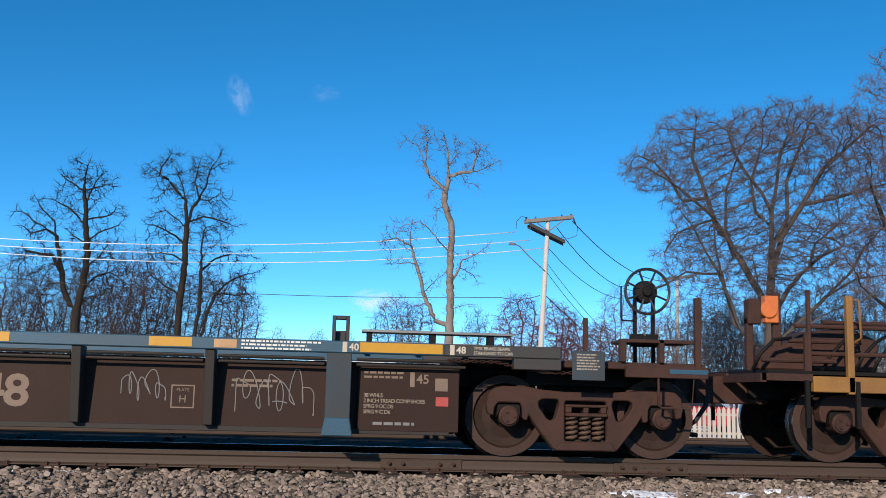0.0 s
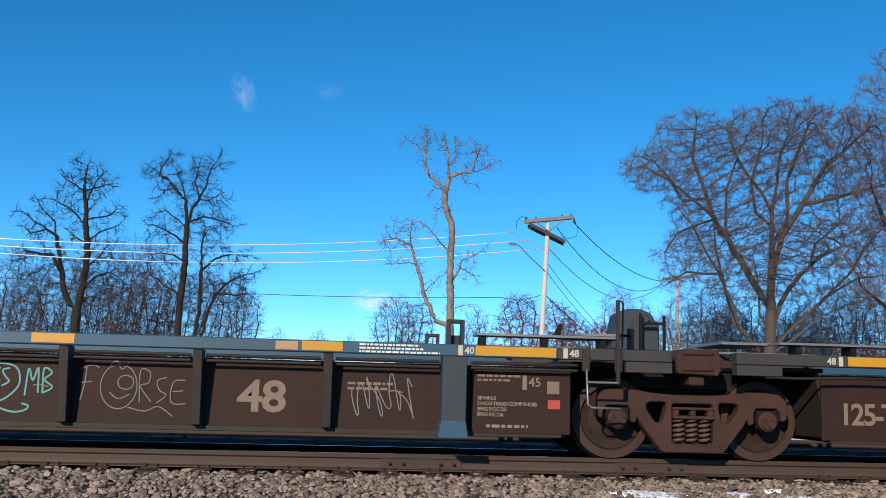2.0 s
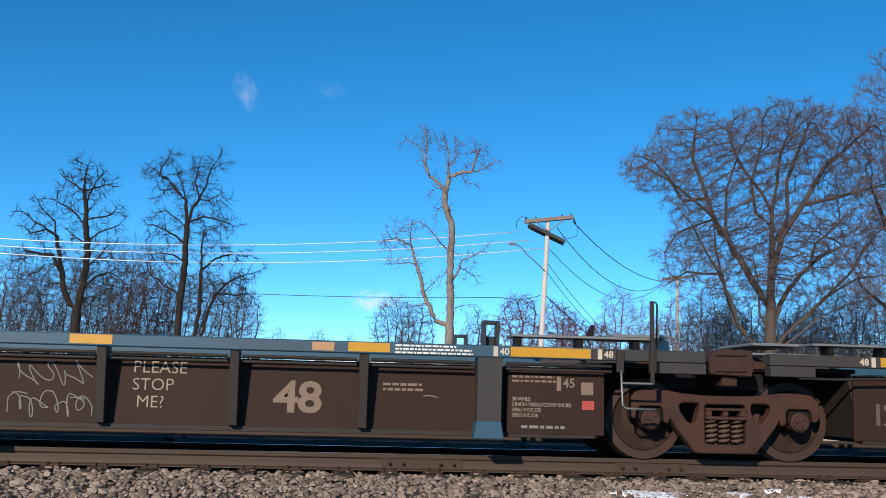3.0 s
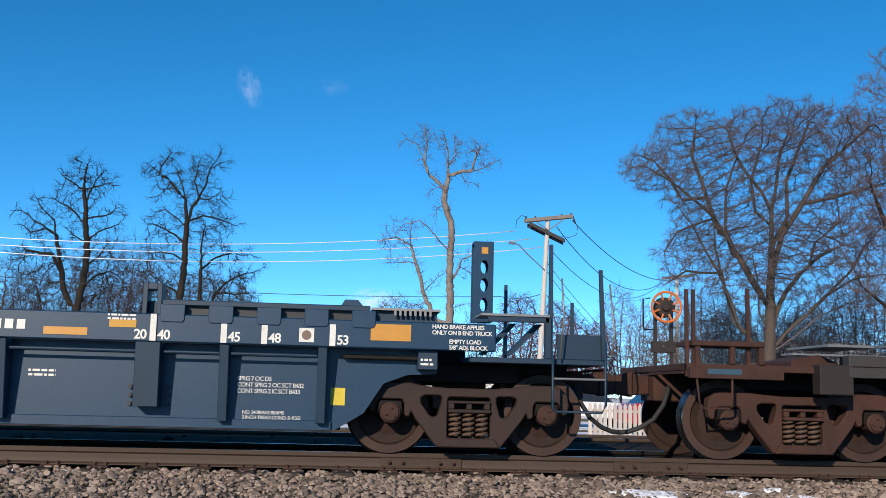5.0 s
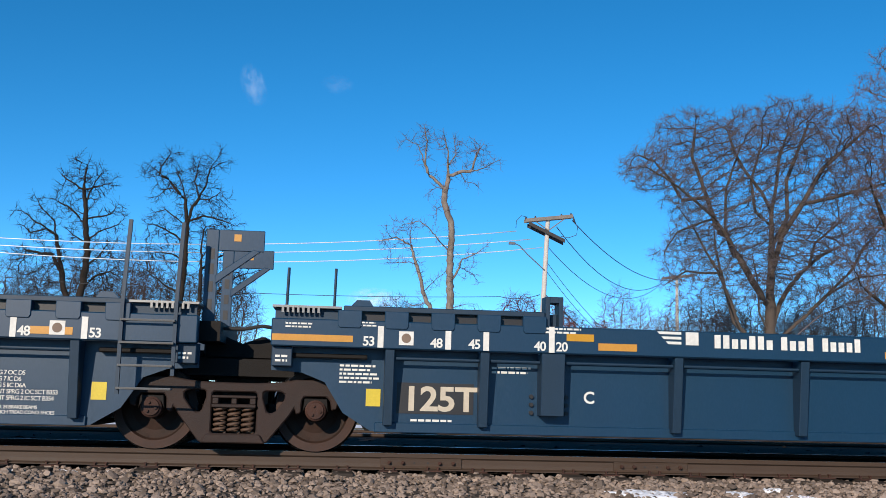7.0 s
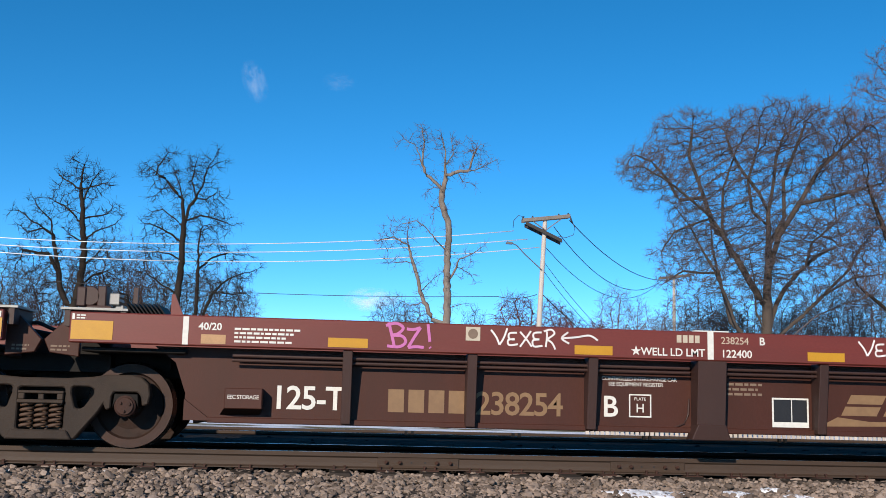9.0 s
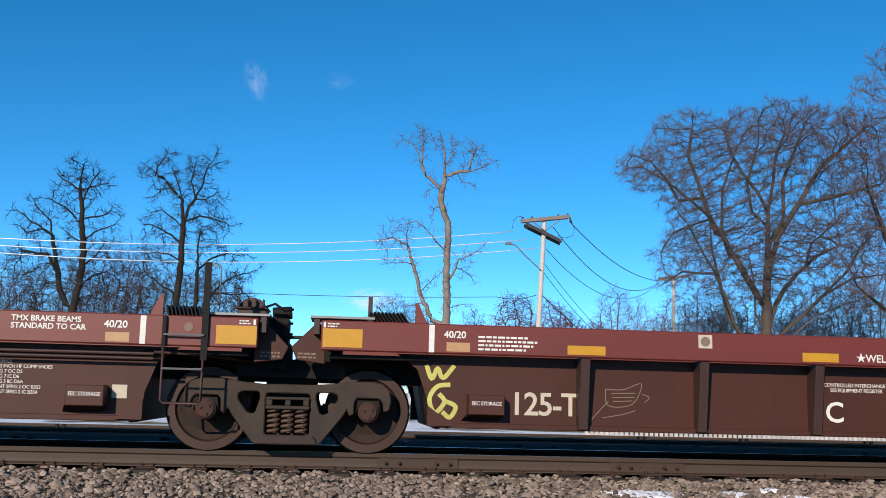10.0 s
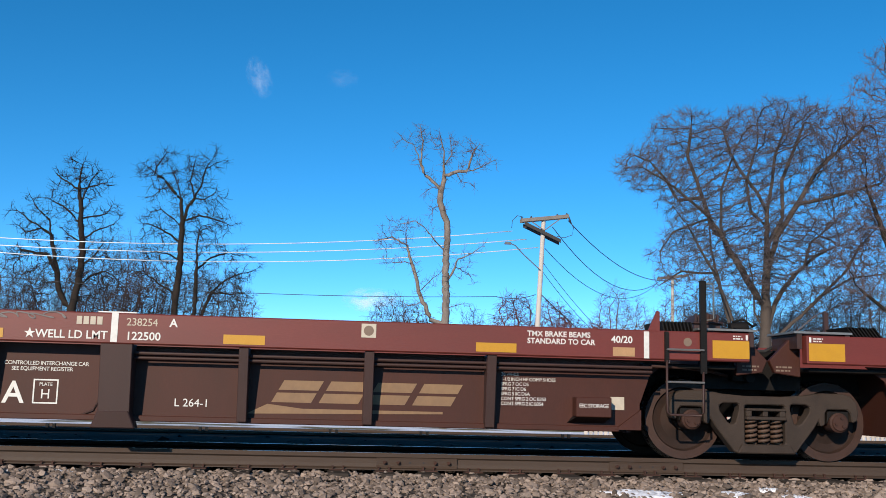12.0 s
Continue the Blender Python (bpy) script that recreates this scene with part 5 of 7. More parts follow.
# ---- faded blue and brown five-unit well car ----
def old_unit(letter, seed, lead=False, tail=False, mark=False, tags=(), yellow=(), right_print=True):
    root = thing("well_car", "weathered well car, faded blue chord over dirty brown graffitied sides", "well car", "weathered well cars")
    for s in (-1, 1):
        bm = bmesh.new()
        box(bm, -5.86, 6.85, *sorted((s * 1.50, s * 1.34)), 1.105, 1.235)
        part("top_chord", bm, M_BLUE_OLD, root, "faded blue top chord", bevel=0.010)
        for a, b in ((-8.15, -5.86), (6.85, 8.15)):
            boxes("end_chord", M_GREY_OLD, root, (a, b, *sorted((s * 1.499, s * 1.34)), 1.105, 1.234), label="grimy grey end of the chord", bevel=0.008)
        bm = bmesh.new()
        prism(bm, [(-7.0, 0.25), (7.0, 0.25), (7.03, 1.02), (-7.03, 1.02)], s * 1.22, s * 1.19)
        part("side_wall", bm, M_BROWN_OLD, root, "dirty brown side wall sheet")
        boxes("bottom_sill", M_BROWN_POST, root, (-6.95, 6.95, *sorted((s * 1.26, s * 1.16)), 0.235, 0.295), bevel=0.006)
        for x in (-4.34, -2.94, -1.55, 1.55, 2.94, 4.33):
            post(root, x, s, 0.10, 0.30, 1.105, 1.22, 1.37, 1.47, M_BROWN_POST)
        for x in (-0.15, 0.13):
            post(root, x, s, 0.17, 0.27, 1.105, 1.22, 1.40, 1.48, M_BLUE_POST, "centre_post")
            boxes("post_foot", M_BROWN_POST, root, (x - 0.09, x + 0.09, *sorted((s * 1.44, s * 1.20)), 0.225, 0.29), bevel=0.006)
        for x in (-5.72, 5.71):
            post(root, x, s, 0.27, 0.40, 1.105, 1.22, 1.46, 1.49, M_BLUE_POST if x > 0 and letter != "E" else M_GREY_OLD, "lift_post")
            bm = bmesh.new()
            hull(bm, [(x - 0.17, s * 1.20, 0.215), (x + 0.17, s * 1.20, 0.215), (x + 0.17, s * 1.47, 0.215), (x - 0.17, s * 1.47, 0.215)], [(x - 0.135, s * 1.20, 0.41), (x + 0.135, s * 1.20, 0.41), (x + 0.135, s * 1.475, 0.41), (x - 0.135, s * 1.475, 0.41)])
            part("post_foot", bm, M_BLUE_OLD if x > 0 else M_GREY_OLD, root, bevel=0.01)
            k = 1 if x > 0 else -1
            bm = bmesh.new()
            box(bm, k * 5.62, k * 5.66, *sorted((s * 1.47, s * 1.33)), 1.235, 1.51)
            box(bm, k * 5.77, k * 5.81, *sorted((s * 1.47, s * 1.33)), 1.235, 1.51)
            box(bm, k * 5.66, k * 5.77, *sorted((s * 1.47, s * 1.33)), 1.47, 1.51)
            box(bm, k * 5.66, k * 5.77, *sorted((s * 1.36, s * 1.33)), 1.235, 1.34)
            part("loading_guide", bm, M_BLACK, root, bevel=0.004)
        for k in (-1, 1):
            boxes("wall_panel", M_BROWN_OLD, root, (*sorted((k * 5.92, k * 7.05)), *sorted((s * 1.265, s * 1.22)), 0.27, 0.98), bevel=0.008)
            boxes("running_board", M_GALV, root, (*sorted((k * 5.95, k * 7.62)), *sorted((s * 1.46, s * 1.10)), 1.345, 1.37), label="dusty walkway board")
            for x in (6.0, 6.7, 7.35):
                boxes("board_bracket", M_GRIME_SHADE, root, (*sorted((k * x, k * (x + 0.06))), *sorted((s * 1.42, s * 1.2)), 1.235, 1.345))
    boxes("well_floor", M_GRIME_SHADE, root, (-6.9, 6.9, -1.18, 1.18, 0.25, 0.29))
    for k in (-1, 1):
        end_structure(root, k, 6.95, 8.2, 1.105, M_BROWN_POST)
        bm = bmesh.new()
        prism(bm, [(k * 7.7, 0.9), (k * 8.37, 0.84), (k * 8.37, 1.2), (k * 8.0, 1.28), (k * 7.7, 1.15)], -0.5, 0.5)
        part("articulation_casting", bm, M_TRUCK, root, bevel=0.02)
        boxes("end_panel", M_GREY_OLD, root, (*sorted((k * 7.62, k * 8.15)), -1.51, -1.34, 0.98, 1.10), bevel=0.006)
    for a, b in yellow:
        patch("reflector", a, b, 1.125, 1.225, root, M_YELLOW, label="yellow reflective strip")
    for a, b in ((5.93, 6.83), (-6.84, -5.96)):
        patch("reflector", a, b, 1.12, 1.225, root, M_YELLOW, label="long yellow reflective strip")
    tan = 4.37 if lead or tail else 3.76
    patch("tan_label", tan, tan + 0.24, 1.125, 1.215, root, M_TAN)
    small_print(4.66, 5.58, 1.215, 3, 0.024, root, seed=seed)
    for x, n in ((5.76, "40"), (6.93, "48")):
        patch("stripe", x - 0.02, x + 0.03, 1.115, 1.225, root, M_CREAM)
        words(n, x + 0.05, 1.135, 0.075, root, M_CREAM, bold=0.03)
    for x, n in ((-5.80, "40"), (-6.93, "48")):
        patch("stripe", x - 0.02, x + 0.03, 1.115, 1.225, root, M_CREAM)
        words(n, x - 0.16, 1.135, 0.075, root, M_CREAM, bold=0.03)
    for x in ((7.17, -8.03) if letter == "B" else (-7.66,) if tail else ()):
        words("TMX BRAKE BEAMS\nSTANDARD TO CAR", x, 1.178, 0.036, root, M_CREAM, -1.5035, spread=0.9)
    if not tail:
        # rusty bolster casting that carries the shared truck
        bm = bmesh.new()
        prism(bm, [(-8.78, 0.99), (-8.30, 0.97), (-8.26, 1.10), (-8.30, 1.27), (-8.70, 1.27), (-8.80, 1.17)], -1.34, -0.5)
        box(bm, -8.62, -8.44, -1.26, -0.9, 0.86, 0.98)
        box(bm, -8.74, -8.36, -1.365, -1.34, 1.02, 1.06)
        box(bm, -8.74, -8.36, -1.365, -1.34, 1.20, 1.24)
        part("bolster_casting", bm, M_TRUCK, root, "rusty cast bolster end", bevel=0.02)
        bent_pipe(root, [(-7.85, -1.46, 1.02), (-7.80, -1.47, 0.97), (-7.4, -1.47, 0.965), (-6.8, -1.46, 0.985), (-6.2, -1.45, 0.98)], 0.016, M_BROWN_POST, "train_line_pipe")
    if letter == "B":
        boxes("plate_frame", M_FADED, root, (3.91, 4.16, -1.2245, -1.2235, 0.47, 0.483), (3.91, 4.16, -1.2245, -1.2235, 0.707, 0.72), (3.91, 3.923, -1.2245, -1.2235, 0.483, 0.707), (4.147, 4.16, -1.2245, -1.2235, 0.483, 0.707))
        words("PLATE", 4.035, 0.65, 0.035, root, M_FADED, -1.2235, centre=True)
        words("H", 4.035, 0.53, 0.08, root, M_FADED, -1.2235, centre=True)
    patch("stripe", -0.03, 0.03, 1.11, 1.233, root, M_WHITE, -1.508)
    boxes("load_mark", M_WHITE, root, (-0.03, 0.05, -1.49, -1.42, 1.235, 1.27))
    yw = -1.2235
    words("48", 1.90 if lead else 3.36, 0.46, 0.33, root, M_FADED, yw, bold=0.035, spread=0.95, wide=1.15)
    words(letter, -5.79, 0.72, 0.17, root, M_WHITE, -1.488, bold=0.05)
    if not tail:
        words("125-T", -6.85, 0.46, 0.24, root, M_FADED if letter == "C" else M_FAINT, -1.269, bold=0.03, spread=0.85)
    else:
        words("38 WHLS\nSPRG 9 OC D5\nSPRG 9 IC D6", -6.55, 0.64, 0.042, root, M_CREAM, -1.269, spread=0.85)
        patch("notice", -6.92, -6.80, 0.72, 0.86, root, M_FADED, -1.269)
        patch("red_label", -6.92, -6.80, 0.555, 0.655, root, M_REDPAINT, -1.269)
    y2 = -1.269
    patch("stripe", 6.50, 6.55, 0.76, 0.92, root, M_FADED, y2)
    words("45", 6.57, 0.80, 0.10, root, M_FADED, y2, bold=0.02)
    words("38 WHLS\n2 INCH TREAD COMP SHOES\nSPRG 9 OC D5\nSPRG 9 IC D6", 5.99, 0.64, 0.042, root, M_STENCIL_WORN, y2, spread=0.85)
    small_print(5.99, 6.5, 0.92, 2, 0.03, root, M_FADED, y2, seed)
    small_print(6.1, 6.6, 0.37, 1, 0.04, root, M_CHALK, y2, seed)
    patch("notice", 6.78, 6.92, 0.72, 0.86, root, M_FADED, y2)
    patch("red_label", 6.79, 6.93, 0.555, 0.655, root, M_REDPAINT, y2)
    small_print(4.55, 5.1, 0.80, 2, 0.035, root, M_FADED, yw, seed)
    # brake pipe runs
    for a, b in ((-5.55, -4.42), (-4.26, -3.02), (-2.86, -1.63), (-1.46, -0.24), (0.22, 1.47), (1.63, 2.86), (3.02, 4.25), (4.41, 5.55), (5.9, 7.1)):
        for z in (1.045, 0.985):
            side_pipe(root, a, b, z, -1.37, 0.017, M_BROWN_POST)
    for k, (x0, x1, z0, z1, m, w, st) in enumerate(tags):
        scrawl(x0, x1, z0, z1, root, m, w, st, seed * 10 + k, yw - 0.001 if z0 < 1.05 else -1.5045)
    rnd = random.Random(seed)
    for x in (-3.9, -2.2, -0.9, 0.6, 1.2, 5.0):
        bm = bmesh.new()
        z = rnd.uniform(0.55, 0.72)
        ribbon(bm, [(x, z), (x + 0.06, z + 0.008), (x + 0.12, z), (x + 0.16, z - 0.012)], 0.012, yw - 0.008)
        part("scuff_mark", bm, M_CHALK, root)
    if mark:
        blocks(-5.05, -4.50, 0.42, 0.24, 3, root, M_CREAM, yw - 0.002, gap=0.28)
        words("15119", -4.24, 0.40, 0.24, root, M_WHITE, yw - 0.002, bold=0.04, spread=0.95, wide=1.05)
    if not lead:
        # ladder and hand rail at the leading end
        bm = bmesh.new()
        box(bm, 7.12, 7.20, -1.53, -1.50, 0.98, 1.22)
        box(bm, 7.50, 7.54, -1.55, -1.51, 0.85, 1.78)
        box(bm, 7.49, 7.57, -1.53, -1.50, 0.98, 1.22)
        part("ladder_stile", bm, M_BROWN_POST, root)
        bent_pipe(root, [(7.17, -1.52, 1.0), (7.18, -1.54, 0.62), (7.22, -1.55, 0.585), (7.55, -1.55, 0.58)], 0.013, M_GALV, "sill_step")
        side_pipe(root, 7.17, 7.52, 0.86, -1.54, 0.013, M_GALV, "rung")
        bent_pipe(root, [(7.52, -1.53, 1.76), (7.56, -1.53, 1.77), (7.58, -1.53, 1.74), (7.57, -1.53, 1.25)], 0.010, M_GRIME_SHADE, "grab_handle")
        boxes("end_platform", M_GALV, root, (7.25, 7.95, -0.9, 0.2, 1.41, 1.44), (7.9, 8.02, -0.6, 0.0, 1.25, 1.41), label="dusty end platform")
        boxes("end_platform", M_GALV, root, (-8.1, -7.45, -0.9, 0.2, 1.36, 1.39))
        bm = bmesh.new()
        prism(bm, [(6.93, 1.37), (7.03, 1.37), (7.06, 1.54), (7.02, 1.55)], -0.8, -0.75)
        part("guide_fin", bm, M_GRIME_SHADE, root)
    if letter == "C":
        # air compressor-like brake cylinder and valve group
        bm = bmesh.new()
        prism(bm, [(8.20, 1.02), (8.60, 0.95), (8.86, 1.00), (8.88, 1.28), (8.66, 1.36), (8.30, 1.33), (8.14, 1.20)], -1.36, -0.45)
        box(bm, 8.24, 8.72, -1.10, -0.45, 1.33, 1.44)
        prism(bm, [(8.16, 1.43), (8.76, 1.43), (8.74, 1.50), (8.64, 1.60), (8.46, 1.64), (8.30, 1.58), (8.18, 1.50)], -1.0, -0.45)
        tube(bm, (8.40, -1.10, 1.50), (8.40, -1.0, 1.50), 0.07, 12)
        tube(bm, (8.62, -1.38, 1.14), (8.62, -1.30, 1.14), 0.09, 12)
        part("brake_cylinder", bm, M_TRUCK, root, "rusty brake cylinder casting", bevel=0.025)
        boxes("valve_manifold", M_GRIME_SHADE, root, (8.80, 9.06, -1.0, -0.55, 1.22, 1.56), (8.90, 9.0, -1.05, -1.0, 1.30, 1.48), bevel=0.015)
        for q in range(4):
            bent_pipe(root, [(8.70, -1.05, 1.40 + 0.05 * q), (8.84, -1.10, 1.44 + 0.04 * q), (8.98, -1.08, 1.36 + 0.06 * q), (9.10, -1.0, 1.30 + 0.05 * q)], 0.013, M_GRIME_SHADE, "air_pipe")
        boxes("valve_body", M_SIDING, root, (8.66, 8.84, -0.98, -0.75, 1.60, 1.74), bevel=0.015)
        boxes("valve_bracket", M_GRIME_SHADE, root, (8.84, 9.02, -0.95, -0.70, 1.40, 1.72), bevel=0.015)
        bent_pipe(root, [(8.2, -0.98, 1.45), (8.4, -1.02, 1.52), (8.7, -1.02, 1.46), (9.0, -0.98, 1.5), (9.1, -0.9, 1.3)], 0.022, M_TRUCK, "air_pipe")
        bent_pipe(root, [(8.25, -0.98, 1.2), (8.5, -1.0, 1.32), (8.8, -1.0, 1.22), (9.0, -0.98, 1.25)], 0.018, M_GRIME_SHADE, "air_pipe")
    if letter == "D":
        bm = bmesh.new()
        prism(bm, [(7.62, 1.25), (8.15, 1.25), (8.15, 1.62), (8.10, 1.70), (7.98, 1.745), (7.82, 1.745), (7.70, 1.68)], -0.9, -0.5)
        box(bm, 7.86, 8.18, -0.96, -0.88, 1.25, 1.60)
        tube(bm, (8.0, -1.0, 1.62), (8.0, -0.9, 1.62), 0.06, 10)
        part("equipment_cabinet", bm, M_BLUE_POST, root, bevel=0.03)
        boxes("hand_rail_frame", M_GRIME_SHADE, root, (7.90, 7.93, -1.1, -1.07, 1.25, 1.68), (8.18, 8.21, -1.1, -1.07, 1.25, 1.66), (7.93, 8.18, -1.1, -1.07, 1.55, 1.58))
    if lead:
        x = 9.0
        boxes("end_deck", M_TRUCK, root, (8.15, 9.85, -1.35, 1.35, 1.02, 1.10), (8.9, 9.85, -1.45, -1.38, 0.93, 1.06), (8.9, 9.7, -1.40, -0.8, 1.32, 1.36), (9.72, 9.79, -1.40, -1.33, 0.95, 1.85), (8.85, 8.92, -1.40, -1.3, 1.1, 1.36), (9.3, 9.36, -1.40, -1.3, 1.1, 1.36), bevel=0.006)
        patch("blue_label", 9.4, 9.84, 0.98, 1.03, root, M_BLUE_OLD, -1.452)
        boxes("end_panel_print", M_BLUE_POST, root, (8.27, 8.64, -1.52, -1.505, 0.88, 1.20), bevel=0.004)
        small_print(8.32, 8.6, 1.17, 6, 0.020, root, M_STENCIL_WORN, -1.522, 7)
        handbrake(root, 9.28, M_BLACK, M_GRIME_SHADE)
        coupler(root, 9.3, 1)
        bent_pipe(root, [(9.28, -1.42, 0.98), (9.28, -1.42, 0.62), (9.32, -1.42, 0.6), (9.66, -1.42, 0.6), (9.70, -1.42, 0.98)], 0.014, M_TRUCK, "sill_step")
        bm = bmesh.new()
        pts = [(6.9 + i * 0.045, -1.44, 1.06 - 0.09 * math.sin(math.pi * min(1, max(0, (i - 12) / 30))) - 0.02 * (i / 40)) for i in range(34)]
        for i, q in enumerate(pts[:-1]):
            a, b = Vector(q), Vector(pts[i + 1])
            off = Vector((0, 0.012, 0)) if i % 2 else Vector((0, 0, 0.012))
            pipe(bm, [a + off, b + off, b - off, a - off, a + off], 0.007, 4)
        part("brake_chain", bm, M_TRUCK, root)
        boxes("stanchion", M_TRUCK, root, (8.55, 8.60, -0.9, -0.85, 1.1, 1.62))
    if tail:
        boxes("end_deck", M_TRUCK, root, (-10.0, -8.15, -1.35, 1.35, 1.02, 1.10), (-10.0, -8.9, -1.45, -1.38, 0.93, 1.06), (-9.95, -9.1, -1.40, -0.8, 1.30, 1.36), (-9.91, -9.85, -1.38, -1.33, 1.0, 1.36), (-9.5, -9.44, -1.38, -1.3, 1.1, 1.36), (-9.16, -9.10, -1.38, -1.3, 1.1, 1.36), bevel=0.006)
        patch("blue_label", -9.80, -9.40, 0.98, 1.04, root, M_BLUE_OLD, -1.452)
        handbrake(root, -9.63, M_ORANGE, M_BROWN_POST, 0.6, 1.90, 0.20)
        coupler(root, -9.7, -1)
        for x, z1 in ((-9.98, 1.95), (-9.90, 1.95), (-9.25, 1.98)):
            boxes("stanchion", M_TRUCK, root, (x - 0.02, x + 0.02, -1.30, -1.26, 0.95, z1))
        bent_pipe(root, [(-9.5, -1.42, 0.98), (-9.5, -1.42, 0.62), (-9.54, -1.42, 0.6), (-9.88, -1.42, 0.6), (-9.92, -1.42, 0.98)], 0.014, M_TRUCK, "sill_step")
        boxes("end_box", M_BROWN_POST, root, (-8.5, -8.1, -1.50, -1.30, 0.78, 1.12), bevel=0.01)
    return root


def handbrake(root, x, wheel_mat, post_mat, y=-0.9, zc=1.945, r=0.265):
    """A spoked hand-brake wheel on its housing and posts."""
    bm = bmesh.new()
    pipe(bm, [(x + r * math.cos(2 * math.pi * i / 28), y - 0.12, zc + r * math.sin(2 * math.pi * i / 28)) for i in range(29)], 0.018, 6)
    rim = part("brake_wheel", bm, wheel_mat, root, "spoked hand-brake wheel")
    for i in range(8):
        a = 2 * math.pi * (i + 0.5) / 8
        bm = bmesh.new()
        tube(bm, (x + 0.10 * math.cos(a), y - 0.10, zc + 0.10 * math.sin(a)), (x + r * math.cos(a), y - 0.12, zc + r * math.sin(a)), 0.013, 5)
        part("spoke", bm, wheel_mat, rim)
    bm = bmesh.new()
    lathe(bm, [(y - 0.13, 0.0), (y - 0.13, 0.05), (y - 0.10, 0.06), (y - 0.09, 0.13), (y + 0.02, 0.14), (y + 0.02, 0)], 20, (x, zc))
    part("brake_housing", bm, post_mat, root, bevel=0.004)
    boxes("brake_post", post_mat, root, (x - 0.13, x - 0.09, y, y + 0.05, 1.1, 1.88), (x + 0.09, x + 0.13, y, y + 0.05, 1.1, 1.88), (x - 0.16, x + 0.16, y - 0.02, y + 0.07, 1.30, 1.45), bevel=0.004)
    bent_pipe(root, [(x - 0.14, y - 0.02, 1.60), (x - 0.28, y - 0.06, 1.60), (x - 0.30, y - 0.06, 1.63), (x - 0.30, y - 0.06, 2.0), (x - 0.2, y - 0.04, 2.02)], 0.010, M_GRIME_SHADE, "guard_rail")
    bm = bmesh.new()
    pipe(bm, [(x + 0.02 * math.cos(i * 2.1), y + 0.03 * math.sin(i * 2.1), 1.72 - 0.02 * i) for i in range(18)], 0.012, 5)
    part("brake_chain", bm, M_GALV, root)


# ---- trees ----
def colonize(stems, blobs, count, step, reach, kill, seed, jitter, halo):
    """Branches that grow towards points scattered in the crown. Gives nodes and parents."""
    rs = np.random.RandomState(seed)
    nodes, parent = [], []
    for line in stems:
        pts = [np.array(q, float) for q in line]
        last = -1
        if nodes:
            d = [np.sum((n - pts[0]) ** 2) for n in nodes]
            last = int(np.argmin(d))
        for a, b in zip(pts, pts[1:]):
            k = max(1, int(np.linalg.norm(b - a) / step))
            for i in range(k):
                q = a + (b - a) * ((i + 1) / k) + rs.normal(0, jitter * step * 0.25, 3)
                if last < 0:
                    nodes.append(a)
                    parent.append(-1)
                    last = 0
                nodes.append(q)
                parent.append(last)
                last = len(nodes) - 1
    total = sum(b[6] for b in blobs)
    pts = []
    for cx, cy, cz, rx, ry, rz, wt, shell in blobs:
        n = int(count * wt / total)
        d = rs.normal(size=(n, 3))
        d /= np.linalg.norm(d, axis=1)[:, None]
        r = rs.uniform(0, 1, n) ** (1 / (3 + shell))
        pts.append(np.array([cx, cy, cz]) + d * r[:, None] * np.array([rx, ry, rz]) * (1 + rs.normal(0, 0.05, (n, 1))))
    N = np.array(nodes)
    if halo:
        # shoots close along the limbs, more towards their ends
        low = 0.45 * max(q[2] for q in stems[0])
        able = np.where(N[:, 2] > low)[0]
        pts.append(N[rs.choice(able, halo[0])] + np.clip(rs.normal(0, halo[1], (halo[0], 3)), -1.7 * halo[1], 1.7 * halo[1]))
    pts = np.concatenate(pts)
    pts = pts[pts[:, 2] > 0.8]
    dist = np.full(len(pts), 1e9)
    near = np.zeros(len(pts), int)

    def update(lo):
        nonlocal dist, near
        for a in range(lo, len(N), 400):
            d = np.sqrt(((pts[:, None] - N[None, a:a + 400]) ** 2).sum(2))
            k = d.argmin(1)
            m = d[np.arange(len(pts)), k]
            better = m < dist
            dist[better], near[better] = m[better], a + k[better]

    update(0)
    used = {}
    for _ in range(160):
        if not len(pts):
            break
        live = dist < reach
        if not live.any():
            reach *= 1.5
            if reach > 60:
                break
            continue
        fresh, par = [], []
        for n in np.unique(near[live]):
            sel = pts[live & (near == n)] - N[n]
            d = (sel / (np.linalg.norm(sel, axis=1)[:, None] + 1e-6)).mean(0)
            d = d / (np.linalg.norm(d) + 1e-6) + rs.normal(0, jitter, 3)
            d /= np.linalg.norm(d)
            if used.get(n, 0) > 3:
                continue
            used[n] = used.get(n, 0) + 1
            fresh.append(N[n] + d * step)
            par.append(n)
        if not fresh:
            break
        lo = len(N)
        N = np.concatenate([N, np.array(fresh)])
        parent += par
        update(lo)
        keep = dist > kill
        pts, dist, near = pts[keep], dist[keep], near[keep]
    return N, parent


def tube_mesh(name, chains, mat, owner, label):
    """One mesh out of many tapered tubes."""
    verts, faces = [], []
    for pts, radii in chains:
        n = 8 if radii[0] > 0.12 else 5 if radii[0] > 0.04 else 3
        base = len(verts)
        for i, q in enumerate(pts):
            a = (pts[min(i + 1, len(pts) - 1)] - pts[max(i - 1, 0)]).normalized()
            s = a.orthogonal().normalized()
            verts += ring(q, a, s, radii[i], n)
        for i in range(len(pts) - 1):
            for k in range(n):
                faces.append((base + i * n + k, base + i * n + (k + 1) % n, base + (i + 1) * n + (k + 1) % n, base + (i + 1) * n + k))
    me = bpy.data.meshes.new(name)
    me.from_pydata(verts, [], faces)
    me.materials.append(mat)
    for p in me.polygons:
        p.use_smooth = True
    ob = new(name, me)
    ob.parent = owner
    return tagged(ob, label)


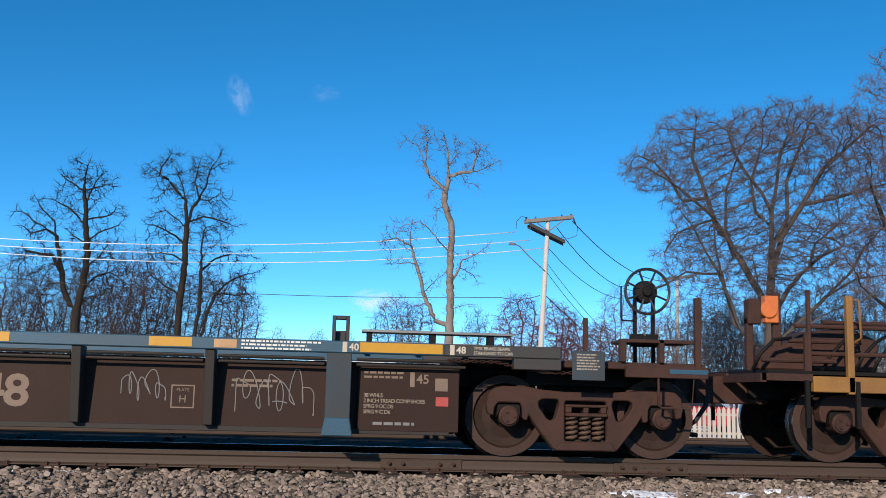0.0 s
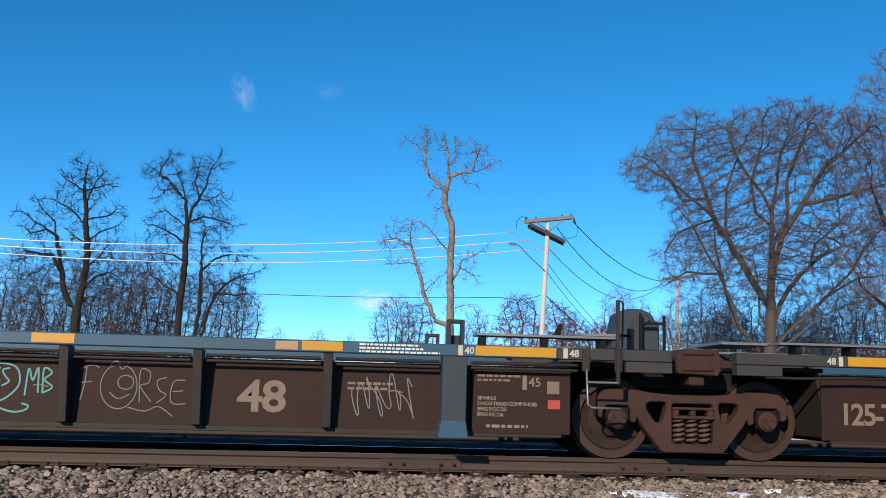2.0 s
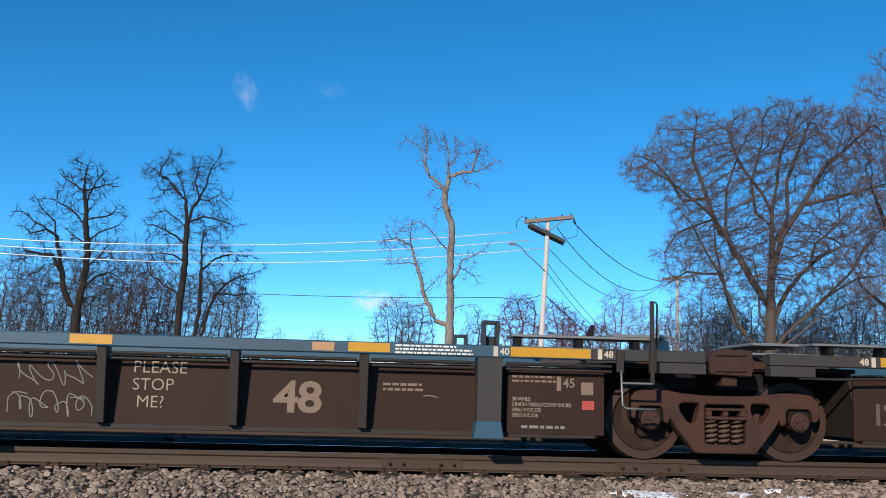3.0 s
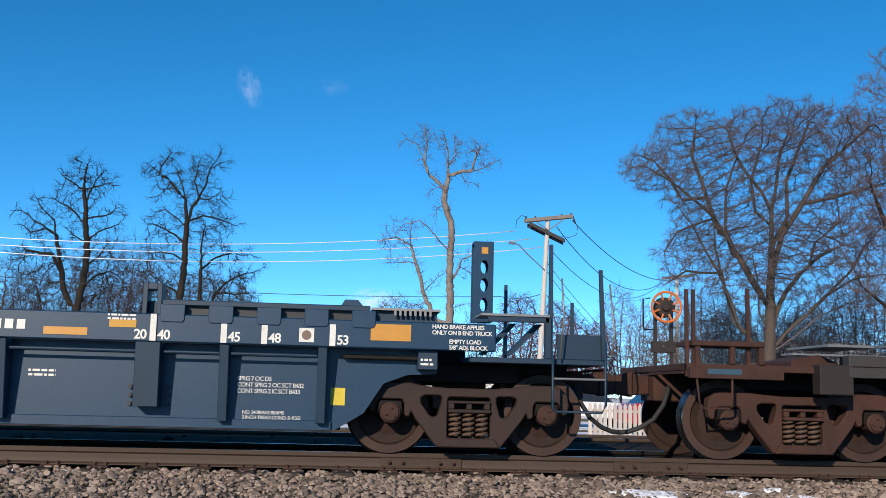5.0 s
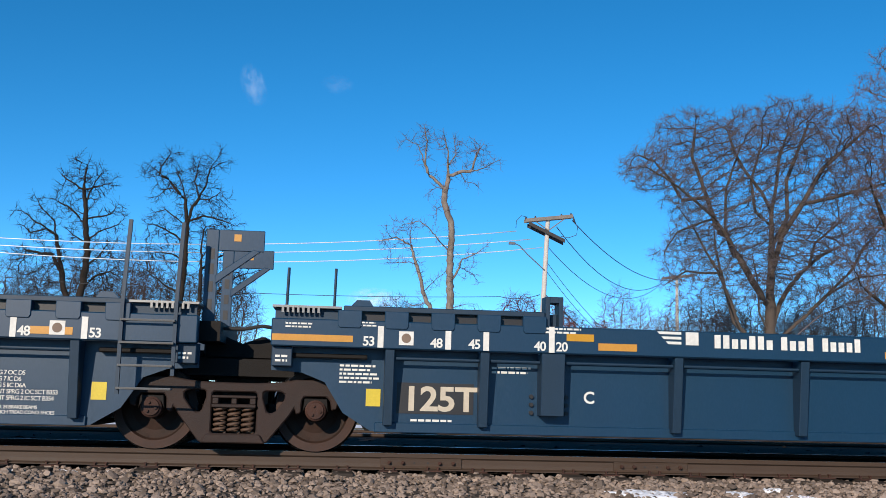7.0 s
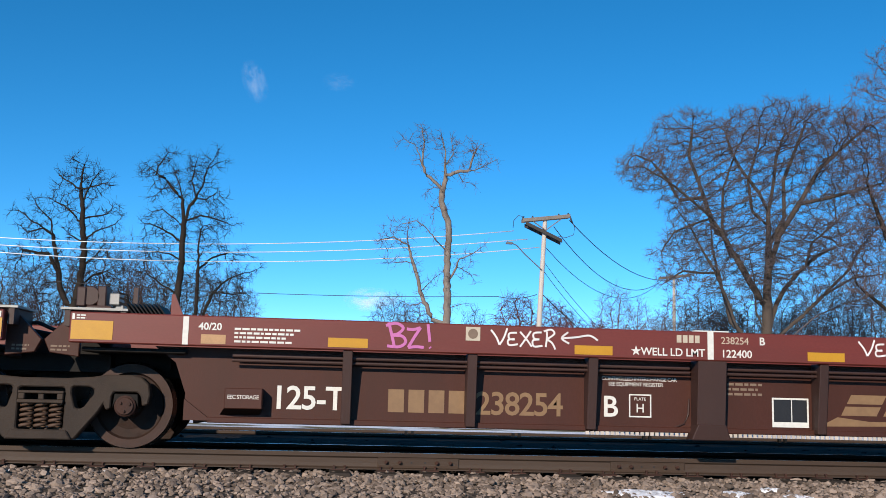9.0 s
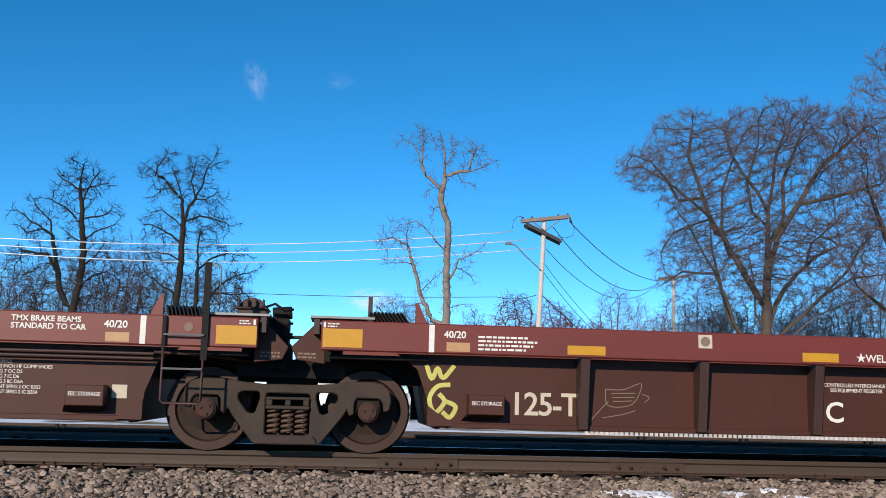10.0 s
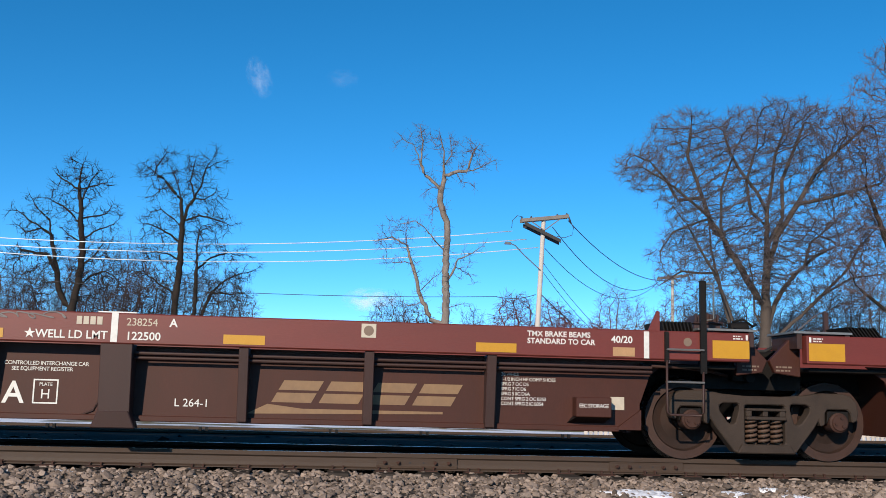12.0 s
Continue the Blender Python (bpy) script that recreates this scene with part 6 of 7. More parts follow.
def tree(name, label, at, stems, blobs, count, step, seed, bark, twig, group="", tip=0.010, thick=2.35, jitter=0.18, twigs=3, twig_len=0.45, kill=1.6, droop=0.0, root=0.0, halo=None, fine=0.75):
    """A bare tree grown into the given crown; twigs on every thin shoot."""
    t = thing(name, label, "tree", group, at)
    N, parent = colonize(stems, blobs, count, step, step * 9, step * kill, seed, jitter, halo)
    n = len(N)
    kids = [[] for _ in range(n)]
    for i, p in enumerate(parent):
        if p >= 0:
            kids[p].append(i)
    r = np.zeros(n)
    for i in range(n - 1, -1, -1):
        r[i] = (sum(r[k] ** thick for k in kids[i])) ** (1 / thick) if kids[i] else tip
    if root > 0:
        k = (root - tip) / max(1e-3, r[0] - tip)
        r = tip + (r - tip) * (1 + (k - 1) * np.clip((r - tip) / (0.35 * (r[0] - tip)), 0.08, 1))
    V = [Vector(q) for q in N]
    heavy, light = [], []
    heads = [(0, -1)]
    while heads:
        i, p = heads.pop()
        pts, rad = ([V[p]], [min(r[p], r[i] * 1.15)]) if p >= 0 else ([], [])
        while True:
            pts.append(V[i])
            rad.append(r[i])
            if not kids[i]:
                break
            k = sorted(kids[i], key=lambda q: -r[q])
            heads += [(q, i) for q in k[1:]]
            i = k[0]
        if len(pts) > 1:
            (heavy if rad[0] > tip * 4.5 else light).append((pts, rad))
    rnd = random.Random(seed)
    for i in range(1, n):
        if r[i] < tip * 3.2:
            d = (V[i] - V[parent[i]]).normalized()
            for _ in range(twigs):
                e = (d * 0.7 + Vector((rnd.gauss(0, 0.6), rnd.gauss(0, 0.6), rnd.gauss(0.08 - droop, 0.5)))).normalized()
                ln = twig_len * rnd.uniform(0.5, 1.3)
                m = V[i] + e * ln * 0.5
                f = (e + Vector((rnd.gauss(0, 0.28), rnd.gauss(0, 0.28), rnd.gauss(0.1 - droop, 0.28)))).normalized()
                light.append(([V[i], m, m + f * ln * 0.5], [tip * fine, tip * fine * 0.8, tip * fine * 0.5]))
    tube_mesh("trunk", heavy, bark, t, "") if heavy else None
    tube_mesh("crown", light, twig, t, "crown of fine bare twigs")
    return t


def L(*pairs):
    return [(a, 0.12 * math.sin(3.1 * a + b), b) for a, b in pairs]


def limb(depth, *pairs):
    """A crooked limb through (x, z), drifting in depth as it reaches out."""
    x0 = pairs[0][0]
    return [(x, depth * 0.8 * abs(x - x0) + 0.10 * math.sin(3.1 * x + z), z) for x, z in pairs]


tree("bare_tree", "scraggly bare tree with crooked dark limbs", (-14.41, 45, -0.45),
     [limb(0, (0, -0.2), (0, 5.2), (0.2, 6.47), (0.31, 7.82), (0.31, 8.87), (0.13, 9.92), (0.08, 10.98), (-0.09, 11.88), (-0.07, 12.65), (-0.06, 13.27), (-0.62, 13.55)),
      limb(0.35, (-0.24, 5.24), (-0.79, 6.28), (-0.96, 7.17), (-1.24, 8.35), (-1.45, 9.25), (-2.06, 9.67), (-2.98, 9.48), (-3.59, 9.91)),
      limb(-0.4, (-1.45, 9.25), (-1.51, 10), (-2.14, 10.65), (-2.63, 11.39)),
      limb(0.5, (0.16, 9.84), (-0.46, 10.5), (-1.08, 11), (-1.83, 11.35)),
      limb(-0.25, (-0.08, 11.81), (-0.74, 12.24), (-1.28, 12.59)),
      limb(0.15, (0.2, 10.3), (0.99, 10.41), (1.42, 10.58), (1.82, 11.13)),
      limb(-0.5, (-0.02, 11.89), (0.73, 12.07), (1.53, 12.19)),
      limb(0.3, (0.07, 11.13), (0.42, 12.37), (0.81, 13)),
      limb(-0.35, (0.3, 9.02), (0.91, 9.5), (1.76, 9.83), (2.33, 10.16)),
      limb(0.45, (0.4, 7.67), (1, 8.29), (1.38, 9.06)),
      limb(-0.15, (-2.06, 9.67), (-2.74, 10.1), (-3.28, 10.53)),
      limb(0.25, (0.27, 8.87), (-0.52, 9.29), (-0.98, 9.72)),
      limb(0, (0.1, 10.37), (-0.33, 10.65), (-0.91, 10.63)),
      limb(0.35, (-0.96, 7.17), (-1.58, 8.19), (-2.45, 8.31), (-3.04, 8.43)),
      limb(-0.4, (-0.08, 12.19), (0.26, 12.51), (0.54, 12.68)),
      limb(0.5, (0.2, 6.47), (0.8, 7.09), (1.5, 7.41))],
     [(-0.2, 0, 12.3, 1.7, 1.2, 1.4, 0.6, 0), (-2.3, 0, 7.7, 1.7, 1.8, 2.0, 0.8, 0), (1.5, 0, 7.1, 1.4, 1.8, 1.7, 0.6, 0)],
     420, 0.22, 11, M_BARK, M_TWIG_DARK, "bare trees", tip=0.0150, jitter=0.36, twigs=4, twig_len=0.42, root=0.25, halo=(900, 0.36), fine=0.55)
tree("bare_tree", "scraggly bare tree with forked crown and trailing shoots", (-8.61, 43, -0.45),
     [limb(0, (0, -0.2), (0, 5.17), (0.06, 6.47), (0.13, 7.78), (0.15, 8.95), (0.13, 9.98), (-0.01, 11.16)),
      limb(0.35, (-0.01, 11.16), (-0.62, 11.8), (-1.08, 12.37), (-1.61, 12.72), (-2.13, 13.14)),
      limb(-0.4, (-1.08, 12.37), (-1.52, 12.43), (-1.93, 12.26)),
      limb(0.5, (-1.61, 12.72), (-1.28, 13.19), (-0.96, 13.8)),
      limb(-0.25, (0.18, 9.98), (0.41, 10.81), (0.7, 11.26), (1.02, 11.95), (1.26, 12.86), (1.71, 13.79)),
      limb(0.15, (-0.01, 11.16), (-0.2, 11.89), (-0.46, 12.63)),
      limb(-0.5, (0.7, 11.26), (1.28, 11.22), (1.98, 11.62)),
      limb(0.3, (0.7, 11.26), (0.43, 12.22), (0.58, 13.28)),
      limb(-0.35, (0.32, 0.3), (0.74, 2.6), (1.06, 5.2), (1.06, 6.36), (1.07, 7.38), (1.02, 8.84), (1.15, 9.73)),
      limb(0.45, (0.43, 0.3), (1.01, 2.6), (1.45, 5.21), (1.85, 6.24), (2.52, 6.99), (3.22, 7.31), (3.99, 7.63)),
      limb(-0.15, (1.85, 6.24), (2.85, 6.13), (3.71, 6.16)),
      limb(0.25, (-0.05, 6.1), (-0.86, 6.51), (-1.3, 6.85), (-1.67, 7.06), (-1.91, 7.55)),
      limb(0, (0.13, 8.8), (-0.46, 9.22), (-1.2, 9.63), (-1.91, 9.75)),
      limb(0.35, (0.11, 9.68), (-0.52, 10.25), (-1.12, 10.66), (-1.68, 10.49)),
      limb(-0.4, (0.16, 9.98), (1.04, 10.32), (1.92, 10.06), (2.65, 9.79)),
      limb(0.5, (1.07, 7.38), (1.74, 8.13), (2.58, 8.46), (3.31, 8.34)),
      limb(-0.25, (1.26, 12.86), (1.6, 13.18), (2.17, 13.43)),
      limb(0.15, (-0.77, 11.87), (-1.18, 11.7), (-1.45, 11.39)),
      limb(-0.5, (0.15, 7.78), (-0.54, 8.19), (-1.24, 8.16))],
     [(0.1, 0, 12.4, 1.9, 1.6, 1.5, 0.9, 0), (1.5, 0, 9.9, 1.3, 1.5, 1.6, 0.8, 0), (-1.1, 0, 8.8, 1.2, 1.3, 1.8, 0.5, 0), (2.5, 0, 6.6, 1.6, 1.5, 1.3, 0.8, 0)],
     480, 0.22, 23, M_BARK, M_TWIG_DARK, "bare trees", tip=0.0135, jitter=0.36, twigs=6, twig_len=0.44, root=0.215, droop=0.12, halo=(1000, 0.34), fine=0.52)
tree("bare_tree", "large bare maple with a broad dome of fine twigs", (24.96, 45, -0.45),
     [limb(0, (-0, -0.2), (-0, 3.77), (0.12, 5.62), (0.22, 7.67), (0.27, 9.93), (0.38, 12.41), (0.65, 13.77), (0.89, 15.72), (1.52, 17.31)),
      limb(0.35, (0.38, 12.41), (-0.14, 13.54), (-1.1, 14.84), (-1.66, 15.98), (-2.04, 17.32)),
      limb(-0.4, (0.01, 6.73), (-1.03, 8), (-1.97, 9.47), (-2.82, 10.75), (-3.67, 11.66), (-5.01, 12.55), (-6.54, 13.44), (-8.07, 14.13), (-9.03, 13.98)),
      limb(0.5, (-1.97, 9.47), (-2.48, 11.33), (-2.39, 13.63), (-1.67, 15.78)),
      limb(-0.25, (-2.82, 10.75), (-3.84, 13.56), (-4.6, 15.44), (-4.38, 17.39)),
      limb(0.15, (-5.01, 12.55), (-5.77, 14.04), (-6.73, 15.15), (-7.69, 15.48)),
      limb(-0.5, (-0.35, 3.76), (-2.04, 5.37), (-2.68, 6.82), (-3.52, 8.47), (-4.28, 9.56), (-5.22, 11.03), (-6.46, 12.11)),
      limb(0.3, (-2.04, 5.37), (-2.57, 7.76), (-3.02, 9.99), (-3.1, 11.5)),
      limb(-0.35, (0.1, 4.88), (-0.68, 6.34), (-0.74, 8.2), (-1, 9.69)),
      limb(0.45, (0.1, 4.88), (0.78, 6.76), (1.48, 7.81), (2.49, 8.88), (4.09, 10.08), (5.9, 10.92)),
      limb(-0.15, (0.26, 8.61), (0.97, 10.91), (2.2, 12.88), (3.45, 15.06), (6.35, 17.76)),
      limb(0.25, (0.3, 10.31), (1.39, 12.07), (1.45, 14.39), (2.29, 16.37), (3.14, 18.19)),
      limb(0, (0.04, 3.96), (1.23, 5.28), (2.41, 6.25), (4.02, 7.81), (5.24, 8.99), (6.09, 10.54), (7.33, 11.75)),
      limb(0.35, (0.14, 3.96), (2, 5.12), (3.58, 6.29), (5.57, 7.11), (7.17, 7.54)),
      limb(-0.4, (3.72, 7.51), (5.23, 8.51), (7.21, 8.78)),
      limb(0.5, (0.36, 11.45), (-0.56, 12.37), (-0.72, 14.28), (-0.08, 16.64)),
      limb(-0.25, (-3.67, 11.66), (-5.6, 10.83), (-6.38, 9.67)),
      limb(0.15, (-3.52, 8.47), (-4.86, 8.61), (-6.39, 7.62)),
      limb(-0.5, (2.2, 12.88), (4.2, 13.35), (6.62, 14.04)),
      limb(0.3, (2.49, 8.88), (3.12, 10.62), (4.95, 12.03))],
     [(0.8, 0, 13.0, 6.7, 6.3, 5.8, 8, 3), (-6.7, 0, 14.6, 2.4, 2.5, 1.4, 1.3, 0), (-4.6, 0, 16.6, 2.4, 3.0, 1.8, 1.2, 0), (5.5, 0, 15.9, 3.1, 4.0, 3.3, 1.8, 0), (-2.6, 0, 9.3, 3.6, 4.0, 2.7, 1.6, 0), (4.1, 0, 9.5, 3.3, 3.5, 3.1, 1.6, 0), (-5.2, 0, 9.2, 1.4, 2.0, 2.4, 0.7, 0), (1.5, 0, 17.3, 4.7, 5.0, 1.8, 2, 0)],
     8000, 0.27, 5, M_BARK_WARM, M_TWIG, "bare trees", tip=0.0125, thick=2.15, jitter=0.16, twigs=8, twig_len=0.44, kill=1.35, root=0.38, halo=(1500, 0.6), fine=0.52)
tree("bare_tree", "tall bare tree with reddish twigs at the yard's edge", (32.3, 40, -0.45),
     [L((0, -0.2), (-0.2, 6), (-0.8, 12), (-1.6, 18)), L((-0.2, 5), (-2, 9), (-3.4, 13)), L((-0.2, 4.5), (-2.4, 6), (-4.2, 7.5)), L((0, 6), (2.5, 12), (3, 18))],
     [(-1.5, 0, 15.5, 3.2, 3, 6.0, 3, 0), (-3.3, 0, 9.5, 2.4, 2.4, 4.0, 2, 0), (2.5, 0, 15, 3, 3, 7, 2, 0)],
     3400, 0.28, 6, M_BARK, M_TWIG_WARM, "bare trees", tip=0.0095, jitter=0.22, twigs=6, twig_len=0.5, root=0.40)
# tall lopped tree beside the tracks
tree("lopped_tree", "tall lopped tree with pale peeling trunk and thin shoots", (3.64, 22, -0.45),
     [limb(0, (0, -0.2), (0, 3.56), (0.02, 4.2), (-0.03, 4.98), (-0.02, 5.76), (0.01, 6.46), (-0.01, 6.95), (-0.16, 7.35), (-0.25, 7.64), (-0.23, 8.09)),
      limb(0.35, (-0.23, 8.09), (-0.46, 8.32), (-0.77, 8.57), (-0.96, 8.97), (-1.04, 9.32), (-1.24, 9.66), (-1.6, 9.85)),
      limb(-0.4, (-0.96, 8.97), (-0.91, 9.63), (-1.01, 10.34)),
      limb(0.5, (-0.23, 8.09), (-0.12, 8.45), (-0.15, 8.91), (-0.19, 9.46), (-0.33, 10.07)),
      limb(-0.25, (-0.09, 8.55), (0.22, 8.72), (0.82, 8.75), (1.22, 8.92), (1.57, 9.14)),
      limb(0.15, (-0.14, 8.91), (0.11, 9.37), (-0.01, 9.98)),
      limb(-0.5, (0.22, 8.72), (0.43, 8.36), (0.68, 8.29)),
      limb(0.3, (0.67, 8.77), (0.81, 9.36), (1.05, 9.73)),
      limb(-0.35, (-0.26, 8.09), (-0.54, 8.15), (-0.77, 7.92)),
      limb(0.45, (-0.22, 7.49), (-0.52, 7.43), (-0.51, 7.08)),
      limb(-0.15, (-0.09, 5.96), (-0.41, 6.24), (-0.71, 6.63), (-1.12, 6.91), (-1.6, 6.79)),
      limb(0.25, (-0.48, 3.4), (-0.52, 3.74), (-0.74, 4.17), (-0.9, 4.55), (-1.01, 5.04), (-1.17, 5.52), (-1.34, 6.11), (-1.4, 6.6), (-1.36, 6.99)),
      limb(0, (-1.17, 5.52), (-1.66, 5.5), (-2.14, 5.44)),
      limb(0.35, (-1.29, 6.11), (-1.88, 6.38), (-2.32, 6.26)),
      limb(-0.4, (-0.9, 4.55), (-0.47, 4.96), (-0.2, 5.17)),
      limb(0.5, (-0.76, 4.17), (-1.23, 4.06), (-1.62, 4.24)),
      limb(-0.25, (0.04, 4.88), (0.3, 5.38), (0.39, 5.68), (0.88, 5.9), (1.27, 6.21)),
      limb(0.15, (0.35, 5.43), (0.8, 5.2), (1, 4.92)),
      limb(-0.5, (0.04, 4), (0.43, 4.11), (0.77, 4.17))],
     [(-0.9, 0, 9.8, 0.7, 0.7, 0.5, 0.8, 0), (0.5, 0, 9.3, 0.9, 0.7, 0.6, 1, 0), (-1.8, 0, 6.2, 0.7, 0.7, 0.9, 0.9, 0), (0.7, 0, 5.4, 0.4, 0.5, 0.7, 0.3, 0)],
     260, 0.12, 77, M_BARK_PALE, M_TWIG_WARM, "", tip=0.0062, thick=2.3, jitter=0.42, twigs=3, twig_len=0.24, root=0.15, halo=(520, 0.16), fine=0.75)


def bush_row(name, label, spots, twig, seed, group, droop=0.0, tip=0.0110):
    for i, (x, y, h, w) in enumerate(spots):
        rnd = random.Random(seed + i)
        stems = [limb(0, (0, -0.2), (0.03 * w, 0.25 * h), (-0.02 * w, 0.5 * h), (0.03 * w, 0.75 * h))]
        for k in (-1, -0.7, -0.4, 0.35, 0.65, 0.95):
            f = rnd.uniform(0.8, 1.15)
            stems.append(limb(rnd.uniform(-0.6, 0.6), (0, rnd.uniform(0.06, 0.2) * h), (k * 0.16 * w, 0.32 * h * f), (k * 0.30 * w, 0.5 * h * f), (k * 0.40 * w, 0.66 * h * f)))
        blobs = [(rnd.uniform(-0.08, 0.08) * w, 0, 0.64 * h, 0.52 * w, 0.4 * w, 0.37 * h, 2, 1), (rnd.uniform(-0.3, 0.3) * w, 0, 0.42 * h, 0.48 * w, 0.35 * w, 0.3 * h, 1, 0)]
        tree(name, label, (x, y, -0.45), stems, blobs, 1300, 0.032 * h, seed + i, twig, twig, group, tip=tip, jitter=0.20, twigs=6, twig_len=0.07 * h, droop=droop, root=0.10, kill=1.4, fine=0.65)


bush_row("bare_shrub", "bare scrubby tree with greyish brown twigs behind the yard", ((-21.6, 55, 9.5, 3.8), (-21.5, 62, 9.4, 4.6), (-18.4, 58, 10.0, 5.1), (-17.9, 65, 12.3, 6.0), (-15.0, 61, 11.4, 4.9), (-12.2, 57, 9.9, 4.6), (-11.3, 64, 9.7, 5.5), (-8.4, 60, 9.5, 4.4), (-6.5, 56, 7.9, 2.7), (-22.9, 63, 8.3, 4.6), (-17.2, 59, 8.8, 4.8), (-13.0, 55, 8.2, 4.5), (4.0, 62, 8.2, 3.5), (5.4, 58, 7.4, 2.7), (10.5, 65, 7.6, 3.0)), M_TWIG_SCRUB, 300, "background scrub")
bush_row("bare_shrub", "distant bare tree beyond the yard", ((-9.6, 150, 11.0, 3.3), (-3.8, 157, 11.3, 4.2), (1.6, 153, 10.6, 2.8)), M_TWIG_SCRUB, 330, "background scrub")
bush_row("bare_shrub", "weeping shrub with crimson twigs", ((11.2, 50, 7.6, 3.0), (14.9, 57, 7.8, 3.3), (15.5, 53, 6.5, 2.5), (18.8, 60, 6.7, 2.8)), M_TWIG_RED, 340, "crimson shrubs", 0.35, 0.016)
bush_row("bare_shrub", "slender bare tree by the distant pole", ((20.9, 62, 9.5, 3.3), (24.5, 69, 9.2, 2.7), (25.5, 65, 7.6, 3.9), (30.6, 72, 9.0, 5.2), (32.2, 68, 8.5, 4.9), (33.6, 64, 7.8, 4.7), (40.0, 71, 9.2, 5.6), (41.0, 67, 9.4, 4.9), (41.5, 63, 10.9, 4.6)), M_TWIG_WARM, 360, "background scrub")

bush_row("bare_shrub", "low bare thicket under the maple", ((23.2, 54, 8.2, 4.1), (27.9, 61, 9.7, 4.9), (28.9, 57, 9.5, 5.0), (34.6, 64, 10.0, 5.1), (35.6, 60, 10.1, 5.2), (36.2, 56, 10.1, 5.0), (42.3, 63, 12.0, 5.0), (28.2, 59, 8.1, 4.4), (31.9, 55, 7.6, 4.1)), M_TWIG, 390, "background scrub")

# ---- utility poles and wires ----
def strand(name, pts, sag, r, mat, label, group):
    """A wire hung from point to point."""
    bm = bmesh.new()
    out = []
    for a, b in zip(pts, pts[1:]):
        a, b = Vector(a), Vector(b)
        for i in range(14):
            f = i / 14
            q = a.lerp(b, f)
            q.z -= sag * 4 * f * (1 - f)
            out.append(q)
    out.append(Vector(pts[-1]))
    pipe(bm, out, r, 5)
    ob = link(name, bm, mat, smooth=True)
    return tagged(ob, label, "wire", group)


def utility_pole(x, y, lean, top, arm, label, lamp=False):
    t = thing("utility_pole", label, "utility pole", "utility poles", (x, y, -0.45))
    bm = bmesh.new()
    tube(bm, (0, 0, -0.3), (lean, 0, top), 0.17, 12, 0.12)
    part("pole", bm, M_POLE, t, smooth=False)
    for y0, z0, z1, reach, shift, m in ((-0.26, -0.34, 0.02, 1.0, 0.04, M_CROSSARM), (0.16, -0.32, 0.04, 1.0, 0.04, M_CROSSARM), (-0.30, -0.50, -1.42, 0.76, -0.10, M_CROSSARM_SHADE), (0.16, -0.56, -1.48, 0.76, -0.10, M_CROSSARM_SHADE))[:4 if lamp else 2]:
        bm = bmesh.new()
        xa, xb = lean + shift - reach * arm, lean + shift + reach * arm
        hull(bm, [(xa, y0, top + z0), (xb, y0, top + z1), (xb, y0 + 0.12, top + z1), (xa, y0 + 0.12, top + z0)],
             [(xa, y0, top + z0 + 0.20), (xb, y0, top + z1 + 0.20), (xb, y0 + 0.12, top + z1 + 0.20), (xa, y0 + 0.12, top + z0 + 0.20)])
        part("crossarm", bm, m, t, bevel=0.01)
    for k in (-0.95, -0.55, 0.55, 0.95):
        bm = bmesh.new()
        c = Vector((lean + k * arm, -0.14, top - 0.02 + 0.17 * k))
        tube(bm, c, c + Vector((0, 0, 0.08)), 0.05, 8, 0.06)
        tube(bm, c + Vector((0, 0, 0.08)), c + Vector((0, 0, 0.16)), 0.06, 8, 0.03)
        part("insulator", bm, M_CABLE, t)
    bm = bmesh.new()
    tube(bm, (lean - 0.7 * arm, -0.18, top - 0.12), (lean, -0.18, top - 0.75), 0.03, 6)
    tube(bm, (lean + 0.7 * arm, -0.18, top - 0.02), (lean, -0.18, top - 0.75), 0.03, 6)
    part("brace", bm, M_CROSSARM, t)
    if lamp:
        bent_pipe(t, [(lean - 1.85, -0.2, top - 0.70), (lean - 1.82, -0.2, top - 0.28), (lean - 1.55, -0.2, top + 0.02), (lean - 1.2, -0.2, top - 0.05)], 0.018, M_CABLE, "jumper_wire")
        bent_pipe(t, [(lean + 1.40, -0.2, top + 0.05), (lean + 1.66, -0.2, top - 0.55), (lean + 1.58, -0.2, top - 0.95), (lean + 1.15, -0.2, top - 1.12), (lean + 0.7, -0.2, top - 1.05)], 0.018, M_CABLE, "jumper_wire")
        bent_pipe(t, [(lean + 1.37, -0.2, top + 0.10), (lean + 1.50, -0.2, top - 0.25)], 0.05, M_CABLE, "insulator")
        bm = bmesh.new()
        pipe(bm, [(lean * 0.65, -0.15, top - 3.0), (-0.7, -0.5, top - 2.2), (-1.2, -0.7, top - 1.75), (-1.5, -0.8, top - 1.65)], 0.03, 6)
        part("lamp_arm", bm, M_GALV, t)
        bm = bmesh.new()
        hull(bm, [(-1.85, -0.95, top - 1.72), (-1.45, -0.9, top - 1.72), (-1.45, -0.7, top - 1.72), (-1.85, -0.75, top - 1.72)], [(-1.78, -0.9, top - 1.57), (-1.45, -0.87, top - 1.60), (-1.45, -0.73, top - 1.60), (-1.78, -0.8, top - 1.57)])
        part("lamp_head", bm, M_GALV, t, "grey street lamp head", bevel=0.02)
    return t


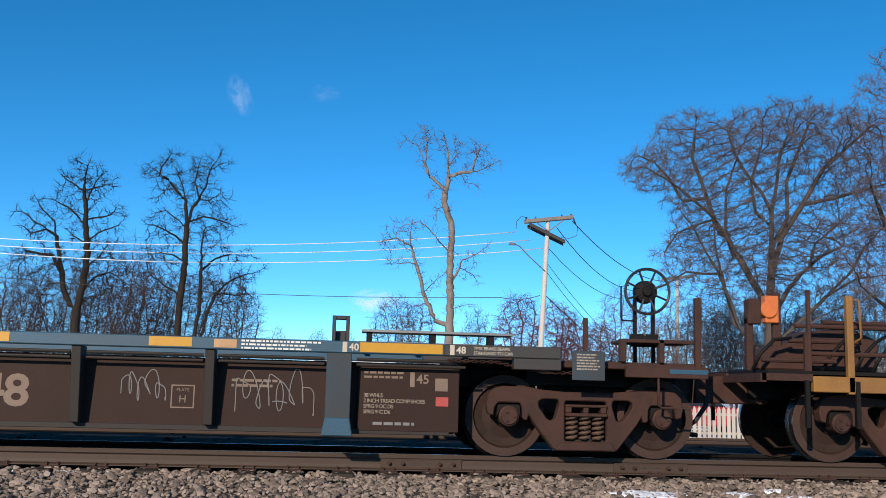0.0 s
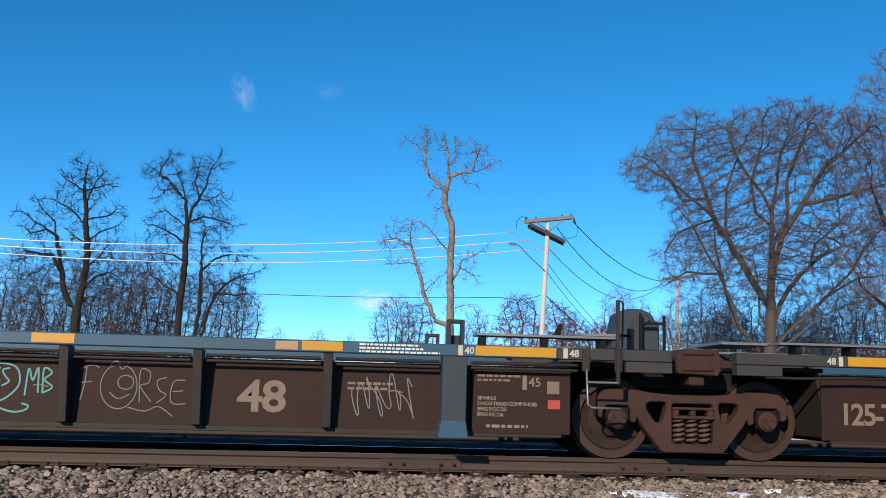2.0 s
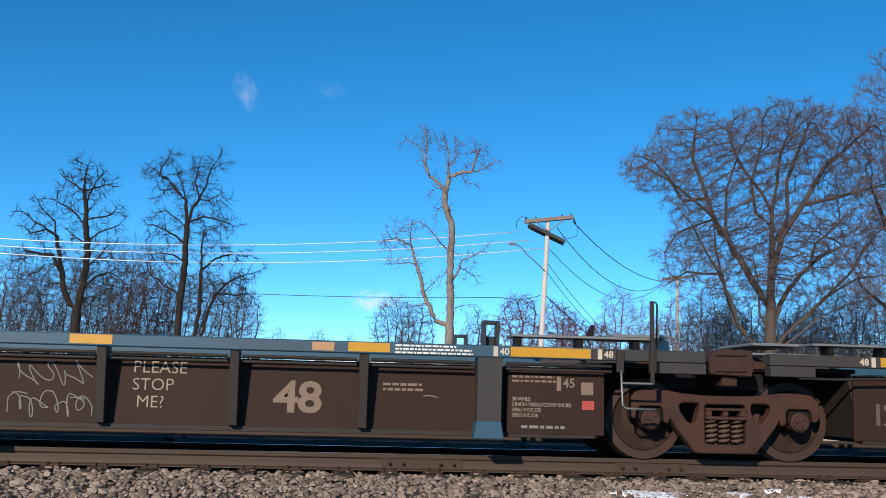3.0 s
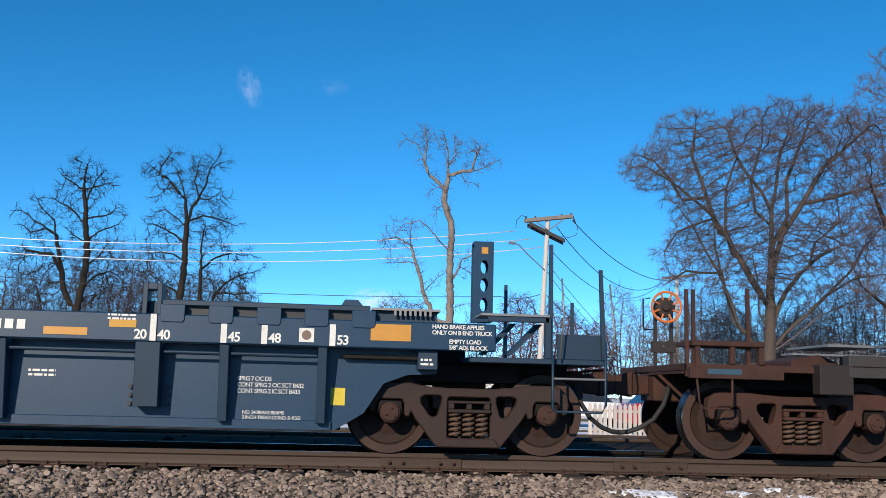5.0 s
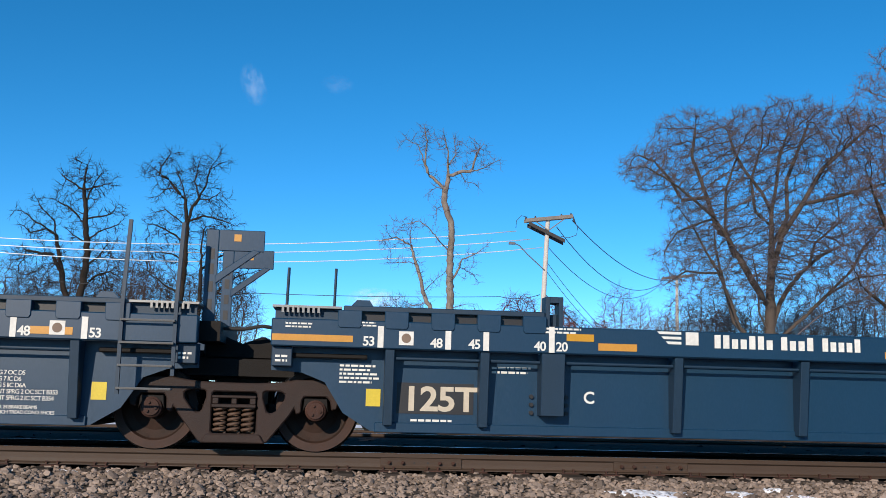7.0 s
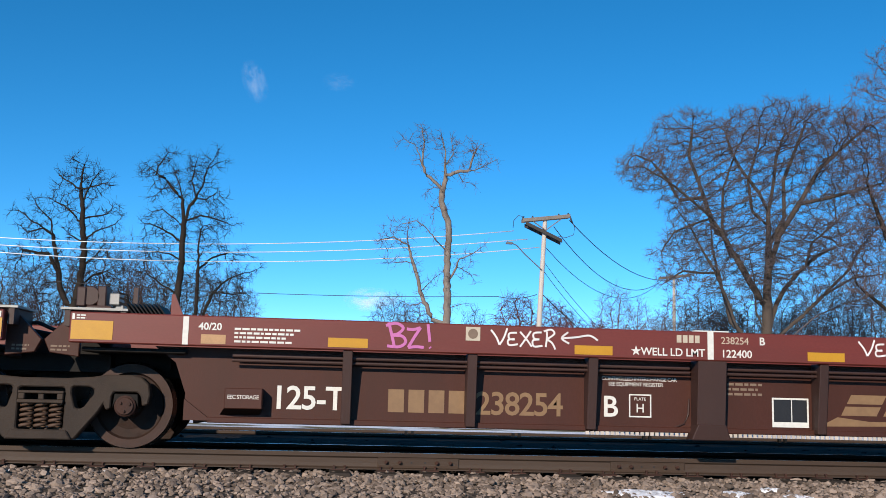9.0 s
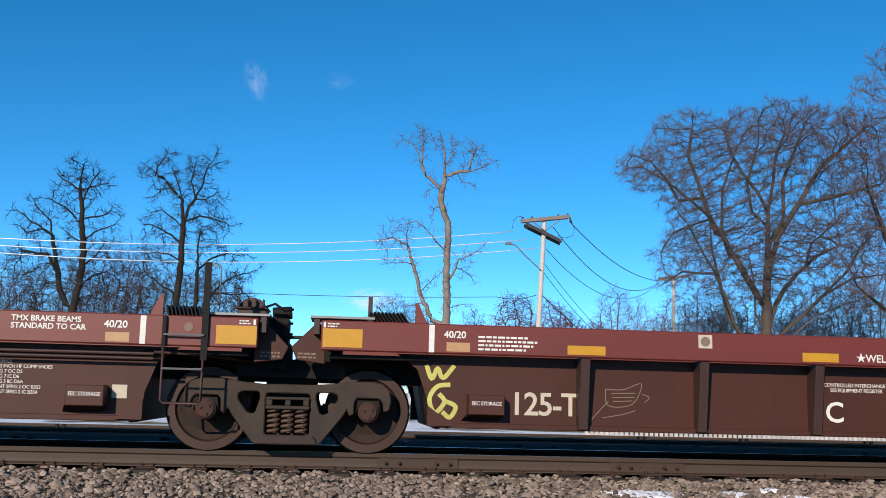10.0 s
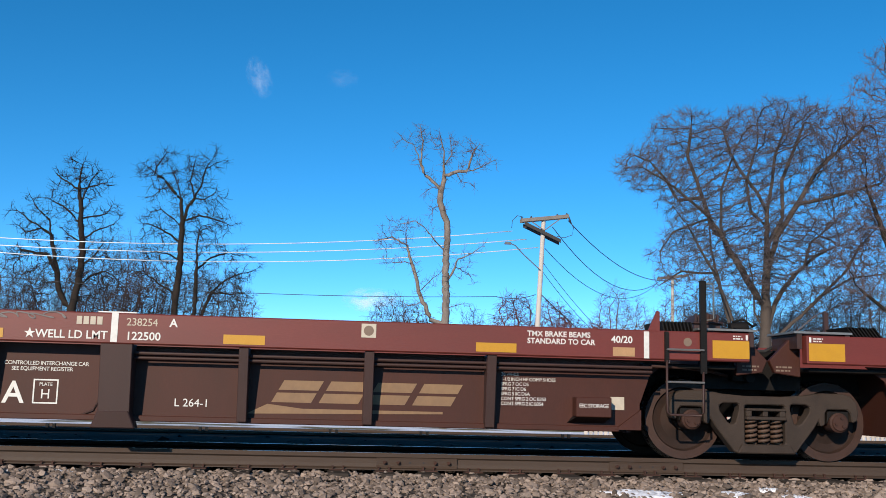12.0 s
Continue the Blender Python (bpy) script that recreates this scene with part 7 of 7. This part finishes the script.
utility_pole(10.83, 43, 0.52, 11.05, 1.35, "weathered timber utility pole with crossarms and a street lamp", True)
utility_pole(28.0, 70, 0.05, 11.4, 1.3, "distant timber utility pole with a crossarm")
for zl, x1, zr, sg in ((8.25, 9.57, 9.77, 0.53), (7.86, 10.38, 9.34, 0.56), (7.47, 11.05, 8.90, 0.66)):
    strand("power_line", ((-18.1 - 20, 43, zl + 0.9), (-18.1, 43, zl), (x1, 43, zr)), sg, 0.025, M_WIRE, "bright sagging power line against the sky", "power lines")
strand("service_cable", ((-38, 43, 7.2), (-17.9, 43, 6.18), (8.7, 43, 6.06)), 0.34, 0.018, M_CABLE, "thin dark service cable", "service cables")
strand("service_cable", ((8.7, 43, 6.06), (10.9, 42.8, 6.23)), 0.16, 0.022, M_CABLE, "thin dark service cable", "service cables")
strand("service_cable", ((11.25, 42.8, 6.2), (15.5, 44, 3.0)), 0.1, 0.03, M_CABLE, "thick dark service drop from the pole", "service cables")
for a, b, sg, r in (((12.75, 43, 10.5), (28.9, 70, 11.0), 1.5, 0.026), ((11.85, 43, 10.1), (27.4, 70, 10.9), 2.2, 0.024), ((11.44, 43, 8.86), (26.6, 70, 10.2), 1.9, 0.020), ((11.3, 43, 8.1), (17.2, 50, 4.2), 0.25, 0.016), ((11.2, 43, 7.7), (15.8, 48, 4.4), 0.2, 0.016)):
    strand("service_cable", (a, b), sg, r, M_CABLE, "dark cable slung between the poles", "service cables")


# ---- the car ahead, of which only the tail passes ----
def spine_car():
    """Local x = 0 over its rear truck."""
    root = thing("spine_car", "rusty spine car with yellow side rails and orange brake wheel", "spine car")
    boxes("centre_sill", M_GRIME_SHADE, root, (-2.3, 9.0, -0.35, 0.35, 0.72, 1.10), bevel=0.02)
    for s in (-1, 1):
        boxes("side_rail", M_PALEYELLOW, root, (-2.0, 6.0, *sorted((s * 1.46, s * 1.38)), 0.82, 1.0), label="chalky yellow side rail", bevel=0.008)
        boxes("side_bracket", M_TRUCK, root, (-2.6, -2.0, *sorted((s * 1.44, s * 1.38)), 0.94, 1.02), (-2.62, -2.55, *sorted((s * 1.44, s * 0.3)), 0.92, 1.02))
        boxes("corner_post", M_PALEYELLOW, root, (-1.58, -1.50, *sorted((s * 1.46, s * 1.38)), 0.80, 1.93), label="chalky yellow corner post", bevel=0.01)
        for x in (-2.08, -1.48, -0.6):
            boxes("stirrup", M_GRIME_SHADE, root, (x - 0.025, x + 0.025, *sorted((s * 1.48, s * 1.44)), 0.42, 0.95))
    boxes("deck_plate", M_GRIME_SHADE, root, (-2.5, 6.0, -1.36, 1.36, 1.02, 1.06))
    bm = bmesh.new()
    prism(bm, [(-2.35, 1.06), (-0.9, 1.06), (-0.8, 1.45), (-1.2, 1.62), (-1.75, 1.55), (-2.0, 1.40), (-2.35, 1.30)], -0.8, -0.3)
    part("trailer_hitch", bm, M_TRUCK, root, "rusty folded trailer hitch", bevel=0.04)
    for i, (x0, x1, z, y) in enumerate(((-2.0, -0.8, 1.60, -1.0), (-1.9, -0.8, 1.27, -1.15), (-1.6, -0.6, 1.66, -0.9), (-2.1, -1.2, 1.42, -1.05), (-2.5, -1.6, 1.18, -1.2))):
        side_pipe(root, x0, x1, z, y, 0.028, M_TRUCK, "hitch_bar")
    for k, x in enumerate((-1.95, -1.72, -1.32, -1.1)):
        bent_pipe(root, [(x, -1.1, 1.06), (x + 0.08, -1.15, 1.25), (x + 0.26, -1.12, 1.42), (x + 0.5, -1.05, 1.45 + 0.05 * k)], 0.022, M_GRIME_SHADE, "air_pipe")
    bm = bmesh.new()
    tube(bm, (-2.24, -0.86, 1.80), (-2.24, -0.70, 1.80), 0.105, 16)
    box(bm, -2.28, -2.11, -0.83, -0.70, 1.64, 1.97)
    part("brake_housing", bm, M_ORANGE, root, "orange hand-brake housing", bevel=0.01)
    boxes("brake_gear", M_TRUCK, root, (-2.50, -2.34, -0.85, -0.70, 1.62, 1.92), (-2.16, -2.06, -0.78, -0.70, 1.06, 2.02), (-2.50, -2.42, -0.8, -0.70, 1.06, 1.7), bevel=0.01)
    for x, z1 in ((-1.98, 2.0), (-2.02, 1.5), (-0.7, 1.9)):
        boxes("stanchion", M_TRUCK, root, (x - 0.02, x + 0.02, -1.34, -1.30, 1.06, z1))
    bent_pipe(root, [(-1.5, -1.42, 1.90), (-1.43, -1.45, 1.88), (-1.41, -1.45, 1.45), (-1.48, -1.42, 1.40)], 0.014, M_PALEYELLOW, "grab_handle")
    for c in list(root.children)[1:]:
        c.location.x += 0.62
    coupler(root, -2.0, -1)
    return root


# ---- yard behind the tracks ----
def garage():
    t = thing("garage", "small white garage with a snow-covered gable roof", "garage", "", (0.55, 34.5, -0.45))
    boxes("wall", M_SIDING, t, (-2.2, 2.2, 0, 0.12, 0, 2.3), label="white clapboard wall")
    boxes("wall", M_SIDING, t, (-2.2, 2.2, 5.4, 5.52, 0, 2.3))
    for x in (-2.2, 2.08):
        boxes("wall", M_SIDING, t, (x, x + 0.12, 0.12, 5.4, 0, 2.3))
    bm = bmesh.new()
    prism(bm, [(-2.2, 2.3), (2.2, 2.3), (0, 3.2)], 0.0, 0.1)
    part("gable", bm, M_SIDING, t)
    for i in range(11):
        boxes("clapboard", M_SIDING, t, (-2.2, 2.2, -0.02, 0.0, 0.02 + i * 0.2, 0.18 + i * 0.2))
    for s in (-1, 1):
        bm = bmesh.new()
        hull(bm, [(0, -0.3, 3.2), (s * 2.5, -0.3, 2.15), (s * 2.5, 5.8, 2.15), (0, 5.8, 3.2)], [(0, -0.3, 3.32), (s * 2.5, -0.3, 2.27), (s * 2.5, 5.8, 2.27), (0, 5.8, 3.32)])
        part("roof", bm, M_SNOW, t, "roof slope under snow")


garage()


def picket_fence(x0, x1, y, label):
    t = thing("picket_fence", label, "fence", "", (0, y, -0.45))
    for z in (0.25, 0.75):
        boxes("fence_rail", M_FENCE, t, (x0, x1, 0.03, 0.07, z, z + 0.07))
    bm = bmesh.new()
    prism(bm, [(-0.045, 0.03), (0.045, 0.03), (0.045, 0.92), (0.0, 1.0), (-0.045, 0.92)], 0.0, 0.025)
    first = part("picket", bm, M_FENCE, t)
    x = x0 + 0.05
    first.location.x = x
    while x < x1 - 0.15:
        x += 0.135
        p = new("picket", first.data)
        p.parent = t
        p.location.x = x


picket_fence(6.6, 16.5, 14.6, "pale weathered picket fence beyond the tracks")


def parked_car(x, y, mat, label):
    t = thing("parked_car", label, "car", "parked cars", (x, y, -0.45))
    bm = bmesh.new()
    prism(bm, [(-2.2, 0.35), (2.2, 0.35), (2.25, 0.7), (1.9, 0.88), (1.0, 0.95), (-1.9, 0.98), (-2.25, 0.8)], -0.85, 0.85)
    part("body", bm, mat, t, bevel=0.06)
    bm = bmesh.new()
    hull(bm, [(-1.8, -0.78, 0.95), (1.0, -0.78, 0.95), (1.0, 0.78, 0.95), (-1.8, 0.78, 0.95)], [(-1.3, -0.62, 1.42), (0.3, -0.62, 1.42), (0.3, 0.62, 1.42), (-1.3, 0.62, 1.42)])
    part("glasshouse", bm, M_GLASSDARK, t, bevel=0.03)
    boxes("roof", mat, t, (-1.28, 0.28, -0.60, 0.60, 1.42, 1.47), bevel=0.02)
    for wx in (-1.35, 1.35):
        for s in (-1, 1):
            bm = bmesh.new()
            lathe(bm, [(s * 0.66, 0.0), (s * 0.66, 0.33), (s * 0.86, 0.33), (s * 0.87, 0.2), (s * 0.87, 0)], 18, (wx, 0.33))
            part("wheel", bm, M_RUBBER, t)


parked_car(11.2, 20, M_CARRED, "red car parked behind the picket fence")
parked_car(9.5, 27, M_CARWHITE, "white car parked behind the picket fence")


def waste_bin():
    t = thing("waste_bin", "dark blue steel waste bin beside the garage", "waste bin", "", (-2.75, 33.5, -0.45))
    bm = bmesh.new()
    hull(bm, [(-0.6, -0.5, 0.1), (0.6, -0.5, 0.1), (0.6, 0.5, 0.1), (-0.6, 0.5, 0.1)], [(-0.75, -0.6, 1.3), (0.75, -0.6, 1.3), (0.75, 0.6, 1.3), (-0.75, 0.6, 1.3)])
    part("body", bm, M_BIN, t, bevel=0.02)
    boxes("lid", M_BLACK, t, (-0.78, 0.78, -0.62, 0.62, 1.3, 1.36), bevel=0.01)
    for x in (-0.5, 0.5):
        boxes("wheel", M_RUBBER, t, (x - 0.05, x + 0.05, -0.3, 0.3, 0.0, 0.1))


waste_bin()


def house(x, y, w, d, h, label):
    t = thing("house", label, "house", "houses beyond the yard", (x, y, -0.45))
    for dims in ((-w, w, -d, -d + 0.2, 0, h), (-w, w, d - 0.2, d, 0, h), (-w, -w + 0.2, -d + 0.2, d - 0.2, 0, h), (w - 0.2, w, -d + 0.2, d - 0.2, 0, h)):
        boxes("wall", M_SIDING, t, dims)
    for s in (-1, 1):
        bm = bmesh.new()
        hull(bm, [(-w - 0.3, 0, h + 1.8), (w + 0.3, 0, h + 1.8), (w + 0.3, s * (d + 0.4), h - 0.1), (-w - 0.3, s * (d + 0.4), h - 0.1)],
             [(-w - 0.3, 0, h + 1.95), (w + 0.3, 0, h + 1.95), (w + 0.3, s * (d + 0.4), h + 0.05), (-w - 0.3, s * (d + 0.4), h + 0.05)])
        part("roof", bm, M_SNOW, t)
    for wx in (-0.5 * w, 0.5 * w):
        boxes("window", M_GLASSDARK, t, (wx - 0.5, wx + 0.5, -d - 0.03, -d + 0.02, 1.0, 2.3))


house(47, 84, 5, 4, 5.2, "white house half hidden behind bare trees")
house(-30, 90, 6, 4, 3.0, "low white house beyond the yard")
house(14, 95, 6, 4, 3.0, "low white house beyond the shrubs")


# ---- clouds ----
def cloud_material(name, thin):
    m = bpy.data.materials.new(name)
    m.use_nodes = True
    n, l = m.node_tree.nodes, m.node_tree.links
    out = n["Material Output"]
    n.remove(n["Principled BSDF"])
    dif, tra, clr, mix, add = n.new("ShaderNodeBsdfDiffuse"), n.new("ShaderNodeBsdfTranslucent"), n.new("ShaderNodeBsdfTransparent"), n.new("ShaderNodeMixShader"), n.new("ShaderNodeMixShader")
    dif.inputs["Color"].default_value = tra.inputs["Color"].default_value = (0.9, 0.9, 0.92, 1)
    tc, nz, grad = n.new("ShaderNodeTexCoord"), n.new("ShaderNodeTexNoise"), n.new("ShaderNodeTexGradient")
    grad.gradient_type = "SPHERICAL"
    nz.inputs["Scale"].default_value, nz.inputs["Detail"].default_value, nz.inputs["Roughness"].default_value = 2.2, 8, 0.65
    l.new(tc.outputs["Object"], nz.inputs["Vector"])
    l.new(tc.outputs["Object"], grad.inputs["Vector"])
    r = n.new("ShaderNodeMapRange")
    r.inputs["From Min"].default_value, r.inputs["From Max"].default_value = 0.40, thin
    l.new(nz.outputs["Fac"], r.inputs["Value"])
    k = n.new("ShaderNodeMath")
    k.operation = "MULTIPLY"
    l.new(r.outputs["Result"], k.inputs[0])
    l.new(grad.outputs["Fac"], k.inputs[1])
    l.new(k.outputs[0], mix.inputs[0])
    add.inputs[0].default_value = 0.5
    l.new(dif.outputs[0], add.inputs[1])
    l.new(tra.outputs[0], add.inputs[2])
    l.new(clr.outputs[0], mix.inputs[1])
    l.new(add.outputs[0], mix.inputs[2])
    l.new(mix.outputs[0], out.inputs["Surface"])
    return m


M_CLOUD = cloud_material("thin cloud", 1.7)
M_CLOUD_FAINT = cloud_material("very thin cloud", 4.5)
M_CLOUD_LOW = cloud_material("low cloud bank", 0.75)
clouds = []


def cloud(at, w, h, turn, label, to=None, mat=M_CLOUD):
    """A thin drifting wisp: a shallow, uneven lens of vapour."""
    bm = bmesh.new()
    bmesh.ops.create_uvsphere(bm, u_segments=20, v_segments=12, radius=1.0)
    for v in bm.verts:
        v.co *= 1 + 0.18 * noise.noise(v.co * 2 + Vector((at[0], 0, 0)))
        v.co.y *= 0.10
    ob = link("cloud", bm, mat, smooth=True)
    ob.visible_shadow = False
    ob.scale = (w, w, h)
    ob.matrix_basis = pose(*at, 0, turn, 0) @ Matrix.Diagonal((w, w, h, 1))
    tagged(ob, label, "cloud", "thin clouds")
    clouds.append((ob, at, to or at, turn))


cloud((-100.9, 900.0, 268.7), 12, 22, -20, "small thin white wisp of cloud", (-80.0, 900.0, 286.0))
cloud((-22.9, 900.0, 274.7), 16, 10, 0, "very faint wisp of cloud", (-3.0, 900.0, 289.4), M_CLOUD_FAINT)
cloud((30.0, 900.0, 83.0), 28, 12, 0, "low pale bank of cloud above the roofs", None, M_CLOUD_LOW)


# ---- the train, front to back ----
OLD_B, OLD_PITCH = -5.71, 17.05
SEA_1, SEA_PITCH = -95.70, 18.68
RED_B, RED_PITCH = -153.635, 14.675
train = []                           # (thing, place along the train)


def run(ob, c):
    train.append((ob, c))


CH, TL, PW = M_CHALK, M_TEAL, M_SPRAYWHITE
old_rows = [
    ("B", dict(lead=True, mark=True, yellow=((-4.18, -3.73), (-2.31, -1.87), (-0.24, 0.21), (1.82, 2.26), (3.69, 4.14)),
               tags=((-2.2, -1.75, 0.40, 0.80, CH, 0.010, 7), (0.55, 1.3, 0.36, 0.80, CH, 0.010, 8), (1.70, 2.05, 0.40, 0.86, PW, 0.03, 3), (3.38, 3.86, 0.52, 0.88, CH, 0.010, 5), (4.6, 5.45, 0.42, 0.92, CH, 0.010, 7), (0.3, 1.3, 1.13, 1.21, CH, 0.008, 9)))),
    ("C", dict(yellow=((-4.6, -4.16), (-1.62, -1.19), (1.22, 1.66), (4.04, 4.48)),
               tags=((-5.5, -4.5, 0.45, 0.95, CH, 0.010, 5), (-2.75, -1.7, 0.35, 0.95, CH, 0.012, 6), (-4.2, -3.8, 0.5, 0.9, CH, 0.010, 3), (2.45, 2.9, 0.35, 0.65, CH, 0.012, 4)))),
    ("D", dict(yellow=((-4.7, -4.25), (-1.62, -1.19), (1.22, 1.66), (4.04, 4.48)),
               tags=((-1.45, -0.3, 0.74, 0.97, TL, 0.020, 9), (-1.45, -0.35, 0.54, 0.76, TL, 0.020, 8), (-1.45, -0.3, 0.32, 0.55, TL, 0.022, 9), (-5.5, -4.6, 0.55, 0.95, M_NAVYSPRAY, 0.04, 4), (4.6, 5.3, 0.4, 0.9, CH, 0.012, 6), (-3.6, -2.2, 1.13, 1.20, TL, 0.012, 9)))),
    ("E", dict(yellow=((-4.7, -4.25), (-1.65, -1.2), (1.22, 1.66), (4.15, 4.6)),
               tags=((0.62, 1.42, 0.66, 0.95, CH, 0.012, 5), (0.56, 1.44, 0.34, 0.62, CH, 0.012, 7)))),
    ("A", dict(tail=True, mark=True, yellow=((-4.2, -3.75), (-0.24, 0.21), (1.82, 2.26), (3.69, 4.14)),
               tags=((-5.5, -4.6, 0.65, 0.95, CH, 0.010, 5),))),
]
for i, (letter, kw) in enumerate(old_rows):
    u = old_unit(letter, 3 + i, **kw)
    if letter == "D":
        sprayed(u, TL, 0.015, (-4.22, -3.0, 0.36, 0.98),
                [oval(0.2, 0.5, 0.06, 0.10), [(0.42, 0.6), (0.34, 0.62), (0.32, 0.48), (0.42, 0.43)], [(0.42, 0.45), (0.5, 0.52)], [(0.17, 0.3), (0.16, 0.05)], oval(0.26, 0.2, 0.05, 0.11), [(0.36, 0.3), (0.36, 0.05)],
                 [(0.42, 0.3), (0.365, 0.18), (0.42, 0.06)], [(0.6, 0.55), (0.55, 0.64), (0.58, 0.4), (0.62, 0.2), (0.66, 0.3), (0.7, 0.6), (0.74, 0.35)], [(0.64, 0.4), (0.72, 0.42)], oval(0.78, 0.36, 0.06, 0.09),
                 [(0.8, 0.7), (0.88, 0.78), (0.95, 0.6), (0.97, 0.3), (0.9, 0.16), (0.72, 0.14), (0.6, 0.05)]])
        sprayed(u, TL, 0.022, (-2.86, -1.63, 0.36, 0.98),
                [[(0.22, 0.85), (0.15, 0.9), (0.1, 0.75), (0.18, 0.65), (0.2, 0.5), (0.08, 0.45)], [(0.27, 0.72), (0.26, 0.52)], [(0.275, 0.84), (0.28, 0.83)], [(0.38, 0.68), (0.31, 0.62), (0.32, 0.5), (0.39, 0.5)],
                 [(0.43, 0.85), (0.42, 0.48)], [(0.52, 0.75), (0.43, 0.6), (0.54, 0.5)], [(0.02, 0.43), (0.3, 0.4), (0.6, 0.36)]])
        sprayed(u, TL, 0.020, (0.24, 1.46, 0.34, 0.98),
                [[(0.05, 0.45), (0.08, 0.9), (0.16, 0.85), (0.1, 0.66), (0.18, 0.5)], [(0.2, 0.5), (0.2, 0.85), (0.27, 0.8), (0.22, 0.68), (0.28, 0.6), (0.2, 0.48)], [(0.38, 0.85), (0.36, 0.45), (0.5, 0.25), (0.66, 0.5), (0.64, 0.8), (0.5, 0.88), (0.38, 0.85)],
                 [(0.5, 0.8), (0.44, 0.78), (0.46, 0.65), (0.5, 0.58), (0.44, 0.5)], [(0.58, 0.8), (0.52, 0.76), (0.55, 0.65), (0.58, 0.58), (0.52, 0.5)], [(0.72, 0.35), (0.74, 0.8), (0.78, 0.6), (0.82, 0.82), (0.83, 0.4)],
                 [(0.87, 0.4), (0.87, 0.8), (0.94, 0.74), (0.88, 0.62), (0.95, 0.5), (0.87, 0.4)], [(0.38, 0.15), (0.42, 0.22), (0.5, 0.15), (0.62, 0.08), (0.72, 0.1), (0.76, 0.18), (0.7, 0.22)]])
    if letter == "C":
        small_print(1.74, 2.42, 0.95, 9, 0.030, u, CH, -1.2245, 9)
    if letter == "D":
        sprayed(u, CH, 0.012, (1.66, 2.86, 0.34, 0.97),
                [[(0.03, 0.30), (0.06, 0.60), (0.07, 0.86)], [(0.02, 0.84), (0.12, 0.90), (0.18, 0.86)], [(0.03, 0.60), (0.12, 0.62)], oval(0.36, 0.55, 0.16, 0.38), oval(0.42, 0.62, 0.07, 0.12), [(0.27, 0.9), (0.33, 0.98), (0.38, 0.84), (0.44, 0.96)], [(0.28, 0.45), (0.36, 0.34), (0.46, 0.42)],
                 [(0.55, 0.28), (0.54, 0.6), (0.55, 0.85), (0.63, 0.8), (0.62, 0.62), (0.55, 0.56), (0.65, 0.3)], [(0.78, 0.72), (0.70, 0.66), (0.72, 0.5), (0.78, 0.42), (0.70, 0.28)], [(0.95, 0.68), (0.84, 0.64), (0.83, 0.3), (0.96, 0.28)], [(0.84, 0.48), (0.93, 0.5)],
                 [(0.45, 0.2), (0.6, 0.14), (0.72, 0.22), (0.85, 0.06)]])
    if letter == "E":
        words("PLEASE\nSTOP\n ME?", 1.84, 0.84, 0.13, u, M_STENCIL_WORN, -1.226, bold=-0.01)
    if letter == "B":
        words("PLEASE STOP ME", 0.30, 1.135, 0.075, u, M_CHALK, -1.5045)
    run(u, OLD_B - i * OLD_PITCH)
for i, (letter, kw) in enumerate((("A", dict(lead=True, number=True)), ("C", dict(cable=True)), ("B", dict(number=True, tail=True)))):
    run(sea_unit(letter, 20 + i, **kw), SEA_1 - i * SEA_PITCH)
for i, (letter, limit, kw) in enumerate((("B", "122400", dict(mark=True, emblem=True)), ("C", "122400", {}), ("D", "122500", dict(emblem=True)), ("E", "122500", {}), ("A", "122500", dict(emblem=True)))):
    run(red_unit(letter, limit, 40 + i, **kw), RED_B - i * RED_PITCH)

run(spine_car(), OLD_B + 8.53 + 3.93)

# trucks
places = [(TRUCK_BROWN, OLD_B + 8.53 + 3.93), (TRUCK_BROWN, OLD_B + 8.53)] + [(TRUCK_BROWN, OLD_B - (i + 0.5) * OLD_PITCH) for i in range(4)] + [(TRUCK_BROWN, OLD_B - 4 * OLD_PITCH - 8.53)]
places += [(TRUCK_DARK, SEA_1 + 9.34)] + [(TRUCK_DARK, SEA_1 - (i + 0.5) * SEA_PITCH) for i in range(2)] + [(TRUCK_DARK, SEA_1 - 2 * SEA_PITCH - 9.34)]
places += [(TRUCK_GREY, RED_B + 7.34)] + [(TRUCK_GREY, RED_B - (i + 0.5) * RED_PITCH) for i in range(5)]
used = set()
for src, c in places:
    if src.name in used:
        t = copy_thing(src, Matrix())
    else:
        t = src
        used.add(src.name)
    run(t, c)

# time (s) and metres by which the train is ahead of its even pace
AHEAD = [(0.0, 0.0), (0.5, -0.02), (1.0, 0.0), (1.5, 0.0), (2.0, 0.56), (2.5, 0.6), (3.0, 0.6), (3.2, 0.6), (4.8, 0.84), (5.0, 0.84), (5.5, 1.02),
         (6.0, 0.52), (6.5, 0.67), (7.0, 0.79), (7.2, 0.82), (8.8, 1.2), (9.5, 1.2), (10.0, 1.14), (10.5, 1.2), (11.0, 1.2), (11.5, 1.2), (12.0, 1.2)]


def motions():
    for ob, c in train:
        walk(ob, [(t, pose(c + SPEED * t + d, CAR_Y, 0)) for t, d in AHEAD])
    for ob, a, b, tilt in clouds:
        walk(ob, [(t, pose(*Vector(a).lerp(Vector(b), t / 12), 0, tilt)) for t in (0, 4, 8, 12)])
    turn = [pose(0, 0, 0, 0, math.degrees(SPEED / FPS / 0.465) * i).to_3x3().to_4x4() for i in range(0, 361)]
    for ob, c in train:
        for w in ob.children:
            if w.name.startswith("wheelset"):
                at = Matrix.Translation(w.matrix_basis.translation)
                walk(w, [(i / FPS, at @ turn[i]) for i in range(361)])


motions()
